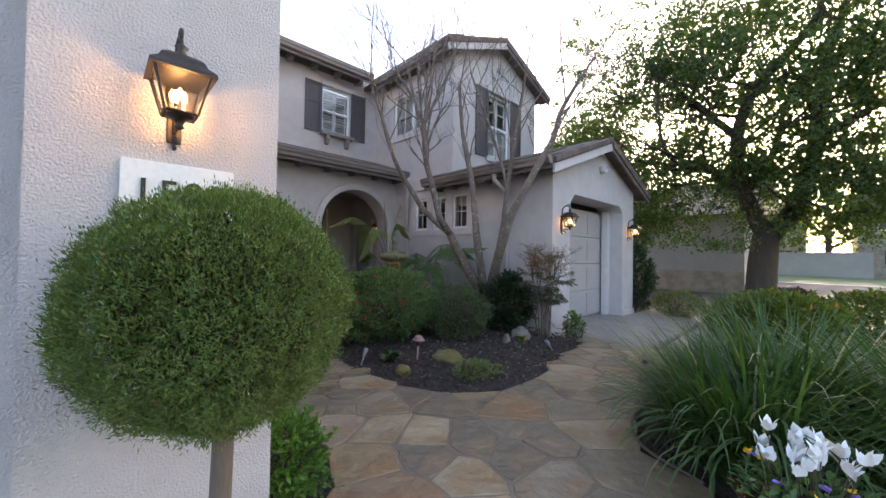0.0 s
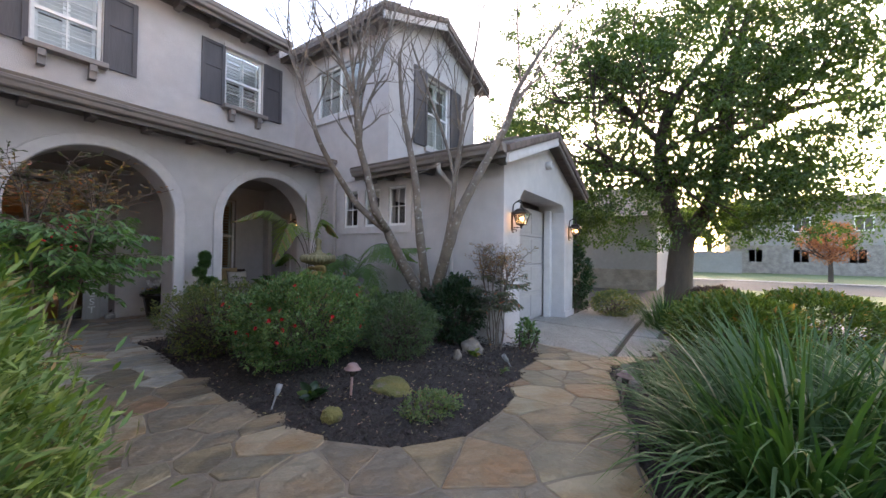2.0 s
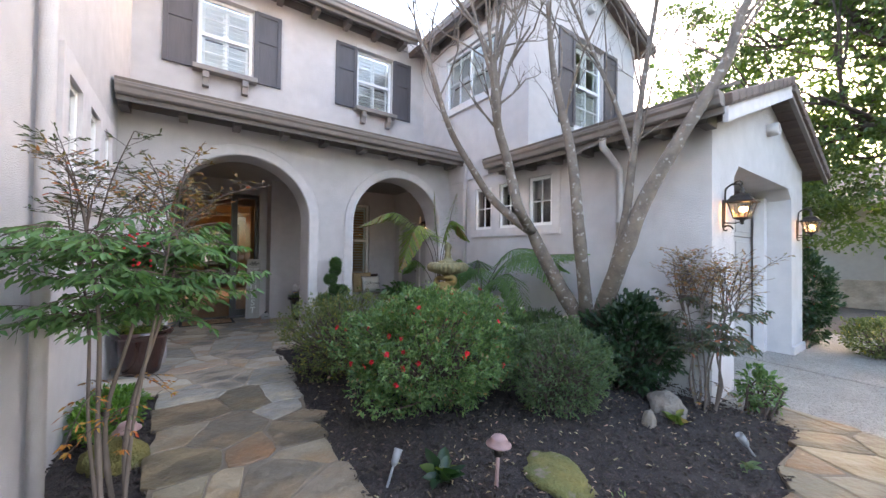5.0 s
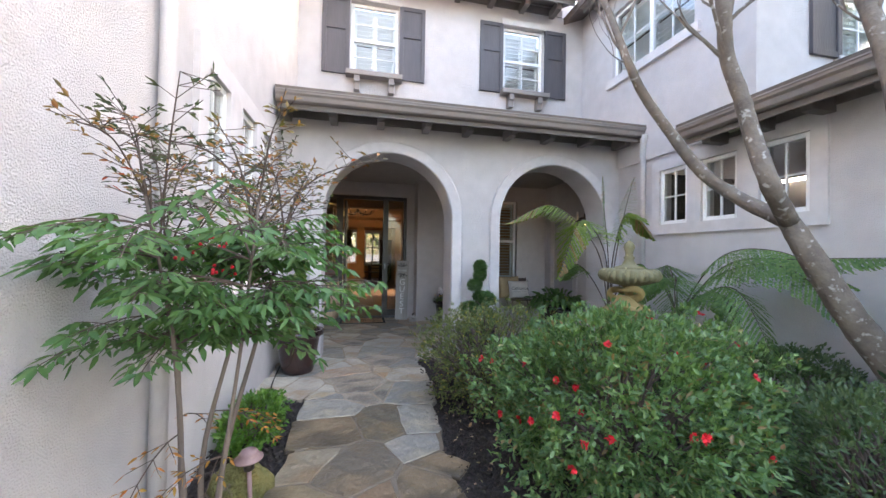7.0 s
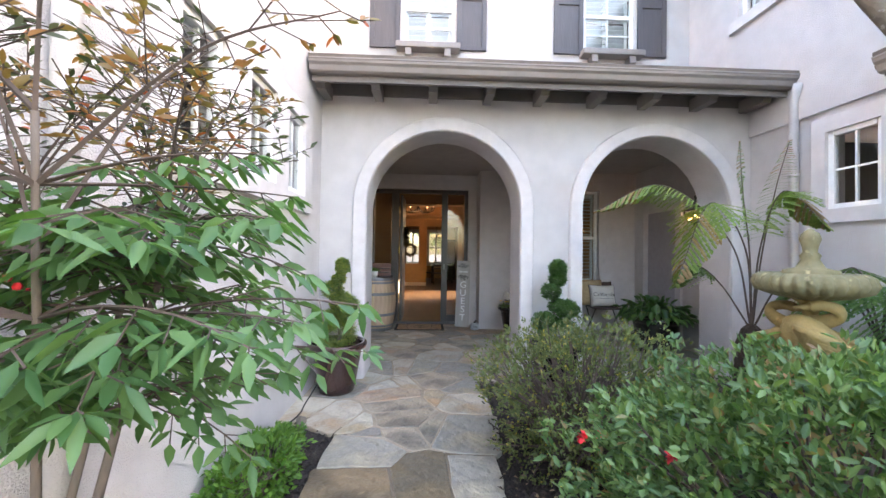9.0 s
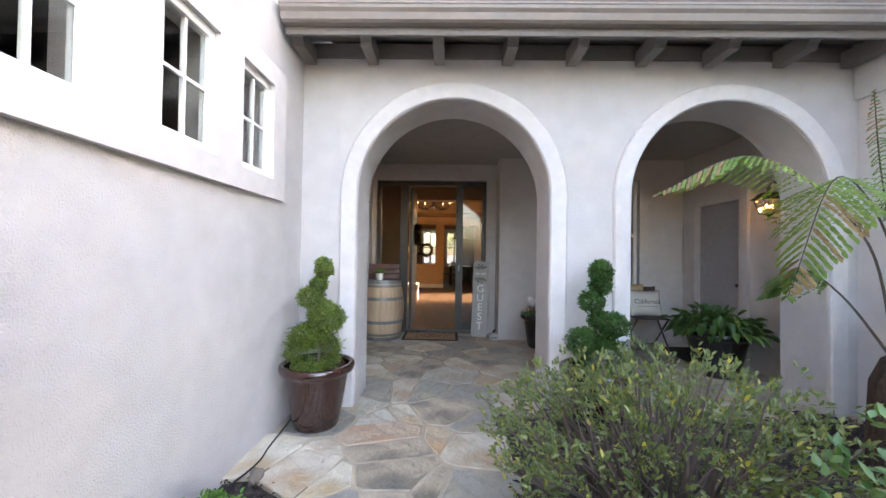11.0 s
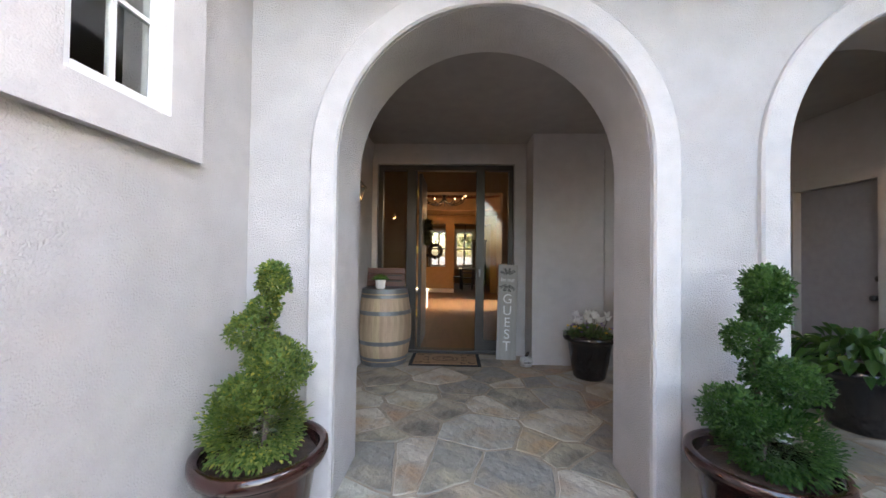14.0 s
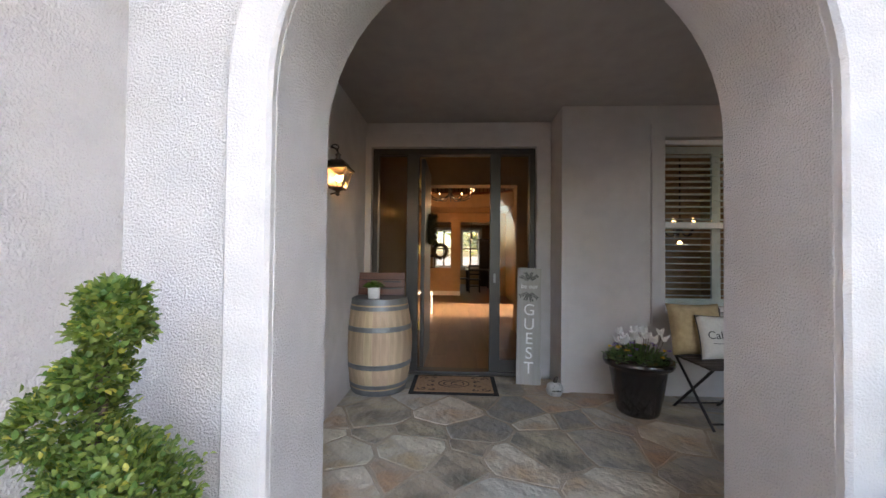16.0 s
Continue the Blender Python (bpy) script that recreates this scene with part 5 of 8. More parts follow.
far_tree("light_tree", (30.0, -20.0, -0.06), 8.0, 3.2, LIGHTLEAF, "green street tree in the distance", 65)
far_tree("light_tree", (-2.0, -12.0, -0.06), 8.0, 3.2, LIGHTLEAF, "green tree across the front garden", 66)
far_tree("light_tree", (3.0, 27.0, -0.06), 5.5, 2.6, LIGHTLEAF, "green tree behind the house", 67)


# ---- strap-leaved clumps ----
STRAP = leaf_mat("strap_leaf", (0.022, 0.062, 0.014), (0.060, 0.115, 0.026), rough=0.65, through_light=0.3, dry=(0.42, 0.35, 0.25))


def strap_clump(name, at, n, length, width, base_r, label, seed):
    e = tagged(empty(name, pose(*at)), label, "grass clump", group="strap-leaved clumps")
    r = random.Random(seed)
    V, Fc = [], []
    S = 7
    for i in range(n):
        a, rad = r.uniform(0, 2 * math.pi), base_r * math.sqrt(r.random())
        x, y = rad * math.cos(a), rad * math.sin(a)
        a2 = a + r.gauss(0, 0.5)
        lean = 0.06 + 0.58 * (rad / base_r) * r.uniform(0.4, 1.2)
        L = length * r.uniform(0.6, 1.12)
        w = width * r.uniform(0.7, 1.2)
        bend = r.uniform(0.04, 0.24) * (1 + 0.7 * (rad / base_r))
        if r.random() < 0.06:
            bend *= 2.4
        p = Vector((x, y, 0))
        side = Vector((-math.sin(a2), math.cos(a2), 0))
        k = len(V)
        th = lean
        for s in range(S + 1):
            f = s / S
            ww = w * (1 - f ** 3) * (0.7 + 0.3 * min(1, f * 4)) + 0.0006
            tw = side + Vector((math.cos(a2), math.sin(a2), 0)) * 0.2 * math.sin(f * 3 + i)
            V.append(tuple(p - tw * ww / 2))
            V.append(tuple(p + tw * ww / 2))
            d = Vector((math.cos(a2) * math.sin(th), math.sin(a2) * math.sin(th), math.cos(th)))
            p = p + d * L / S
            if p.z < 0.02:
                p.z = 0.02
            th = min(th + bend * (0.5 + f * 1.3), 2.6)
        for s in range(S):
            q = k + 2 * s
            Fc.append((q, q + 1, q + 3, q + 2))
    me = bpy.data.meshes.new("strap_foliage")
    me.from_pydata(V, [], Fc)
    me.materials.append(STRAP)
    ob = tagged(new("strap_foliage", me), kind="stuff")
    ob.parent = e
    return e


strap_clump("strap_leaf_clump", (3.18, 0.28, -0.03), 1050, 0.98, 0.017, 0.36, "large dark green strap-leaved clump in the mulch", 71)
strap_clump("strap_leaf_clump", (3.92, 0.18, -0.03), 900, 1.06, 0.018, 0.34, "large dark green strap-leaved clump in the mulch", 72)
strap_clump("strap_leaf_clump", (3.52, -0.52, -0.03), 900, 1.06, 0.018, 0.34, "large dark green strap-leaved clump in the mulch", 73)
strap_clump("strap_leaf_clump", (4.75, 0.95, -0.03), 240, 0.42, 0.009, 0.20, "low fine-leaved grass clump by the walk", 74)
strap_clump("strap_leaf_clump", (8.3, 1.15, -0.03), 380, 0.80, 0.014, 0.28, "upright dark green grass clump beside the drive", 75)


# ---- heavenly bamboo shrubs ----
def nandina(name, at, stems, sprays, reach_xy, z0, z1, leaf_L, materials, label, seed, shift=(0, 0), wall_x=None, berries=False, dry_sprays=6):
    """A cane shrub: bare woody stems below, wide arching sprays of pointed leaflets, thin reddish shoots on top."""
    e = tagged(empty(name, pose(*at)), label, "shrub")
    r = random.Random(seed)
    heads = []
    for i in range(stems):
        b = bmesh.new()
        a = 6.28 * (i + r.random() * 0.6) / stems
        p0 = Vector((0.045 * math.cos(a), 0.06 * math.sin(a), -0.03))
        p2 = Vector((0.15 * math.cos(a) * reach_xy[0] / 0.45 + shift[0], 0.15 * math.sin(a) * reach_xy[1] / 0.45 + shift[1], z0))
        p1 = p0.lerp(p2, 0.5) + Vector((r.gauss(0, 0.05), r.gauss(0, 0.05), 0))
        p3 = p2 + Vector((0.08 * math.cos(a), 0.12 * math.sin(a), (z1 - z0) * r.uniform(0.45, 0.62)))
        heads.append(limb([p0, p1, p2, p3], r.uniform(0.009, 0.014), 0.004, b, 8, 0.45, i))
        part("stem", b, BARK, e, smooth=True)
    pet = bmesh.new()
    groups = [([], []) for _ in materials]
    keep = lambda v: Vector((max(v.x, wall_x - at[0]), v.y, v.z)) if wall_x is not None else v

    def leaflet(g, p, d):
        groups[g][0].append(tuple(keep(p)))
        groups[g][1].append(tuple(d))

    def spray(q, a, reach, lift, sag, g, nodes, size=1.0):
        d = Vector((math.cos(a), math.sin(a), 0))
        side = Vector((-math.sin(a), math.cos(a), 0))
        pl = [keep(q + d * reach * t + Vector((0, 0, lift * t - sag * t * t))) for t in [k / nodes for k in range(nodes + 1)]]
        tube(pl, [0.0035 * (1 - 0.7 * k / len(pl)) for k in range(len(pl))], 3, pet)
        for k in range(max(1, nodes // 3), nodes + 1):
            t = k / nodes
            wing = reach * 0.30 * math.sin(math.pi * min(1, 0.25 + 0.72 * t)) * r.uniform(0.8, 1.15)
            for s in (-1, 1):
                out = (side * s + d * 0.75 + Vector((0, 0, r.gauss(-0.12, 0.12)))).normalized()
                tip = pl[k] + out * wing - Vector((0, 0, 0.25 * wing))
                tube([pl[k], keep(tip)], 0.0013, 3, pet)
                n = 2 if wing > 0.07 else 1
                for m_ in range(n):
                    p = pl[k].lerp(tip, (m_ + 0.7) / n * 0.8)
                    for s2 in (-1, 1):
                        v = out * 0.75 + out.cross(Vector((0, 0, 1))) * s2 * 0.75 + Vector((0, 0, r.gauss(-0.30, 0.22)))
                        leaflet(g, p, v * size)
                leaflet(g, tip, out + Vector((0, 0, r.gauss(-0.40, 0.2))))
        leaflet(g, pl[-1], d + Vector((0, 0, -0.4)))

    for i in range(sprays):
        line = heads[i % stems]
        f = r.uniform(0.68, 1.0)
        q = line[min(len(line) - 1, int(f * (len(line) - 1)))]
        a = r.uniform(0, 6.28)
        ca, sa = math.cos(a) * reach_xy[0], math.sin(a) * reach_xy[1]
        reach = math.hypot(ca, sa) * r.uniform(0.55, 1.0)
        a = math.atan2(sa, ca)
        low = r.random()
        spray(q, a, reach, r.uniform(0.04, 0.18), 0.02 + 0.15 * low, 0, 6)
    for i in range(stems * 6):
        # upright thin shoots with few small bronze leaflets
        line = heads[i % stems]
        q = line[-1 - i % 3]
        a = r.uniform(0, 6.28)
        h = (z1 - q.z) * r.uniform(0.25, 1.0)
        spread = r.uniform(0.10, 0.90)
        top = keep(q + Vector((math.cos(a) * reach_xy[0] * spread, math.sin(a) * reach_xy[1] * spread, h)))
        mid = q.lerp(top, 0.5) + Vector((0, 0, 0.06))
        pl = smooth_line([q, mid, top], 6)
        tube(pl, [0.004 * (1 - 0.75 * k / len(pl)) for k in range(len(pl))], 4, pet)
        g = 1 if len(materials) < 3 or r.random() < 0.55 else 2
        for k in range(3, len(pl)):
            for _ in range(2):
                aa = r.uniform(0, 6.28)
                v = Vector((math.cos(aa), math.sin(aa), r.uniform(0.0, 0.7)))
                tw = pl[k] + v * r.uniform(0.04, 0.13)
                tube([pl[k], keep(tw)], 0.0012, 3, pet)
                for _2 in range(3):
                    leaflet(g, pl[k].lerp(tw, r.uniform(0.5, 1.0)), v + Vector((r.gauss(0, 0.5), r.gauss(0, 0.5), r.gauss(0, 0.3))))
    for i in range(dry_sprays):
        line = heads[i % stems]
        q = line[int(len(line) * r.uniform(0.35, 0.5))]
        spray(q, r.uniform(0, 6.28), 0.22, 0.02, 0.16, len(materials) - 1, 4, 0.8)
    tagged(part("spray_stalk", pet, TWIG, e), kind="stuff")
    for k, ((P, D), mt) in enumerate(zip(groups, materials)):
        if P:
            L = leaf_L * (1.0 if k == 0 else 0.55)
            leaf_mesh("leaves", P, D, L, L * 0.32, mt, e, seed=seed + k, fold=0.10, droop=0.15)
    if berries:
        for cx, cy, cz in ((0.07, -0.20, 1.38), (0.03, -0.16, 1.31), (0.10, -0.12, 1.26)):
            bb = bmesh.new()
            for k in range(7):
                lathe([(0.0005, -0.006), (0.005, -0.004), (0.006, 0), (0.004, 0.005), (0.0005, 0.006)], 6, bb, Matrix.Translation((cx + r.gauss(0, 0.03), cy + r.gauss(0, 0.03), cz + r.gauss(0, 0.025))))
            tagged(part("berry_cluster", bb, RED, e), kind="stuff")
    return e


NLEAF = leaf_mat("bamboo_leaf", (0.045, 0.118, 0.040), (0.11, 0.205, 0.075), rough=0.5, through_light=0.4)
NRED = leaf_mat("bamboo_leaf_bronze", (0.15, 0.13, 0.05), (0.32, 0.15, 0.07), rough=0.45, dry=(0.48, 0.07, 0.03))
NDARK = leaf_mat("bamboo_leaf_dusky", (0.035, 0.055, 0.035), (0.09, 0.10, 0.06), rough=0.5, dry=(0.35, 0.10, 0.05))
NORANGE = leaf_mat("bamboo_leaf_orange", (0.42, 0.13, 0.03), (0.36, 0.22, 0.05), rough=0.5, dry=(0.5, 0.06, 0.03))
nandina("heavenly_bamboo", (1.20, 3.90, -0.02), 5, 104, (0.44, 0.37), 1.02, 1.80, 0.052, [NLEAF, NRED, NDARK, NORANGE], "tall heavenly bamboo with green and bronze leaves", 81, shift=(0.03, -0.03), wall_x=0.86, berries=True)
nandina("heavenly_bamboo", (5.10, 2.84, 0.0), 8, 60, (0.30, 0.32), 0.55, 1.38, 0.050, [NDARK, NRED], "slender heavenly bamboo with dusky reddish leaves", 82, wall_x=4.7, dry_sprays=3)


# ---- tree ferns ----
FERN = leaf_mat("fern_leaf", (0.075, 0.155, 0.055), (0.17, 0.27, 0.10), rough=0.5, through_light=0.4)
FERN_PALE = leaf_mat("fern_leaf_pale", (0.12, 0.20, 0.05), (0.23, 0.30, 0.09), rough=0.5, through_light=0.4)
FERN_BROWN = leaf_mat("fern_leaf_brown", (0.22, 0.14, 0.07), (0.36, 0.27, 0.15), rough=0.6)
FIBRE = mat("fern_trunk_fibre", (0.06, 0.035, 0.022), (0.03, 0.02, 0.015), rough=1.0, scale=20.0, bump=1.0, bump_scale=50.0, stretch=(1, 1, 0.3), bump_dist=0.03)


def frond(pts, width, parent, material, seed, tip_mat=None, bare=0.25):
    """One feathery frond: a stalk with leaflets on leaflets."""
    line = smooth_line(pts, 9)
    n = len(line)
    b = bmesh.new()
    tube(line, [0.008 * (1 - 0.8 * i / n) for i in range(n)], 5, b)
    f = part("frond", b, TWIG, parent)
    groups = {material: ([], []), (tip_mat or material): ([], [])}
    r = random.Random(seed)
    steps = 58
    for i in range(int(steps * bare), steps):
        t = i / (steps - 1)
        k = t * (n - 1)
        p = line[int(k)].lerp(line[min(n - 1, int(k) + 1)], k - int(k))
        d = (line[min(n - 1, int(k) + 1)] - line[max(0, int(k) - 1)]).normalized()
        side = d.cross(Vector((0, 0, 1))).normalized()
        w = width * math.sin(math.pi * min(1, 0.12 + 0.9 * t)) ** 0.8
        for s in (-1, 1):
            dirv = (side * s + d * 0.5 + Vector((0, 0, -0.5 + r.gauss(0, 0.08)))).normalized()
            tgt = groups[tip_mat if tip_mat and (t > 0.74 and r.random() < 0.5) else material]
            m = 16
            for q in range(m):
                tgt[0].append(tuple(p + dirv * w * (q / m) * 0.9 + Vector((0, 0, -0.12 * w * (q / m) ** 2))))
                tgt[1].append(tuple(dirv + d * 0.30 * (1 if q % 2 else -0.7) + Vector((0, 0, -0.25 * q / m))))
    for mt, (P, D) in groups.items():
        if P:
            tagged(leaf_mesh("frond_foliage", P, D, width * 0.095, width * 0.052, mt, f, seed=seed, fold=0.05, up=np.tile([0, 0, 1.0], (len(P), 1))), kind="stuff")
    return f


f1 = tagged(empty("tree_fern", pose(4.45, 5.95, 0.02)), "tree fern with pale browning fronds and a fibrous trunk", "fern")
part("trunk", lathe([(0.12, -0.05), (0.11, 0.3), (0.095, 0.6), (0.06, 0.72), (0.02, 0.76)], 14, wobble=lambda a, z: 1 + 0.12 * math.sin(7 * a + z * 20)), FIBRE, f1)
for i, (pts, w, mt, tip) in enumerate((
        ([(0, 0, 0.7), (-0.16, 0.02, 1.40), (-0.60, 0.18, 1.86), (-1.08, 0.36, 1.66)], 0.15, FERN_PALE, FERN_BROWN),
        ([(0, 0, 0.7), (-0.10, -0.05, 1.35), (-0.42, -0.10, 1.68), (-0.72, -0.16, 1.08)], 0.21, FERN_PALE, FERN_BROWN),
        ([(0, 0, 0.7), (0.02, -0.05, 1.35), (0.14, -0.12, 1.78), (0.40, -0.20, 1.50)], 0.17, FERN_PALE, FERN_BROWN),
        ([(0, 0, 0.7), (0.0, 0.02, 1.3), (-0.03, 0.05, 1.8), (-0.05, 0.06, 2.20)], 0.085, FERN, FERN_BROWN),
        ([(0, 0, 0.7), (0.10, 0.02, 1.3), (0.24, 0.04, 1.85), (0.36, 0.05, 2.22)], 0.085, FERN, FERN_BROWN),
        ([(0, 0, 0.7), (0.12, -0.08, 1.05), (0.26, -0.18, 1.22), (0.36, -0.30, 0.95)], 0.15, FERN, None),
        ([(0, 0, 0.7), (-0.1, 0.18, 1.05), (-0.2, 0.35, 1.2), (-0.3, 0.5, 1.0)], 0.15, FERN, None))):
    frond(pts, w * 2.1, f1, mt, 90 + i, tip, 0.42)
f2 = tagged(empty("tree_fern", pose(4.86, 5.45, 0.02)), "wide dark green tree fern against the wall", "fern")
part("trunk", lathe([(0.11, -0.05), (0.10, 0.3), (0.09, 0.62), (0.05, 0.74), (0.02, 0.78)], 14, wobble=lambda a, z: 1 + 0.12 * math.sin(7 * a + z * 20)), FIBRE, f2)
for i, (dx, dy, rise, fall) in enumerate(((0.30, -1.45, 1.30, 1.32), (0.15, -1.40, 1.22, 0.72), (-0.15, -1.05, 1.02, 0.42), (0.36, -1.15, 1.36, 1.10), (-0.5, -0.45, 1.1, 0.70), (-0.55, 0.0, 1.12, 0.80), (-0.35, 0.45, 1.15, 0.85), (0.3, 0.55, 1.2, 1.0), (0.12, -0.6, 0.95, 0.35))):
    frond([(0, 0, 0.72), (dx * 0.3, dy * 0.3, rise - 0.06), (dx * 0.65, dy * 0.65, rise), (dx, dy, fall)], 0.34, f2, FERN, 110 + i)


# ---- lanterns ----
IRON = mat("bronze_iron", (0.055, 0.045, 0.038), (0.035, 0.029, 0.025), rough=0.45, scale=14.0, metal=0.6, bump=0.2, bump_scale=60.0)
BULB = glow_mat("candle_glow", (1.0, 0.5, 0.15), 3.0)
CANDLE = mat("candle_sleeve", (0.75, 0.65, 0.45), rough=0.6, scale=10.0)
PANE = glass_mat("lantern_glass", (1.0, 0.97, 0.9))


def lantern(m, label, scale=1.0, watts=0.12):
    """A wall lantern that hangs 0.16 m off a wall at y = 0 (it sticks out along -y); its middle at z = 0."""
    e = tagged(empty("wall_lantern", m @ Matrix.Diagonal((scale, scale, scale, 1))), label, "lantern", group="wall lanterns")
    cy = -0.15
    wt, wb, zt, zb = 0.088, 0.052, 0.065, -0.085
    b = bmesh.new()
    for sx in (-1, 1):
        for sy in (-1, 1):
            tube([(sx * wb, cy + sy * wb, zb), (sx * wt, cy + sy * wt, zt)], 0.006, 5, b)
    for w, z in ((wb, zb), (wt, zt)):
        c = [(-w, cy - w, z), (w, cy - w, z), (w, cy + w, z), (-w, cy + w, z)]
        for p, q in zip(c, c[1:] + c[:1]):
            tube([p, q], 0.007, 5, b)
    part("cage", b, IRON, e)
    rings = ((0.108, 0.060), (0.106, 0.074), (0.078, 0.100), (0.068, 0.122), (0.045, 0.140), (0.020, 0.146))
    b = bmesh.new()
    prev = None
    for w, z in rings:
        c = [b.verts.new((sx * w, cy + sy * w, z)) for sx, sy in ((-1, -1), (1, -1), (1, 1), (-1, 1))]
        if prev:
            for i in range(4):
                b.faces.new((prev[i], prev[(i + 1) % 4], c[(i + 1) % 4], c[i]))
        else:
            b.faces.new(c[::-1])
        prev = c
    b.faces.new(prev)
    bmesh.ops.recalc_face_normals(b, faces=b.faces)
    part("roof", b, IRON, e)
    part("finial", lathe([(0.018, 0.140), (0.022, 0.155), (0.014, 0.170), (0.024, 0.185), (0.008, 0.200), (0.002, 0.205)], 12, m=Matrix.Translation((0, cy, 0))), IRON, e, smooth=True)
    part("base", lathe([(0.05, zb), (0.045, zb - 0.012), (0.02, zb - 0.02), (0.012, zb - 0.04), (0.018, zb - 0.05), (0.003, zb - 0.06)], 12, m=Matrix.Translation((0, cy, 0))), IRON, e, smooth=True)
    for i in range(4):
        b = bmesh.new()
        sx0, sy0, sx1, sy1 = ((-1, -1, 1, -1), (1, -1, 1, 1), (1, 1, -1, 1), (-1, 1, -1, -1))[i]
        k = 0.985
        b.faces.new([b.verts.new(p) for p in ((sx0 * wb * k, cy + sy0 * wb * k, zb), (sx1 * wb * k, cy + sy1 * wb * k, zb), (sx1 * wt * k, cy + sy1 * wt * k, zt), (sx0 * wt * k, cy + sy0 * wt * k, zt))])
        bmesh.ops.solidify(b, geom=b.faces[:], thickness=0.002)
        g = part("pane", b, PANE, e)
        g.visible_shadow = False
    for a in (0.5, 2.6, 4.7):
        x, y = 0.024 * math.cos(a), cy + 0.024 * math.sin(a)
        c = part("candle", tube([(x, y, zb), (x, y, zb + 0.055)], 0.007, 8), CANDLE, e)
        part("bulb", lathe([(0.003, 0), (0.010, 0.012), (0.011, 0.022), (0.006, 0.040), (0.001, 0.050)], 10, m=Matrix.Translation((x, y, zb + 0.056))), BULB, c, smooth=True)
    b = bmesh.new()
    arc = [(0, -0.012, -0.13), (0, -0.02, 0.16), (0, -0.03, 0.21), (0, -0.08, 0.245), (0, -0.13, 0.235), (0, cy, 0.20)]
    tube(smooth_line(arc, 5), 0.0085, 7, b)
    curl = [(0, -0.03 - 0.05 * (1 - t) * math.cos(5.5 * t), -0.14 - 0.045 + 0.05 * (1 - t) * math.sin(5.5 * t)) for t in [i / 14 for i in range(15)]]
    tube(curl, 0.007, 6, b)
    curl = [(0, cy + 0.02 + 0.045 * (1 - t) * math.cos(5.5 * t), 0.235 + 0.045 * (1 - t) * math.sin(5.5 * t)) for t in [i / 14 for i in range(15)]]
    tube(curl, 0.007, 6, b)
    tube([(0, -0.012, -0.12), (0, cy + 0.06, -0.13), (0, cy, zb - 0.03)], 0.006, 6, b)
    part("bracket", b, IRON, e, smooth=True)
    part("back_plate", box(-0.026, -0.014, -0.17, 0.026, -0.001, 0.10, bevel=0.006), IRON, e)
    lp = new("lantern_light", bpy.data.lights.new("lantern_light", "POINT"))
    lp.data.energy, lp.data.color, lp.data.shadow_soft_size = watts, (1.0, 0.52, 0.18), 0.02
    lp.matrix_basis = m @ Matrix.Translation((0, cy * scale, -0.01 * scale))
    return e


lantern(pose(0.478, LEFT_Y, 1.685, 0, 0, 0), "lit bronze wall lantern above the house number", 0.76, 0.5)
lantern(pose(5.68, GAR_Y, 1.77), "lit bronze wall lantern beside the garage door", 1.0, 0.3)
lantern(pose(8.56, GAR_Y, 1.77), "lit bronze wall lantern beside the garage door", 1.0, 0.3)
lantern(pose(PORCH_X0, 8.76, 1.90, 0, 0, 90), "lit bronze wall lantern on the porch wall")
lantern(pose(PORCH_X1, 7.82, 1.84, 0, 0, -90), "lit bronze wall lantern by the side door")

# ---- house number ----
PLAQUE = mat("plaque_paint", (0.78, 0.76, 0.72), (0.72, 0.70, 0.66), rough=0.6, scale=8.0)


def words(txt, size, depth, material, m, parent, name="lettering", align="CENTER"):
    cu = bpy.data.curves.new(name, "FONT")
    cu.body, cu.size, cu.extrude, cu.align_x, cu.align_y = txt, size, depth, align, "CENTER"
    tmp = bpy.data.objects.new(name, cu)
    me = bpy.data.meshes.new_from_object(tmp)
    bpy.data.objects.remove(tmp)
    me.materials.clear()
    me.materials.append(material)
    ob = new(name, me)
    ob.parent, ob.matrix_basis = parent, m
    return ob


hn = tagged(empty("number_plaque", pose(0.50, LEFT_Y, 1.435)), "white house number plaque on the stucco", "plaque")
part("plate", box(-0.15, -0.016, -0.13, 0.15, -0.001, 0.055, bevel=0.004), PLAQUE, hn)
for i, ch in enumerate("1581"):
    words(ch, 0.120, 0.004, IRON, pose(-0.096 + i * 0.064, -0.020, -0.048, 90, 0, 0), hn, "digit")

# ---- glazed pots ----
GLAZE = mat("brown_glaze", (0.036, 0.011, 0.008), (0.02, 0.007, 0.006), rough=0.12, scale=3.0, coat=0.6)
BLACKPOT = mat("black_glaze", (0.012, 0.010, 0.010), (0.018, 0.014, 0.013), rough=0.18, scale=3.0, coat=0.5)
POTSOIL = mat("potting_soil", (0.07, 0.045, 0.032), (0.04, 0.028, 0.022), rough=1.0, scale=25.0, bump=1.0, bump_scale=70.0)


def pot_parts(e, r, h, material):
    part("pot", lathe([(0.58 * r, 0), (0.62 * r, 0.02), (0.72 * r, 0.35 * h), (0.84 * r, 0.80 * h), (0.87 * r, 0.86 * h), (1.0 * r, 0.88 * h), (1.03 * r, 0.93 * h), (1.02 * r, 0.985 * h), (0.98 * r, h), (0.90 * r, h), (0.86 * r, 0.95 * h), (0.84 * r, 0.80 * h), (0.0005, 0.80 * h)], 40), material, e, "glazed pot", smooth=True)
    part("soil", lathe([(0.845 * r, 0.86 * h), (0.5 * r, 0.90 * h), (0.001, 0.91 * h)], 24), POTSOIL, e)


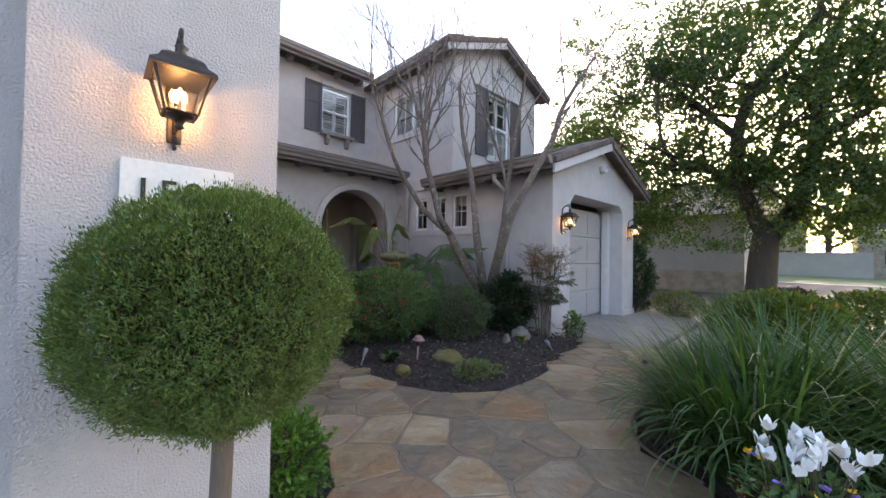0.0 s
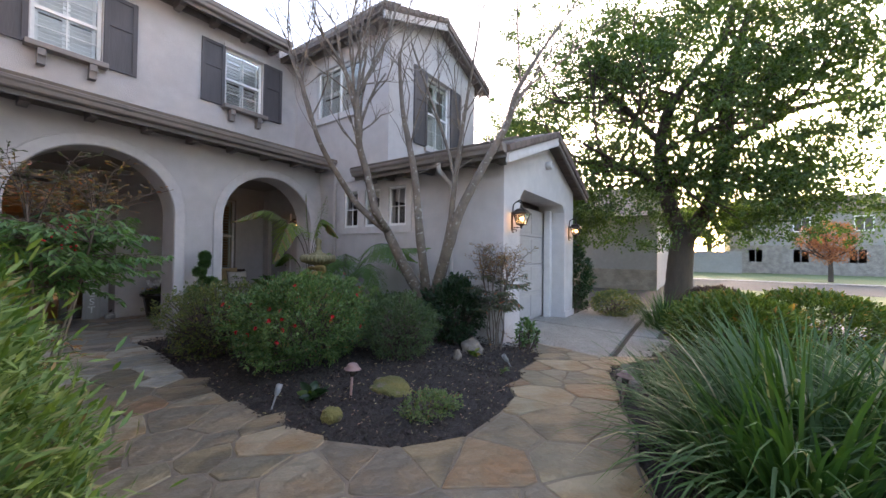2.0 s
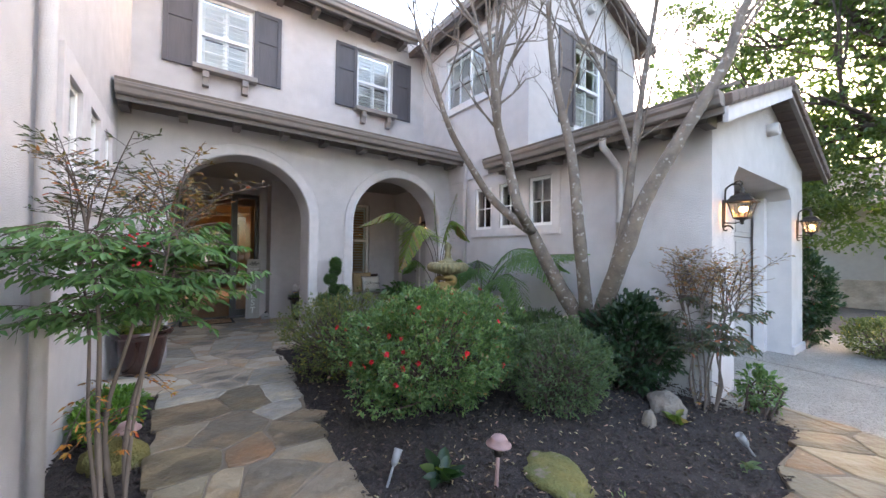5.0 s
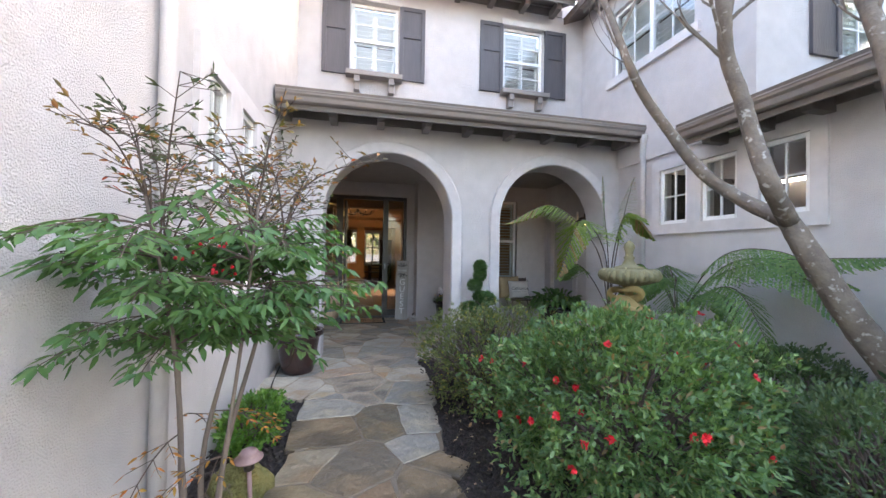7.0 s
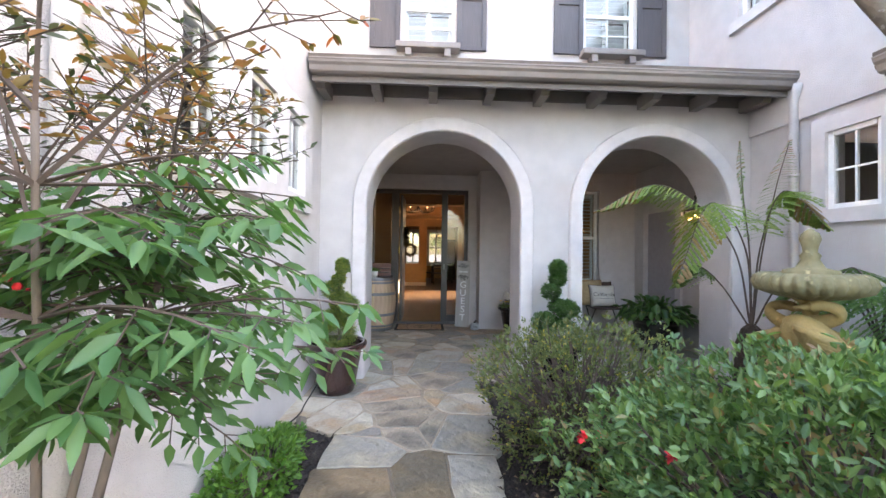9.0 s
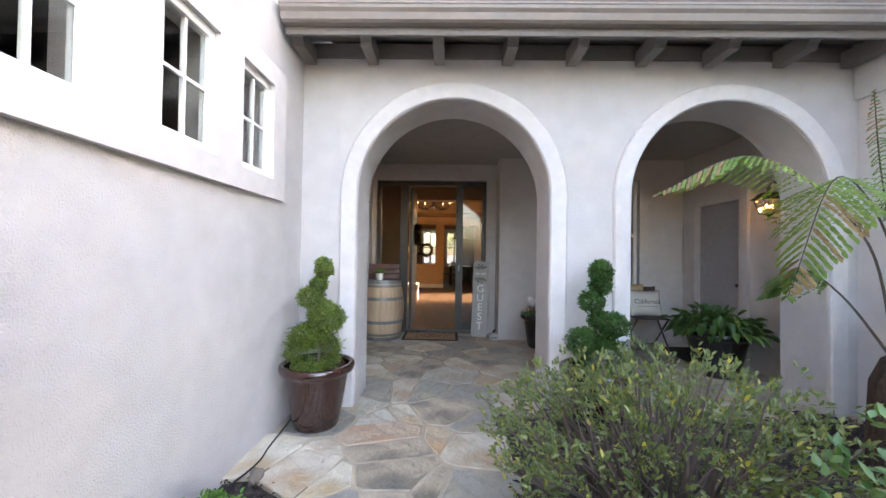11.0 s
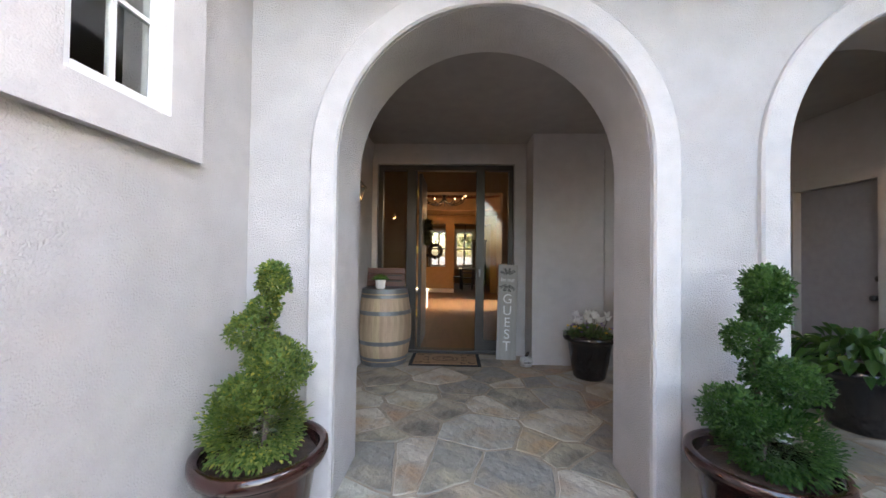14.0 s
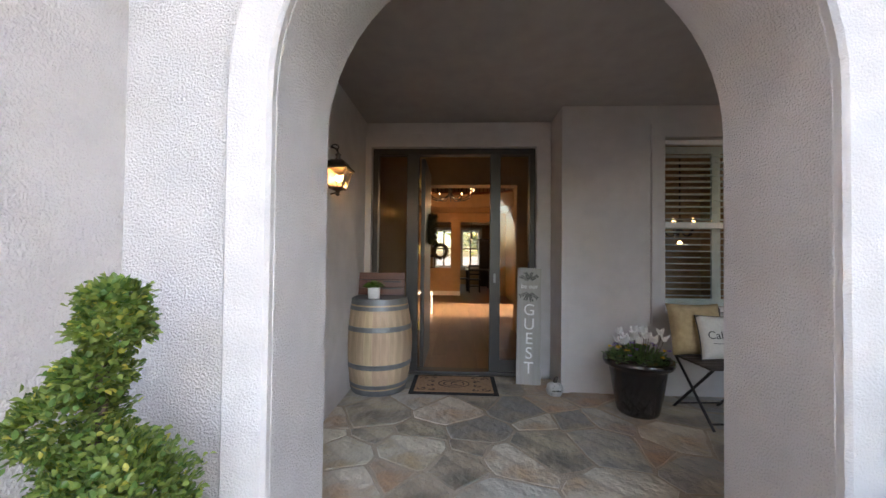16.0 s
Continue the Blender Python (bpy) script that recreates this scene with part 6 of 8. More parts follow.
def spiral_topiary(at, material, label, seed, tiers):
    e = tagged(empty("potted_topiary", pose(*at)), label, "topiary", group="potted topiaries")
    pot_parts(e, 0.262, 0.46, GLAZE)
    P, D = [], []
    for j, (x, y, z, rad, n) in enumerate(tiers):
        rad, n = (rad, n) if j == 0 else (rad * 1.14, n * 1.25)
        p, d = ball_points(int(n * 1.05), (rad, rad, rad * 0.80), seed + j, 0.68, 0.34, 4.5)
        P.append(p + np.array([x, y, z]))
        D.append(d)
    P, D = np.concatenate(P), np.concatenate(D)
    r = np.random.RandomState(seed)
    leaf_mesh("foliage", P, D + r.normal(size=P.shape) * 0.75 + np.array([0, 0, 0.25]), 0.0175, 0.0125, material, e, seed=seed)
    part("stem", tube(smooth_line([(0, 0, 0.40), (0.015, 0, 0.6), (-0.02, 0.01, 0.8), (0.01, 0, 1.0), (0, 0, 1.18)], 4), 0.012, 7), BARK, e, smooth=True)
    return e


spiral_topiary((1.085, 6.66, 0.0), BOX_YEL, "yellow-green spiral boxwood in a glazed brown pot", 131, ((-0.02, -0.02, 0.55, 0.188, 5200), (-0.09, 0.0, 0.65, 0.105, 1700), (0.07, -0.02, 0.79, 0.112, 2300), (0.02, 0.0, 0.85, 0.085, 1000), (-0.06, 0.0, 0.94, 0.082, 1400), (0.0, 0, 1.04, 0.055, 700), (0.035, 0, 1.14, 0.056, 900), (0.03, 0, 1.19, 0.05, 500)))
spiral_topiary((3.16, 6.68, 0.0), BOX_GRN, "dark green spiral boxwood in a glazed brown pot", 141, ((0.04, -0.02, 0.54, 0.185, 4800), (-0.09, 0.0, 0.64, 0.115, 1900), (0.11, -0.02, 0.77, 0.092, 1600), (0.02, -0.01, 0.80, 0.075, 900), (-0.045, 0.0, 0.94, 0.078, 1300), (0.02, 0, 1.06, 0.070, 1100), (0.02, 0, 1.15, 0.072, 1200), (0.02, 0, 1.19, 0.062, 700)))

# flowering pots
WHITEPETAL = mat("white_petal", (0.85, 0.84, 0.82), (0.80, 0.79, 0.78), rough=0.55, scale=10.0)
YELLOWPETAL = mat("yellow_petal", (0.85, 0.55, 0.02), (0.8, 0.45, 0.02), rough=0.55, scale=10.0)
VIOLETPETAL = mat("violet_petal", (0.22, 0.12, 0.45), (0.30, 0.2, 0.55), rough=0.55, scale=10.0)


def bloom(parent, c, size, material, seed, n=5, upright=False):
    r = np.random.RandomState(seed)
    a = np.linspace(0, 2 * math.pi, n + 1)[:-1] + r.rand()
    tilt = r.normal(size=3) * 0.3
    D = np.stack([np.cos(a), np.sin(a), np.full(n, 1.6 if upright else 0.35)], 1) + tilt
    leaf_mesh("flower", np.repeat(np.array([c]), n, 0), D, size, size * (0.62 if upright else 0.9), material, parent, seed=seed, fold=0.1, droop=-0.1)


def flower_pot(at, r, h, material, label, seed):
    e = tagged(empty("flower_pot", pose(*at)), label, "potted plant", group="flower pots")
    pot_parts(e, r, h, material)
    P, d = ball_points(520, (r * 0.9, r * 0.9, 0.10), seed, 0.3, 0.2)
    P[:, 2] = np.abs(P[:, 2]) + h * 0.93
    leaf_mesh("foliage", P, d + np.array([0, 0, 0.4]), 0.042, 0.024, AZALEA, e, seed=seed)
    g = random.Random(seed)
    for k in range(22):
        c = (g.gauss(0.0, r * 0.32), g.gauss(0.0, r * 0.32), h + g.uniform(0.09, 0.2))
        part("flower_stalk", tube([(c[0] * 0.6, c[1] * 0.6, h * 0.92), c], 0.002, 4), TWIG, e)
        bloom(e, c, 0.060, WHITEPETAL, seed + k, 5, True)
    for k in range(16):
        a, q = g.uniform(0, 6.28), r * g.uniform(0.45, 0.92)
        bloom(e, (q * math.cos(a), q * math.sin(a), h * 0.95 + g.uniform(0.07, 0.12)), 0.024, YELLOWPETAL if k % 2 else VIOLETPETAL, seed + 40 + k)
    return e


flower_pot((2.37, 0.05, -0.03), 0.245, 0.31, GLAZE, "glazed brown pot of white cyclamen and pansies", 151)
flower_pot((3.34, 9.06, 0.0), 0.265, 0.45, BLACKPOT, "black glazed pot of white cyclamen and pansies", 161)
pp = tagged(empty("leafy_pot", pose(5.02, 8.02, 0.0)), "large black pot of broad green leaves by the side door", "potted plant")
pot_parts(pp, 0.33, 0.48, BLACKPOT)
P, d = ball_points(260, (0.40, 0.40, 0.26), 171, 0.4, 0.2)
P[:, 2] = np.abs(P[:, 2]) + 0.46
leaf_mesh("foliage", P, d * 1.0 + np.array([0, 0, -0.1]), 0.12, 0.075, leaf_mat("broad_leaf", (0.03, 0.09, 0.025), (0.10, 0.19, 0.05), rough=0.3, dry=(0.28, 0.30, 0.06)), pp, seed=171, droop=0.3)

# ---- wine barrel ----
OAK = mat("barrel_oak", (0.50, 0.37, 0.24), (0.35, 0.25, 0.16), rough=0.65, scale=5.0, bump=0.3, bump_scale=30.0, stretch=(4, 4, 0.35), random_obj=0.14)
ZINC = mat("galvanised_hoop", (0.22, 0.23, 0.24), (0.15, 0.155, 0.165), rough=0.5, metal=0.7, scale=9.0)
br = tagged(empty("wine_barrel", pose(1.055, 9.47, 0.0)), "oak wine barrel with grey galvanised hoops", "barrel")
BH = 0.875
brad = lambda z: 0.262 + 0.058 * math.sin(math.pi * z / BH)
NST = 26
st = None
b = bmesh.new()
levels = [BH * k / 10 for k in range(11)]
half = math.pi / NST * 0.985
cols = []
for s in (-1, 1):
    cols.append(([b.verts.new((brad(z) * math.cos(s * half), brad(z) * math.sin(s * half), z)) for z in levels], [b.verts.new(((brad(z) - 0.025) * math.cos(s * half), (brad(z) - 0.025) * math.sin(s * half), z)) for z in levels]))
mid = [b.verts.new(((brad(z) + 0.001), 0, z)) for z in levels]
for k in range(10):
    b.faces.new((cols[0][0][k], mid[k], mid[k + 1], cols[0][0][k + 1]))
    b.faces.new((mid[k], cols[1][0][k], cols[1][0][k + 1], mid[k + 1]))
    b.faces.new((cols[0][1][k], cols[0][0][k], cols[0][0][k + 1], cols[0][1][k + 1]))
    b.faces.new((cols[1][0][k], cols[1][1][k], cols[1][1][k + 1], cols[1][0][k + 1]))
b.faces.new((cols[0][0][10], mid[10], cols[1][0][10], cols[1][1][10], cols[0][1][10]))
bmesh.ops.recalc_face_normals(b, faces=b.faces)
st = part("stave", b, OAK, br)
for k in range(1, NST):
    piece("stave", st.data, br, pose(0, 0, 0, 0, 0, 360 * k / NST))
part("head", lathe([(0.24, BH - 0.03), (0.24, BH - 0.012), (0.001, BH - 0.012)], 32), mat("barrel_head", (0.30, 0.13, 0.07), (0.22, 0.09, 0.05), rough=0.6, scale=4.0, stretch=(1, 6, 1)), br)
for z0, z1 in ((0.0, 0.05), (0.065, 0.10), (0.245, 0.29), (0.585, 0.63), (0.775, 0.81), (0.825, BH + 0.002)):
    part("hoop", lathe([(brad(z0) - 0.004, z0), (brad(z0) + 0.005, z0), (brad(z1) + 0.005, z1), (brad(z1) - 0.004, z1)], 48), ZINC, br, smooth=False)

# sign board and little pot on the barrel
REDWOOD = mat("redwood_board", (0.13, 0.05, 0.03), (0.07, 0.028, 0.018), rough=0.5, scale=5.0, stretch=(0.6, 6, 6))
sg = tagged(empty("wooden_box_sign", pose(1.03, 9.63, BH, -12, 0, 4)), "dark red plank sign leaning behind a small pot", "sign")
for k in range(3):
    part("plank", box(-0.24, -0.012, 0.004 + k * 0.078, 0.24, 0.012, 0.078 + k * 0.078, bevel=0.003), REDWOOD, sg)
for x0, x1, z in ((0.02, 0.20, 0.13), (0.0, 0.20, 0.06)):
    part("lettering", box(x0, -0.0145, z, x1, -0.0122, z + 0.018), IRON, sg, "unreadable dark lettering")
sp = tagged(empty("small_plant", pose(1.02, 9.36, BH)), "small bright green plant in a white pot", "potted plant")
part("pot", lathe([(0.052, 0), (0.055, 0.004), (0.060, 0.10), (0.058, 0.103), (0.052, 0.10), (0.050, 0.085), (0.001, 0.085)], 24), WHITEPETAL, sp, smooth=True)
P, d = ball_points(420, (0.085, 0.085, 0.05), 181, 0.4, 0.25)
P[:, 2] = np.abs(P[:, 2]) + 0.10
leaf_mesh("foliage", P, d + np.array([0, 0, 0.3]), 0.022, 0.012, BRIGHT, sp, seed=181)

# ---- welcome sign ----
GREYWOOD = mat("grey_washed_board", (0.38, 0.36, 0.33), (0.31, 0.29, 0.265), rough=0.75, scale=4.0, stretch=(8, 8, 0.5), bump=0.2, bump_scale=40.0)
WHITELET = mat("white_lettering", (0.82, 0.81, 0.79), rough=0.6, scale=10.0)
DARKLET = mat("dark_lettering", (0.06, 0.06, 0.055), rough=0.6, scale=10.0)
ws = tagged(empty("welcome_sign", pose(2.535, 9.62, 0.0, -8, 2.0, 0)), "tall grey board that reads be our guest", "sign")
part("board", box(-0.123, 0.0, 0.0, 0.123, 0.018, 1.18, bevel=0.003), GREYWOOD, ws)
for i, ch in enumerate("GUEST"):
    words(ch, 0.165, 0.002, WHITELET, pose(0, -0.003, 0.74 - i * 0.145, 90, 0, 0), ws, "letter")
words("be our", 0.065, 0.002, WHITELET, pose(0, -0.003, 0.985, 90, 0, 0), ws, "script")
for zc, up_ in ((1.045, 1), (0.925, -1)):
    P, D = [], []
    for ang in (-62, -25, 12, 50):
        ca_, sa_ = math.sin(radians(ang)), math.cos(radians(ang)) * up_
        for k in range(1, 7):
            for sd_ in (-1, 1):
                P.append((ca_ * 0.016 * k, -0.003, zc + sa_ * 0.013 * k))
                D.append((ca_ + sd_ * sa_ * 0.9, -0.02, sa_ - sd_ * ca_ * 0.9))
    leaf_mesh("painted_sprig", P, D, 0.028, 0.010, DARKLET, ws, seed=int(zc * 100), fold=0.0, up=np.tile([0, -1.0, 0], (len(P), 1)))
pk = tagged(empty("stone_ornament", pose(2.73, 9.36, 0.0)), "small pale speckled pumpkin-shaped ornament with writing", "ornament")
part("body", lathe([(0.02, 0), (0.06, 0.01), (0.078, 0.055), (0.068, 0.10), (0.03, 0.125), (0.002, 0.12)], 28, wobble=lambda a, z: 1 + 0.03 * math.cos(8 * a)), mat("speckled_stone", (0.50, 0.49, 0.47), (0.36, 0.35, 0.34), rough=0.8, scale=22.0, speck=(0.1, 0.1, 0.1), speck_scale=60.0), pk, smooth=True)
part("stalk", tube([(0, 0, 0.12), (0.01, 0, 0.15), (0.03, 0, 0.17)], [0.022, 0.018, 0.010], 8), IRON, pk)
part("lettering", box(-0.04, -0.081, 0.062, 0.04, -0.076, 0.072), DARKLET, pk, "unreadable dark lettering")

# ---- mats ----
COIR = mat("coir", (0.42, 0.25, 0.14), (0.32, 0.19, 0.10), rough=1.0, scale=40.0, bump=0.9, bump_scale=150.0)
RUBBER = mat("black_rubber", (0.018, 0.017, 0.017), (0.012, 0.011, 0.011), rough=0.9, scale=30.0, bump=0.6, bump_scale=90.0)
dm = tagged(empty("door_mat", pose(1.79, 9.545, 0.004)), "coir door mat with a black border and scrolls", "mat")
part("backing", box(-0.42, -0.26, 0, 0.42, 0.26, 0.010, bevel=0.003), RUBBER, dm)
part("field", box(-0.375, -0.215, 0.0102, 0.375, 0.215, 0.016), COIR, dm)
b = bmesh.new()
for rx, ry, w in ((0.15, 0.10, 0.012), (0.10, 0.065, 0.010)):
    ring = [Vector((rx * math.cos(2 * math.pi * k / 40), ry * math.sin(2 * math.pi * k / 40), 0.0165)) for k in range(41)]
    tube(ring, w * 0.5, 4, b, 0.25)
for sx in (-1, 1):
    for sy in (-1, 1):
        for c0, c1, s in ((0.30, 0.14, 0.05), (0.22, 0.05, 0.04), (0.20, 0.16, 0.035)):
            sp_ = [Vector((sx * (c0 + s * (1 - t) * math.cos(6 * t)), sy * (c1 + s * (1 - t) * math.sin(6 * t)), 0.0165)) for t in [i / 16 for i in range(17)]]
            tube(sp_, 0.006, 4, b, 0.3)
part("scrollwork", b, RUBBER, dm)
words("C", 0.10, 0.0012, RUBBER, pose(0, 0, 0.0168), dm, "letter")
m2 = tagged(empty("door_mat", pose(5.22, 8.75, 0.004)), "flat black rubber mat before the side door", "mat")
part("backing", box(-0.25, -0.40, 0, 0.25, 0.40, 0.012, bevel=0.003), RUBBER, m2)

# ---- folding chair with cushions ----
CHAIRM = mat("black_chair_metal", (0.022, 0.018, 0.016), (0.03, 0.022, 0.018), rough=0.5, scale=9.0, metal=0.3)
SLATW = mat("dark_slat_wood", (0.060, 0.040, 0.030), (0.040, 0.028, 0.022), rough=0.6, scale=8.0, stretch=(0.6, 6, 6))
TAN = mat("tan_weave", (0.50, 0.38, 0.21), (0.40, 0.29, 0.15), rough=0.95, scale=30.0, bump=1.0, bump_scale=120.0)
CREAM = mat("cream_canvas", (0.66, 0.62, 0.56), (0.60, 0.56, 0.50), rough=0.9, scale=8.0, bump=0.3, bump_scale=200.0)
ch = tagged(empty("folding_chair", pose(3.93, 8.98, 0.0, 0, 0, 4)), "black folding bistro chair with dark slats", "chair", group="porch seats")
for x in (-0.21, 0.21):
    part("leg", tube([(x, -0.24, 0.0), (x, 0.20, 0.46), (x, 0.26, 0.86)], 0.011, 8), CHAIRM, ch)
    part("leg", tube([(x * 0.92, 0.24, 0.0), (x * 0.92, -0.20, 0.44)], 0.011, 8), CHAIRM, ch)
part("stretcher", tube([(-0.21, -0.20, 0.04), (0.21, -0.20, 0.04)], 0.008, 8), CHAIRM, ch)
part("stretcher", tube([(-0.19, 0.20, 0.04), (0.19, 0.20, 0.04)], 0.008, 8), CHAIRM, ch)
for k in range(6):
    part("seat_slat", box(-0.22, -0.22 + k * 0.07, 0.445, 0.22, -0.165 + k * 0.07, 0.462, bevel=0.003), SLATW, ch)
for z in (0.62, 0.78):
    part("back_slat", box(-0.22, 0.215 + (z - 0.6) * 0.13, z, 0.22, 0.232 + (z - 0.6) * 0.13, z + 0.07, bevel=0.004), SLATW, ch)


def cushion(name, m, w, h, t, material, label, piping=None):
    e = tagged(empty(name, m), label, "cushion", group="porch cushions")
    b = bmesh.new()
    n = 14
    grid = {}
    for s in (-1, 1):
        for i in range(n + 1):
            for j in range(n + 1):
                u, v = 2 * i / n - 1, 2 * j / n - 1
                puff = (1 - u ** 4) * (1 - v ** 4)
                pinch = 1 - 0.06 * (1 - abs(u) ** 2) * abs(v) ** 3, 1 - 0.06 * (1 - abs(v) ** 2) * abs(u) ** 3
                grid[s, i, j] = b.verts.new((u * w / 2 * pinch[1], s * t / 2 * (puff ** 0.55) + 0.006 * noise.noise((u * 2, v * 2, s)), h / 2 + v * h / 2 * pinch[0]))
    for s in (-1, 1):
        for i in range(n):
            for j in range(n):
                b.faces.new((grid[s, i, j], grid[s, i + 1, j], grid[s, i + 1, j + 1], grid[s, i, j + 1]))
    bmesh.ops.remove_doubles(b, verts=b.verts, dist=0.003)
    bmesh.ops.recalc_face_normals(b, faces=b.faces)
    part("cover", b, material, e, smooth=True)
    if piping:
        pts = []
        for k in range(48):
            a = k / 48 * 4
            q, f = int(a), a - int(a)
            u, v = ((-1 + 2 * f, -1), (1, -1 + 2 * f), (1 - 2 * f, 1), (-1, 1 - 2 * f))[q]
            pts.append((u * w / 2 * (1 - 0.06 * (1 - v * v) * abs(u) ** 3), 0, h / 2 + v * h / 2 * (1 - 0.06 * (1 - u * u) * abs(v) ** 3)))
        part("piping", tube(pts + [pts[0]], 0.005, 6), piping, e)
    return e


cushion("cushion", pose(3.88, 9.11, 0.465, -14, 0, 2), 0.46, 0.44, 0.14, TAN, "tan woven cushion on the folding chair")
pl = cushion("cushion", pose(4.02, 8.97, 0.465, -16, 0, -3), 0.42, 0.36, 0.13, CREAM, "cream cushion with dark piping that reads California", DARKLET)
words("California", 0.088, 0.001, DARKLET, pose(0.0, -0.072, 0.19, 90, 0, 0), pl, "script")
part("underline", box(-0.14, -0.071, 0.125, 0.14, -0.069, 0.129), DARKLET, pl)

copy_thing(ch, pose(4.80, 9.04, 0.0, 0, 0, -6))
cu2 = [o_ for o_ in bpy.data.objects if o_.name.startswith("cushion") and o_.parent is None]
for o_ in cu2:
    copy_thing(o_, Matrix.Translation((0.76, 0.02, 0)) @ o_.matrix_basis)

# ---- front door ----
fd = structure(empty("door_front", pose(0, DOOR_Y + 0.04, 0)), "dark bronze door frame with side lights, the door standing open", "door")
part("head_frame", box(0.866, 0, 2.40, 2.649, 0.10, 2.468, bevel=0.004), DOORFRAME, fd)
for x0, x1 in ((0.866, 0.925), (1.245, 1.375), (2.165, 2.275), (2.590, 2.649)):
    part("post", box(x0, 0, 0.0, x1, 0.10, 2.40, bevel=0.004), DOORFRAME, fd)
part("threshold", box(0.866, -0.03, 0.0, 2.649, 0.12, 0.035, bevel=0.006), DOORFRAME, fd)
for x0, x1 in ((0.925, 1.245), (2.275, 2.590)):
    part("bottom_rail", box(x0, 0.01, 0.035, x1, 0.09, 0.16, bevel=0.004), DOORFRAME, fd)
    g = part("pane", box(x0, 0.045, 0.16, x1, 0.051, 2.40), GLASS, fd)
    g.visible_shadow = False
BRASS = mat("brass", (0.65, 0.45, 0.15), (0.5, 0.33, 0.1), rough=0.3, metal=1.0, scale=8.0)
leafd = part("door_leaf", box(1.395, 0.10, 0.03, 1.440, 0.92, 2.38, bevel=0.004), DOORFRAME, fd)
for z in (0.45, 1.30, 2.05):
    part("hinge", box(1.372, 0.085, z, 1.394, 0.105, z + 0.10), BRASS, leafd)
part("lock_plate", box(2.195, -0.010, 0.98, 2.235, -0.001, 1.12, bevel=0.004), DOORFRAME, fd)
part("lock_face", box(2.203, -0.014, 1.00, 2.227, -0.0105, 1.10, bevel=0.003), ZINC, fd)

# ---- side door ----
sd = structure(empty("door_side", pose(PORCH_X1 + 0.05, 8.75, 0)), "plain grey painted side door, closed", "door")
part("leaf", box(0, -0.39, 0.01, 0.045, 0.39, 2.0), mat("grey_door_paint", (0.33, 0.31, 0.32), (0.30, 0.28, 0.29), rough=0.5, scale=2.0), sd)
part("knob", lathe([(0.025, 0), (0.025, 0.005), (0.010, 0.01), (0.010, 0.03), (0.026, 0.045), (0.022, 0.062), (0.002, 0.065)], 16, m=pose(0, -0.32, 0.95, 0, -90, 0)), DOORFRAME, sd, smooth=True)
part("deadbolt", lathe([(0.025, 0), (0.024, 0.012), (0.002, 0.014)], 16, m=pose(0, -0.32, 1.12, 0, -90, 0)), DOORFRAME, sd, smooth=True)

# ---- conduit on the porch wall ----
cd = tagged(empty("outlet_conduit", pose(PORCH_X0, 9.05, 0)), "painted outlet box with a conduit on the wall", "outlet")
part("conduit", tube([(0.02, 0, 0), (0.02, 0, 0.36)], 0.012, 8), SMOOTH, cd)
part("outlet_box", box(0.001, -0.045, 0.36, 0.055, 0.045, 0.50, bevel=0.006), SMOOTH, cd)

# ---- the rooms behind the door ----
PLANK = mat("wood_floor", (0.17, 0.095, 0.052), (0.115, 0.065, 0.036), rough=0.45, scale=1.5, stretch=(6, 0.6, 1), random_obj=0.12)
BASEW = mat("white_baseboard", (0.75, 0.72, 0.66), rough=0.5, scale=3.0)
rm_floor = structure(empty("floor_hall"), "brown plank floor of the hall", "floor")
part("subfloor", box(-3.0, DOOR_Y + 0.2, -0.10, 6.5, 23.0, 0.008), PLANK, rm_floor)
plank_mesh = None
for i in range(16):
    x = 0.35 + i * 0.19
    for j in range(6):
        y = DOOR_Y + 0.2 + j * 2.1 + (i * 0.77 % 2.1) - 2.0
        y0, y1 = max(y, DOOR_Y + 0.2), y + 2.095
        if y1 - y0 < 0.3:
            continue
        if y0 == y and plank_mesh is None:
            ob = part("plank", box(0, 0, 0, 0.1875, 2.095, 0.006), PLANK, rm_floor)
            ob.matrix_basis, plank_mesh = pose(x, y0, 0.010), ob.data
        elif y0 == y:
            piece("plank", plank_mesh, rm_floor, pose(x, y0, 0.010))
        else:
            ob = part("plank", box(0, 0, 0, 0.1875, y1 - y0, 0.006), PLANK, rm_floor)
            ob.matrix_basis = pose(x, y0, 0.010)
structure(part("ceiling_hall", box(-3.0, DOOR_Y + 0.2, 3.0, 6.5, 12.3, 3.1), ROOM), "warm painted hall ceiling", "ceiling")
structure(part("ceiling_side_room", box(3.3, 12.3, 3.0, 6.5, 13.1, 3.1), ROOM), "warm painted side room ceiling", "ceiling")
# lid and upper wall out of view, added against sky leaking into the hall
structure(part("ceiling_rotunda", box(-3.0, 12.0, 5.2, 6.5, 23.0, 5.3), ROOM), "unseen warm ceiling added to close the stair hall", "ceiling")
structure(part("wall_hall_upper", slab_with_holes(-3.0, 6.5, 3.1, 5.2, [], along_x(12.0, -1), 0.1), ROOM), "unseen warm upper wall added to close the stair hall")
structure(part("wall_hall_header", slab_with_holes(-2.9, 3.3, 0, 3.0, [(1.02, 2.78, -0.1, 2.48)], along_x(12.0, 1), 0.3), ROOM), "warm painted archway between entry and hall")
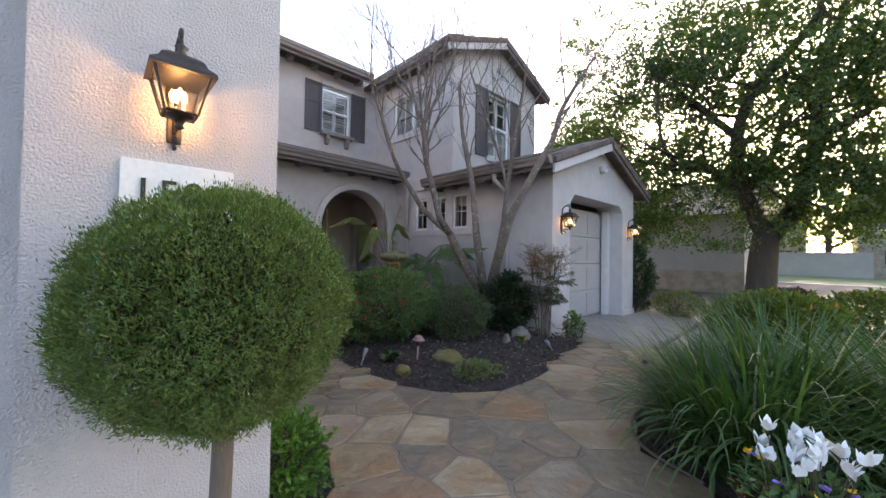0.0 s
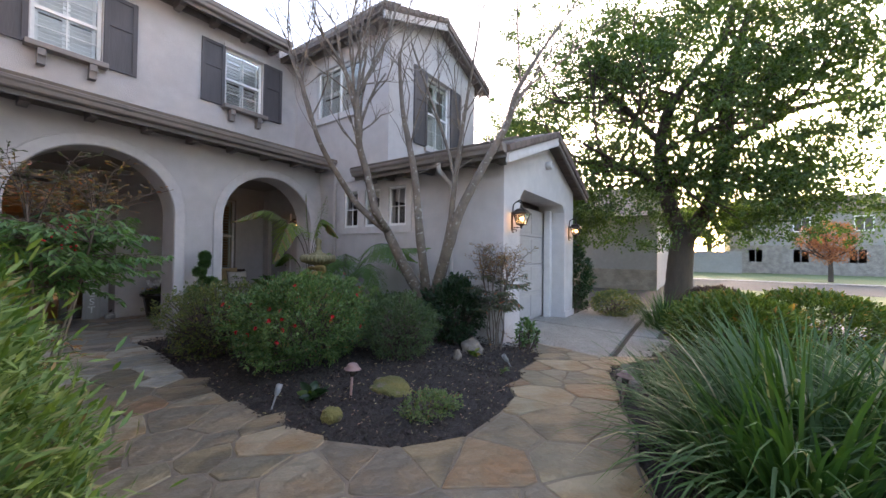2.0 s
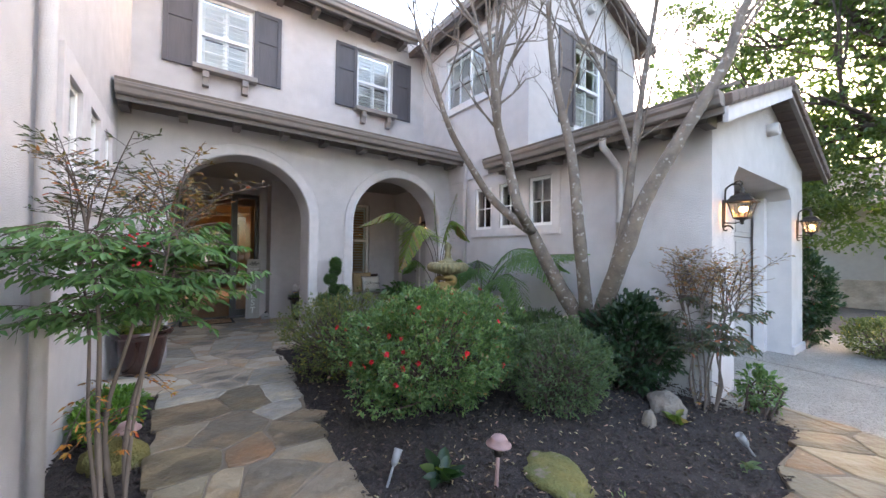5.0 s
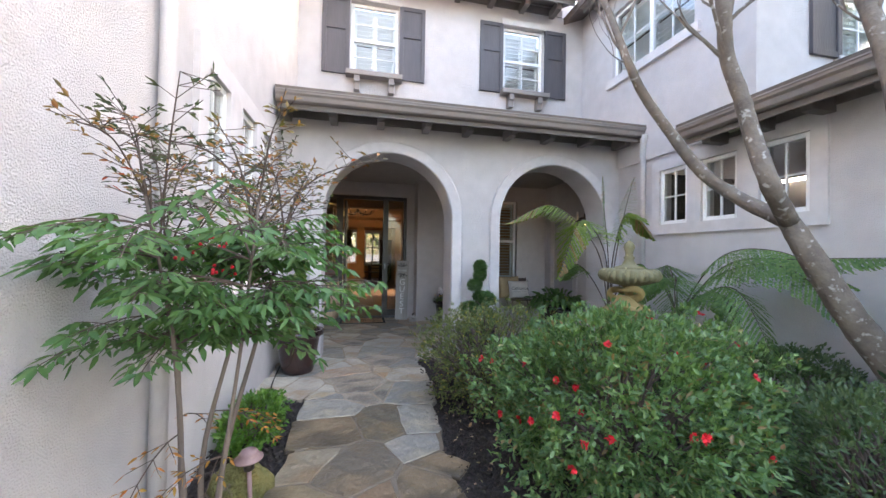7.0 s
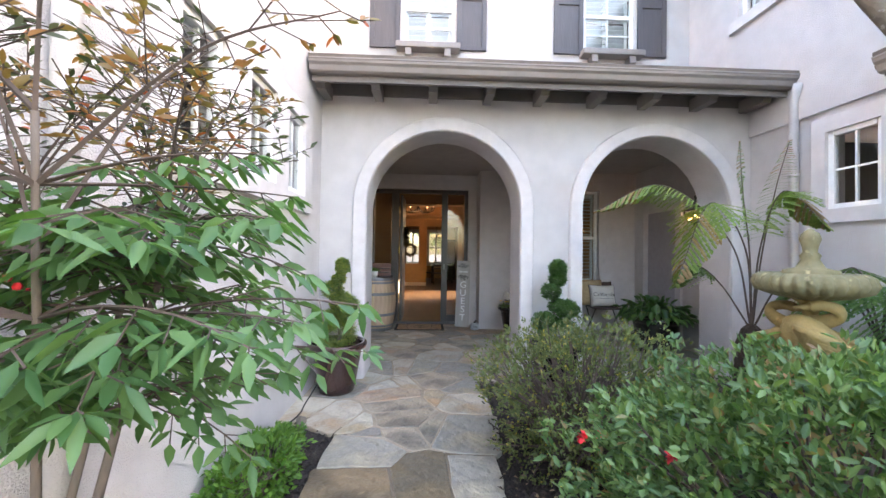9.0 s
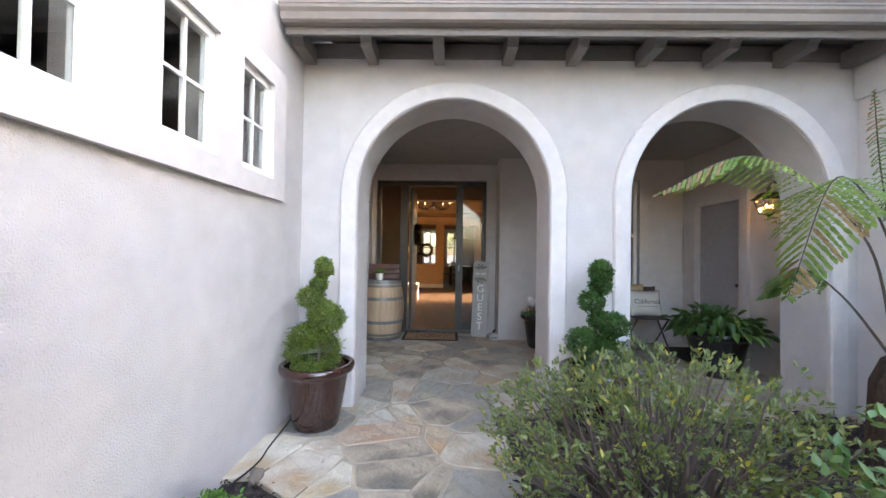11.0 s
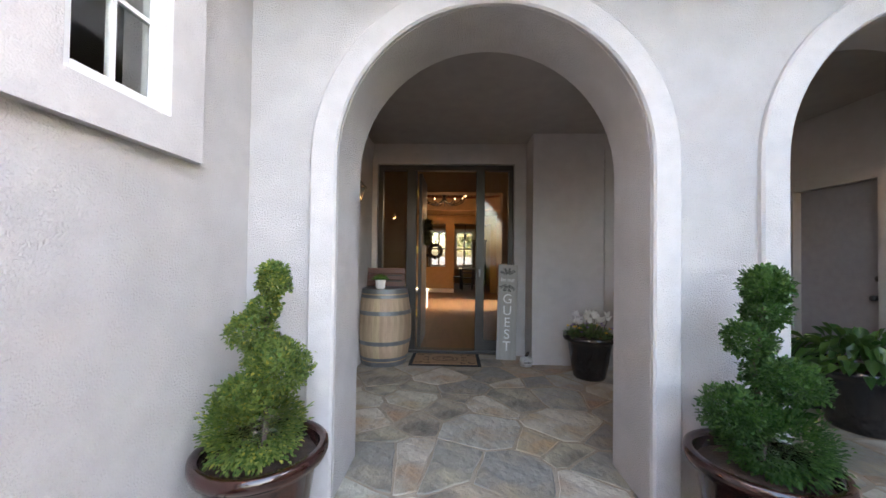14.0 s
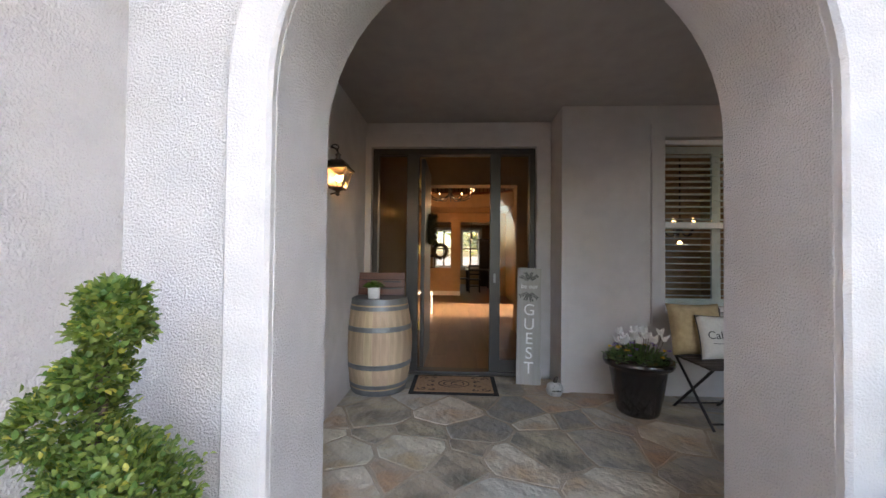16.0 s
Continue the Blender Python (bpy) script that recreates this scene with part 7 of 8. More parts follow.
# the landing: a floor with a curved edge, its fascia, balusters and rail
arc = [(1.9 + 2.3 * math.cos(radians(a)), 13.9 + 2.3 * math.sin(radians(a))) for a in range(150, 29, -6)]
arc = [(x, y) for x, y in arc if -2.9 < x < 3.3]
structure(part("ceiling_landing", prism([(-2.9, arc[0][1])] + arc + [(3.3, arc[-1][1]), (3.3, 22.0), (-2.9, 22.0)], 2.66, 3.02), ROOM), "curved edge of the upper landing over the hall", "ceiling")
BANISTER = mat("stained_banister", (0.26, 0.09, 0.035), (0.18, 0.06, 0.025), rough=0.4, scale=6.0)
rail_ = tagged(empty("landing_railing", pose(1.9, 13.9, 3.02)), "stained wooden railing round the curved landing", "railing")
part("shoe_rail", tube([(x - 1.9, y + 0.06 - 13.9, 0.04) for x, y in arc], 0.035, 6), BANISTER, rail_)
part("handrail", tube([(x - 1.9, y + 0.06 - 13.9, 0.95) for x, y in arc], 0.03, 6), BANISTER, rail_)
for (x, y), (x2, y2) in zip(arc, arc[1:]):
    for f in (0.0, 0.5):
        q = Vector((x + (x2 - x) * f - 1.9, y + (y2 - y) * f + 0.06 - 13.9, 0))
        part("baluster", tube([q + Vector((0, 0, 0.05)), q + Vector((0, 0, 0.93))], 0.014, 6), BANISTER, rail_)
structure(part("wall_hall_left", slab_with_holes(DOOR_Y + 0.2, 22.9, 0, 5.2, [], along_y(-2.9, -1), 0.1), ROOM), "warm painted hall wall")
structure(part("wall_hall_right", slab_with_holes(DOOR_Y + 0.2, 22.9, 0, 5.2, [(13.6, 15.6, 0, 2.4)], along_y(3.3, 1), 0.12), ROOM), "warm painted hall wall with a wide opening")
structure(part("wall_hall_stub", slab_with_holes(12.4, 12.55, 0, 2.6, [], lambda u, v, w: (1.06 - w, u, v), 1.5), ROOM), "short warm painted wall at the hall's edge")
structure(part("wall_hall_front", slab_with_holes(-3.0, PORCH_X0, 0, 3.0, [], along_x(DOOR_Y + 0.2, 1), 0.1), ROOM), "warm painted inner front wall")
structure(part("wall_hall_head", slab_with_holes(PORCH_X0, 3.3, 2.47, 3.0, [], along_x(DOOR_Y + 0.19, 1), 0.05), ROOM), "warm painted wall over the door")
structure(part("wall_hall_mid", slab_with_holes(-2.9, 3.3, 0, 2.66, [(0.72, 1.55, 0.88, 2.36), (1.86, 3.1, 0, 2.36)], along_x(17.5, 1), 0.2), ROOM), "warm painted partition with a niche and an opening")
structure(part("baseboard", box(-2.9, 17.47, 0.01, 1.86, 17.498, 0.15, bevel=0.004), BASEW), "white baseboard of the partition", "baseboard")
structure(part("wall_hall_back", slab_with_holes(-2.9, 6.5, 0, 5.2, [(0.72, 1.52, 0.72, 2.45), (1.90, 2.74, 0.72, 2.45)], along_x(22.0, 1), 0.15), ROOM), "warm painted back wall with two windows")
for a, b_ in ((0.72, 1.52), (1.90, 2.74)):
    window("window_back", pose(a, 22.0, 0.72, 0, 0, 0), b_ - a, 1.73, 1, 1, louvre=(WHITE, -8, 0, 1), label="bright back window with white louvres")
    surround("trim_back_window", pose(a - 0.08, 22.0, 0.64, 0, 0, 0), b_ - a + 0.16, 1.89, [(0.08, b_ - a + 0.08, 0.08, 1.81)], 0.03, "white casing of a back window", BASEW)
structure(part("wall_side_room", slab_with_holes(3.42, 6.5, 0, 3.0, [], along_x(13.0, 1), 0.1), ROOM), "warm painted wall of the side room")
structure(part("wall_side_room_end", slab_with_holes(PIER_Y + 0.2, 13.0, 0, 3.0, [], along_y(6.4, 1), 0.1), ROOM), "warm painted end wall of the side room")

# chandeliers
def chandelier(at, r, arms, label, watts, rod):
    e = tagged(empty("chandelier", pose(*at)), label, "chandelier", group="chandeliers")
    part("rod", tube([(0, 0, rod), (0, 0, 0.0)], 0.008, 8), IRON, e)
    part("hub", lathe([(0.01, 0.12), (0.05, 0.08), (0.03, 0.02), (0.055, -0.04), (0.012, -0.10)], 14), IRON, e, smooth=True)
    for k in range(arms):
        a = 2 * math.pi * k / arms
        c, s = math.cos(a), math.sin(a)
        arm = part("arm", tube(smooth_line([(0, 0, 0), (c * r * 0.35, s * r * 0.35, -0.14), (c * r * 0.8, s * r * 0.8, -0.12), (c * r, s * r, 0.02)], 5), 0.009, 6), IRON, e, smooth=True)
        part("bulb", lathe([(0.004, 0.03), (0.014, 0.05), (0.010, 0.08), (0.001, 0.095)], 8, m=Matrix.Translation((c * r, s * r, 0))), glow_bulb, arm)
    lp = new("chandelier_light", bpy.data.lights.new("chandelier_light", "POINT"))
    lp.data.energy, lp.data.color, lp.data.shadow_soft_size = watts, (1.0, 0.58, 0.25), 0.03
    lp.matrix_basis = pose(at[0], at[1], at[2] - 0.25)
    return e


glow_bulb = glow_mat("chandelier_glow", (1.0, 0.6, 0.25), 0.3)
chandelier((1.62, 13.6, 2.62), 0.50, 12, "black iron chandelier with curved arms in the hall", 0.30, 2.58)
chandelier((2.30, 20.0, 2.05), 0.22, 6, "small lit chandelier in the dining room", 0.055, 0.61)
chandelier((4.95, 11.2, 1.75), 0.20, 5, "small lit lamp in the side room", 0.02, 1.25)

# furniture glimpsed inside
DARKWOOD = mat("dark_furniture_wood", (0.035, 0.020, 0.014), (0.025, 0.015, 0.011), rough=0.4, scale=6.0)
dt = tagged(empty("dining_table", pose(2.55, 19.6, 0.012)), "dark wooden dining table", "table")
part("tabletop", box(-0.5, -0.8, 0.72, 0.5, 0.8, 0.76, bevel=0.01), DARKWOOD, dt)
for sx in (-1, 1):
    for sy in (-1, 1):
        part("leg", tube([(sx * 0.42, sy * 0.7, 0), (sx * 0.42, sy * 0.7, 0.72)], 0.04, 8), DARKWOOD, dt)


def side_chair(m, material, label, group):
    e = tagged(empty("side_chair", m), label, "chair", group=group)
    part("seat", box(-0.21, -0.21, 0.43, 0.21, 0.21, 0.47, bevel=0.012), material, e)
    for sx in (-1, 1):
        part("leg", tube([(sx * 0.18, -0.18, 0), (sx * 0.18, -0.18, 0.43)], 0.018, 7), material, e)
        part("leg", tube([(sx * 0.18, 0.18, 0), (sx * 0.18, 0.19, 0.5), (sx * 0.18, 0.24, 0.98)], 0.018, 7), material, e)
    for z in (0.62, 0.76, 0.90):
        part("back_rail", box(-0.17, 0.195 + (z - 0.5) * 0.1, z, 0.17, 0.215 + (z - 0.5) * 0.1, z + 0.05, bevel=0.006), material, e)
    part("stretcher", tube([(-0.18, -0.18, 0.2), (0.18, -0.18, 0.2)], 0.011, 6), material, e)
    return e


c0 = side_chair(pose(1.95, 19.0, 0.012, 0, 0, 80), DARKWOOD, "dark wooden dining chair by the table", "dining chairs")
copy_thing(c0, pose(2.35, 18.5, 0.012, 0, 0, 180))
side_chair(pose(0.98, 13.9, 0.012, 0, 0, 120), BASEW, "white painted chair at the hall's edge", "hall chairs")
hutch = tagged(empty("hutch", pose(2.95, 21.2, 0.012)), "tall dark wooden cabinet by the back window", "cabinet")
part("body", box(-0.3, -0.22, 0, 0.3, 0.22, 1.9, bevel=0.02), DARKWOOD, hutch)
part("cornice", box(-0.34, -0.26, 1.9, 0.34, 0.26, 1.98, bevel=0.02), DARKWOOD, hutch)


def wreath(m, r, t, material, label, seed):
    e = tagged(empty("wreath", m), label, "wreath")
    g = np.random.RandomState(seed)
    n = 700
    a = g.uniform(0, 6.28, n)
    P = np.stack([r * np.cos(a), g.normal(0, t * 0.3, n), r * np.sin(a)], 1)
    D = np.stack([np.cos(a + g.normal(0.6, 0.5, n)), g.normal(0, 0.6, n) - 0.4, np.sin(a + g.normal(0.6, 0.5, n))], 1)
    leaf_mesh("twists", P, D, t, t * 0.35, material, e, seed=seed)
    part("ring", tube([(r * math.cos(k / 20 * 6.2832), 0, r * math.sin(k / 20 * 6.2832)) for k in range(21)], t * 0.2, 6), TWIG, e)
    return e


wreath(pose(1.22, 17.40, 1.42), 0.17, 0.11, leaf_mat("brown_dried_leaf", (0.05, 0.03, 0.018), (0.12, 0.07, 0.03)), "brown dried wreath hanging in the niche", 191)
wreath(pose(1.46, 10.50, 1.62, 0, 0, 90), 0.13, 0.08, leaf_mat("dried_leaf", (0.06, 0.05, 0.02), (0.14, 0.10, 0.04)), "dried flower wreath on the open door", 192)
lant = tagged(empty("table_lantern", pose(0.95, 17.58, 0.885)), "small dark lantern on the niche shelf", "lantern")
for sx in (-1, 1):
    for sy in (-1, 1):
        part("post", box(sx * 0.08 - 0.01, sy * 0.08 - 0.01, 0, sx * 0.08 + 0.01, sy * 0.08 + 0.01, 0.34), DARKWOOD, lant)
part("top", lathe([(0.13, 0.34), (0.12, 0.36), (0.03, 0.44), (0.002, 0.45)], 4), DARKWOOD, lant)
part("bottom", box(-0.10, -0.10, 0, 0.10, 0.10, 0.03), DARKWOOD, lant)

# ---- fountain ----
MOSSY = mat("mossy_cast_stone", (0.19, 0.165, 0.085), (0.12, 0.11, 0.052), rough=0.75, scale=7.0, bump=0.6, bump_scale=45.0, speck=(0.34, 0.29, 0.15), speck_scale=14.0)
MOSSY2 = mat("ochre_cast_stone", (0.30, 0.21, 0.075), (0.20, 0.15, 0.055), rough=0.7, scale=7.0, bump=0.7, bump_scale=40.0)
ft = tagged(empty("fountain", pose(4.02, 5.13, 0.03) @ Matrix.Diagonal((0.76, 0.76, 1, 1))), "mossy cast stone fountain with a fluted bowl", "fountain")
flute = lambda a, z: 0.95 + 0.075 * abs(math.sin(14 * a))
part("pedestal", lathe([(0.30, 0), (0.30, 0.06), (0.24, 0.09), (0.28, 0.40), (0.26, 0.62), (0.20, 0.74), (0.08, 0.80), (0.045, 0.86), (0.04, 0.95), (0.06, 1.02), (0.14, 1.06)], 28), MOSSY2, ft, smooth=True)
part("bowl", lathe([(0.10, 1.04), (0.20, 1.055), (0.30, 1.085), (0.325, 1.125), (0.31, 1.165), (0.27, 1.185), (0.24, 1.18), (0.10, 1.16), (0.001, 1.16)], 168, wobble=flute), MOSSY, ft, smooth=True)
part("knob", lathe([(0.16, 1.16), (0.15, 1.20), (0.08, 1.215), (0.05, 1.26), (0.06, 1.28), (0.04, 1.30), (0.045, 1.33), (0.06, 1.37), (0.05, 1.40), (0.015, 1.425), (0.001, 1.43)], 24), MOSSY, ft, smooth=True)


def swan(m):
    """A stone swan: a full body, fanned wing feathers and a curled neck with its bill."""
    at_ = lambda u, v, z: m @ Vector((u, v, z))
    lobe = smooth_line([at_(-0.11, 0, 0.90), at_(-0.05, 0.01, 0.89), at_(0.03, 0.01, 0.85), at_(0.12, 0, 0.80), at_(0.20, 0, 0.77)], 6)
    n = len(lobe)
    part("swan_body", tube(lobe, [0.012 + 0.105 * math.sin(math.pi * min(1, 0.10 + 0.86 * k / (n - 1))) ** 0.7 for k in range(n)], 16), MOSSY2, ft, smooth=True)
    neck = smooth_line([at_(-0.09, 0, 0.88), at_(-0.03, 0.05, 0.93), at_(0.06, 0.05, 0.955), at_(0.135, 0.03, 0.995), at_(0.135, 0.0, 1.035), at_(0.08, -0.02, 1.05), at_(0.03, -0.03, 1.04)], 6)
    n = len(neck)
    part("swan_neck", tube(neck, [0.052 - 0.024 * min(1, 1.4 * k / n) for k in range(n)], 12), MOSSY2, ft, smooth=True)
    part("swan_bill", tube([at_(0.05, -0.025, 1.045), at_(0.0, -0.035, 1.035), at_(-0.05, -0.04, 1.03)], [0.026, 0.016, 0.006], 8), MOSSY2, ft, smooth=True)
    for s_ in (-1, 1):
        for k in range(7):
            z0_, dz = 0.925 - 0.012 * k, 0.045 * k / 6
            q = [at_(-0.03 + 0.008 * k, s_ * 0.085, z0_), at_(0.09, s_ * (0.125 - 0.004 * k), z0_ - 0.035 - dz * 0.6), at_(0.245 - 0.014 * k, s_ * 0.085, z0_ - 0.085 - dz)]
            part("wing_feather", tube(smooth_line(q, 5), [0.022, 0.024, 0.026, 0.027, 0.027, 0.026, 0.025, 0.023, 0.02, 0.014, 0.006][:11], 8), MOSSY2, ft, smooth=True)


swan(Matrix.Translation((-0.09, -0.05, -0.03)) @ pose(0, 0, 0, 0, 0, -60) @ Matrix.Diagonal((1.15, 1.15, 1, 1)))
swan(Matrix.Translation((0.02, 0.10, -0.06)) @ pose(0, 0, 0, 0, 0, 112) @ Matrix.Diagonal((1.15, 1.15, 1, 1)))

# ---- path lights, spots, rocks ----
PINKM = mat("weathered_pink_metal", (0.30, 0.19, 0.18), (0.22, 0.14, 0.13), rough=0.6, scale=18.0)


def path_light(at, lean, label):
    e = tagged(empty("path_light", pose(*at, lean[0], lean[1], 0)), label, "path light", group="path lights")
    part("stake", tube([(0, 0, -0.08), (0, 0, 0.235)], 0.011, 10), PINKM, e, smooth=True)
    part("cap", lathe([(0.022, 0.225), (0.026, 0.235), (0.070, 0.245), (0.070, 0.252), (0.045, 0.270), (0.048, 0.276), (0.036, 0.292), (0.012, 0.300), (0.001, 0.301)], 24), PINKM, e, smooth=True)
    part("lens", lathe([(0.024, 0.19), (0.030, 0.235), (0.020, 0.236)], 16), IRON, e, smooth=True)
    return e


path_light((2.86, 3.07, 0.02), (0, 4), "weathered pink mushroom path light in the mulch")
path_light((1.20, 4.50, -0.02), (0, -3), "weathered pink mushroom path light by the rock")
path_light((4.15, 1.22, -0.01), (8, 6), "weathered path light beside the walk")
GREYM = mat("grey_spot_metal", (0.20, 0.20, 0.20), (0.14, 0.14, 0.14), rough=0.5, scale=12.0)
for at, ry in (((2.44, 3.50, 0.03), 35), ((4.55, 2.40, 0.02), -30)):
    e = tagged(empty("garden_spot", pose(*at, -20, ry, 0)), "small grey garden spotlight on a stake", "spotlight", group="garden spots")
    part("stake", tube([(0, 0, -0.06), (0, 0, 0.06)], 0.008, 7), GREYM, e)
    part("head", lathe([(0.012, 0.05), (0.022, 0.07), (0.026, 0.14), (0.022, 0.142), (0.018, 0.13)], 14), GREYM, e, smooth=True)
ROCK = mat("brown_rock", (0.20, 0.165, 0.13), (0.13, 0.11, 0.09), rough=0.9, scale=6.0, bump=0.9, bump_scale=25.0, bump_dist=0.03)
MOSSROCK = mat("mossy_rock", (0.17, 0.14, 0.04), (0.10, 0.115, 0.035), rough=0.95, scale=6.0, bump=1.0, bump_scale=60.0, bump_dist=0.03, speck=(0.20, 0.15, 0.12), speck_scale=10.0)


def rock(at, dims, material, label, seed):
    b = bmesh.new()
    bmesh.ops.create_icosphere(b, subdivisions=4, radius=1)
    for v in b.verts:
        k = 1 + 0.28 * noise.noise(v.co * 1.3 + Vector((seed, 0, 0))) + 0.12 * noise.noise(v.co * 3.5 + Vector((0, seed, 0)))
        v.co = Vector((v.co.x * dims[0] * k, v.co.y * dims[1] * k, v.co.z * dims[2] * k))
    ob = part("garden_rock", b, material, smooth=True)
    ob.matrix_basis = pose(*at, 0, 0, seed * 40)
    return tagged(ob, label, "rock", group="garden rocks")


rock((4.74, 3.00, 0.05), (0.19, 0.13, 0.13), ROCK, "brown rounded rock at the tree's foot", 1)
rock((3.22, 2.93, 0.03), (0.25, 0.17, 0.085), MOSSROCK, "flat rock overgrown with ochre moss", 2)
rock((2.55, 2.92, 0.03), (0.085, 0.07, 0.065), MOSSROCK, "small mossy stone in the mulch", 3)
rock((1.12, 4.62, 0.02), (0.15, 0.13, 0.14), MOSSROCK, "grey rock with bright moss by the path light", 4)
rock((4.33, 2.95, 0.05), (0.06, 0.05, 0.10), ROCK, "small upright stone in the mulch", 5)
rock((4.55, 1.20, 0.03), (0.13, 0.10, 0.10), ROCK, "brown rock beside the walk", 6)
rock((0.98, 6.02, 0.0), (0.05, 0.04, 0.045), ROCK, "small pale stone by the wall", 7)
rock((5.03, 1.30, 0.03), (0.10, 0.08, 0.08), ROCK, "grey rock beside the walk", 8)


def rosette(at, n, L, W, material, label, seed):
    e = tagged(empty("rosette_plant", pose(*at)), label, "plant", group="low leafy plants")
    r = np.random.RandomState(seed)
    a = r.uniform(0, 6.28, n)
    D = np.stack([np.cos(a), np.sin(a), r.uniform(0.3, 1.1, n)], 1)
    leaf_mesh("leaves", r.normal(size=(n, 3)) * 0.012, D, L, W, material, e, seed=seed, fold=0.15, droop=0.25)
    return e


rosette((2.66, 3.30, 0.03), 16, 0.20, 0.075, DARKLEAF, "dark rosette of broad leaves in the mulch", 201)
rosette((4.55, 2.85, 0.04), 14, 0.13, 0.05, YELLOWISH, "yellowish low leafy plant by the rock", 202)
rosette((4.28, 2.35, 0.03), 12, 0.06, 0.035, DULL, "small grey-green leafy plant in the mulch", 203)
rosette((2.66, 3.36, 0.03), 6, 0.13, 0.05, YELLOWISH, "few yellow leaves beside a dark rosette", 204)

# hose along the right bed and a cable at the pot
hs = tagged(part("drip_hose", tube(smooth_line([(2.70, 0.45, 0.0), (2.86, 0.80, 0.005), (3.2, 0.98, 0.0), (3.6, 1.04, 0.01), (4.05, 1.18, 0.0), (4.12, 1.22, 0.10)], 6), 0.010, 8), mat("hose_rubber", (0.10, 0.075, 0.06), rough=0.6, scale=10.0), smooth=True), "thin brown drip hose along the bed's edge", "hose")
cb = tagged(part("cable", tube(smooth_line([(0.83, 5.7, 0.01), (0.92, 6.1, 0.008), (0.90, 6.35, 0.008), (0.86, 6.9, 0.01)], 6), 0.006, 6), RUBBER, smooth=True), "thin dark cable lying along the wall", "cable")

# ---- beyond the garden ----
ASPHALT = mat("asphalt", (0.055, 0.054, 0.052), (0.045, 0.044, 0.043), rough=0.9, scale=2.0, bump=0.5, bump_scale=60.0)
FARWALL = mat("far_stucco", (0.30, 0.275, 0.25), (0.26, 0.24, 0.22), rough=0.9, scale=1.0)
PALEWALL = mat("neighbour_stucco", (0.30, 0.29, 0.28), (0.26, 0.25, 0.24), rough=0.9, scale=1.0)
STONEW = mat("stone_veneer", (0.30, 0.26, 0.22), (0.18, 0.155, 0.13), rough=0.9, scale=3.0, bump=1.0, bump_scale=7.0, bump_dist=0.05)
structure(part("road", prism([(20, -80), (27, -80), (27, 60), (20, 60)], -0.055, -0.05), ASPHALT), "grey asphalt street", "road")
structure(part("pavement", prism([(27.2, -80), (28.6, -80), (28.6, 60), (27.2, 60)], -0.05, -0.02), AGG), "pale concrete pavement across the street", "pavement")
structure(part("lawn", prism([(28.6, -80), (43, -80), (43, 60), (28.6, 60)], -0.05, -0.03), LAWN), "mown green lawn across the street", "lawn")
structure(part("lawn", prism([(11.2, -40), (19.8, -40), (19.8, 0.6), (11.2, 0.6)], -0.05, -0.04), LAWN), "mown green lawn by the street", "lawn")


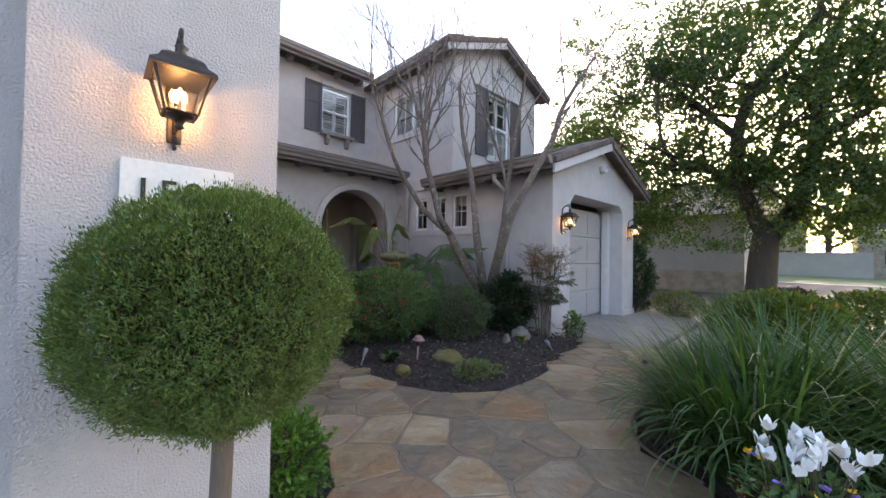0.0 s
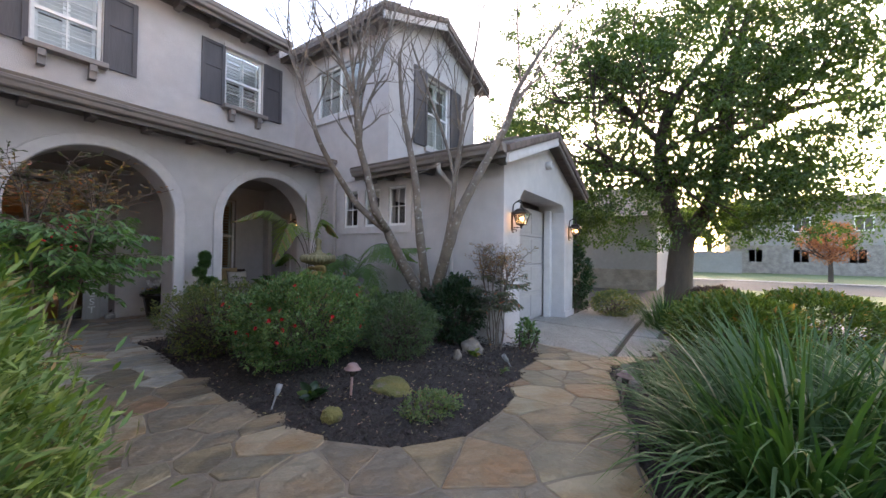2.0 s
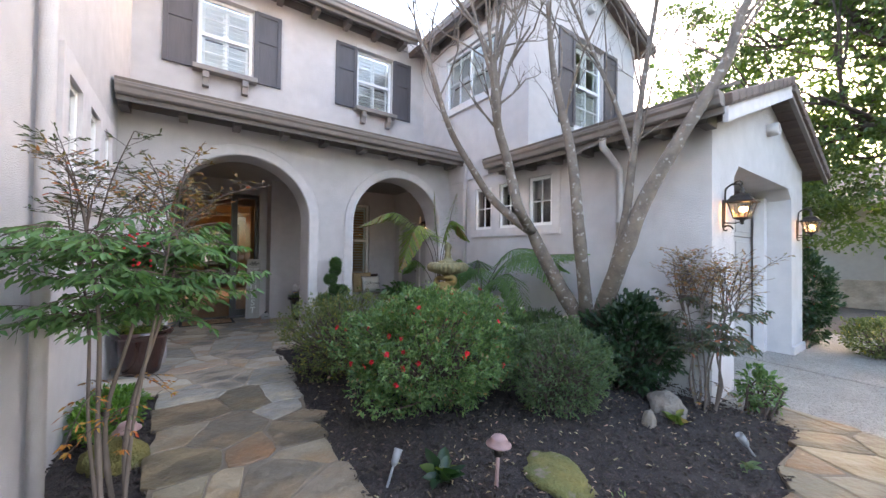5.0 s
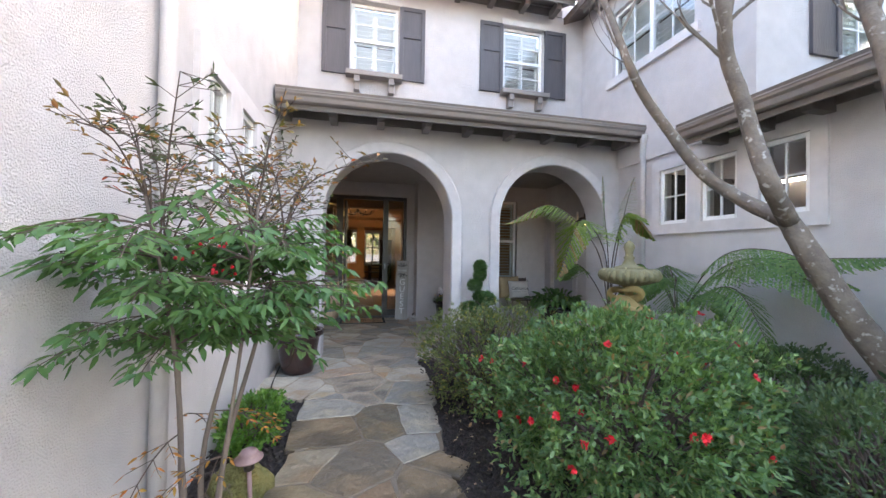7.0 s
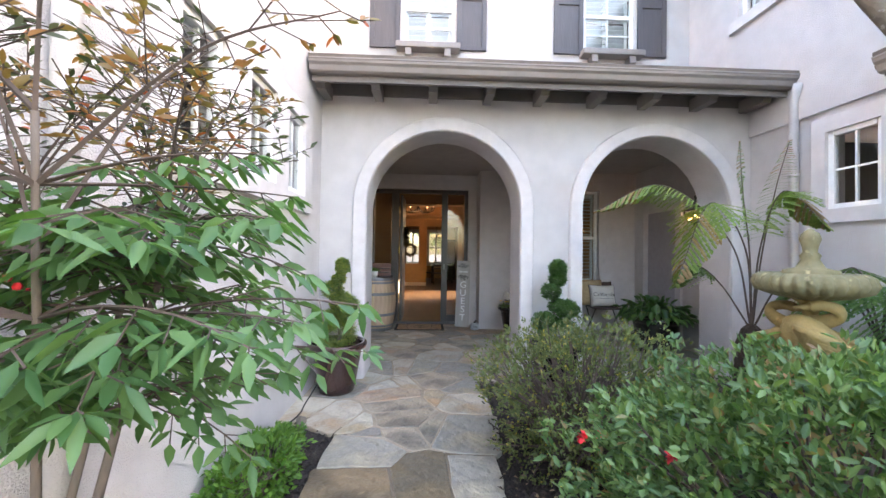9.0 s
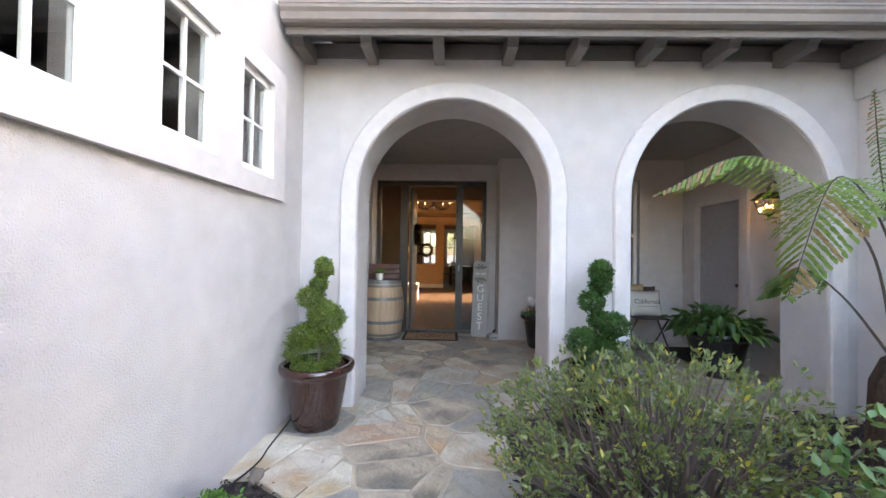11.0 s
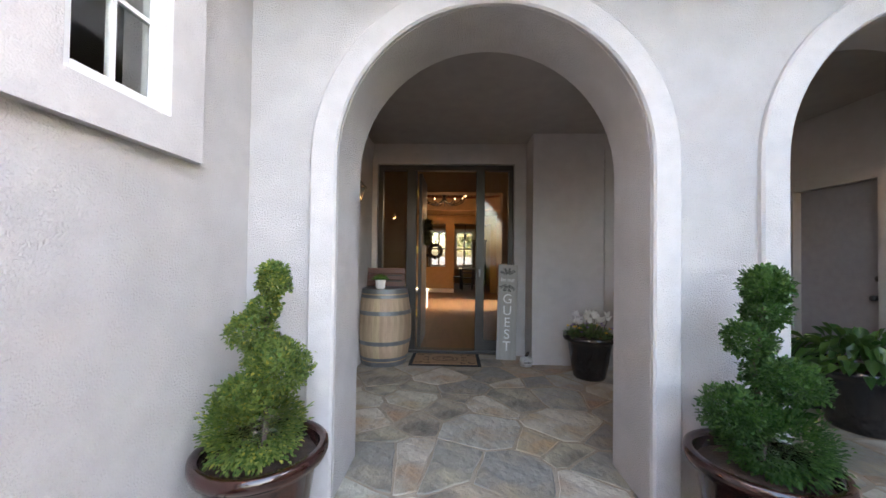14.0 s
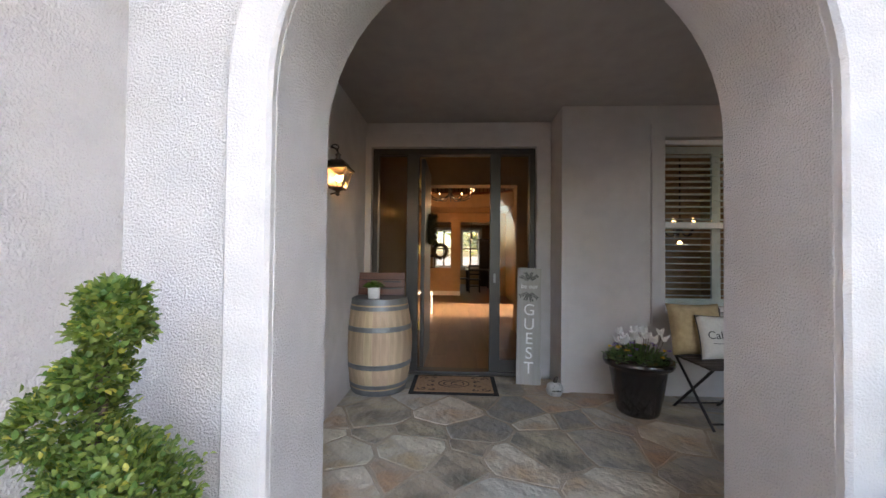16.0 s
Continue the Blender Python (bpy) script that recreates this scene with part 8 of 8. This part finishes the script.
def house(name, x, y0, y1, h, depth, material, label, seed, windows=True):
    """A two-storey house whose front faces -x."""
    e = tagged(empty(name, pose(x, (y0 + y1) / 2, -0.05)), label, "house")
    w = y1 - y0
    part("wall", box(0, -w / 2, 0, depth, w / 2, h), material, e)
    part("plinth", box(-0.06, -w / 2, 0, 0.0, w / 2, 2.5 if h > 4 else 0.8), STONEW, e)
    b = bmesh.new()
    pts = [(-0.5, h), (depth / 2, h + depth * 0.22), (depth + 0.5, h)]
    f = [b.verts.new((px_, -w / 2 - 0.5, z)) for px_, z in pts]
    k = [b.verts.new((px_, w / 2 + 0.5, z)) for px_, z in pts]
    b.faces.new(f)
    b.faces.new(k[::-1])
    for i in range(3):
        b.faces.new((f[i], f[(i + 1) % 3], k[(i + 1) % 3], k[i]))
    bmesh.ops.recalc_face_normals(b, faces=b.faces)
    part("roof", b, TILE, e)
    r = random.Random(seed)
    n = max(1, int(w / 2.6))
    for j in range((2 if h > 4 else 1) if windows else 0):
        for i in range(n):
            yc = -w / 2 + (i + 0.5) * w / n + r.uniform(-0.2, 0.2)
            z = 0.95 + j * 2.7
            wn_ = part("window", box(-0.05, yc - 0.55, z, 0.02, yc + 0.55, z + 1.25, bevel=0.01), WHITE, e)
            part("pane", box(-0.06, yc - 0.47, z + 0.08, -0.045, yc - 0.03, z + 1.17), PAINTED_DIM, wn_)
            part("pane", box(-0.06, yc + 0.03, z + 0.08, -0.045, yc + 0.47, z + 1.17), PAINTED_DIM, wn_)
    return e


house("neighbour_house", 17.0, 1.9, 11.0, 2.9, 9.0, PALEWALL, "pale grey neighbouring house behind the tree", 1, windows=False)
structure(part("garden_wall", box(40.5, -2.6, -0.05, 40.7, 3.6, 1.85, bevel=0.02), FARWALL), "grey boundary wall between the far houses", "wall")
house("street_house", 44.0, -12.0, -2.0, 5.4, 8.0, FARWALL, "pale two-storey house with stone base across the street", 2)
house("street_house", 45.0, -26.0, -14.0, 5.4, 8.0, PALEWALL, "grey two-storey house across the street", 3)
house("street_house", 45.0, 1.0, 12.0, 5.2, 8.0, PALEWALL, "grey two-storey house across the street", 4)
house("street_house", 45.0, -42.0, -29.0, 5.2, 8.0, FARWALL, "pale two-storey house down the street", 5)

# ---- flagstones: the nearest as single pieces, the rest joined ----
order = []
for i in range(len(seeds)):
    if live[i]:
        c = voronoi_cell(i)
        if c:
            order.append((i, c))
path_thing = structure(empty("path"), "flagstone walk of buff, grey and rust-stained stones", "path")
far_bm = bmesh.new()
rs2 = random.Random(77)
count = 0
for i, c in order:
    poly = ragged(c, 0.009, i * 0.37)
    if len(poly) < 3:
        continue
    top = rs2.uniform(-0.003, 0.004)
    if seeds[i][1] > 0.2 and count < 330:
        cx, cy = seeds[i]
        b = prism([(x - cx, y - cy) for x, y in poly], -0.035, 0.0, bevel=0.005)
        # the darkened copies lie up to about y = 5, the plain ones beyond
        ob = part("flagstone", b, rs2.choice(SHADED_STONES if cy + rs2.uniform(-0.6, 0.6) < 5.0 else STONES), path_thing)
        ob.matrix_basis = pose(cx, cy, top, rs2.gauss(0, 0.15), rs2.gauss(0, 0.15), 0)
        count += 1
    else:
        prism(poly, -0.035, top, far_bm, bevel=0.005)
if len(far_bm.verts):
    tagged(part("flagstones_rest", far_bm, SHADED_STONES[0], path_thing), kind="stuff")
else:
    far_bm.free()
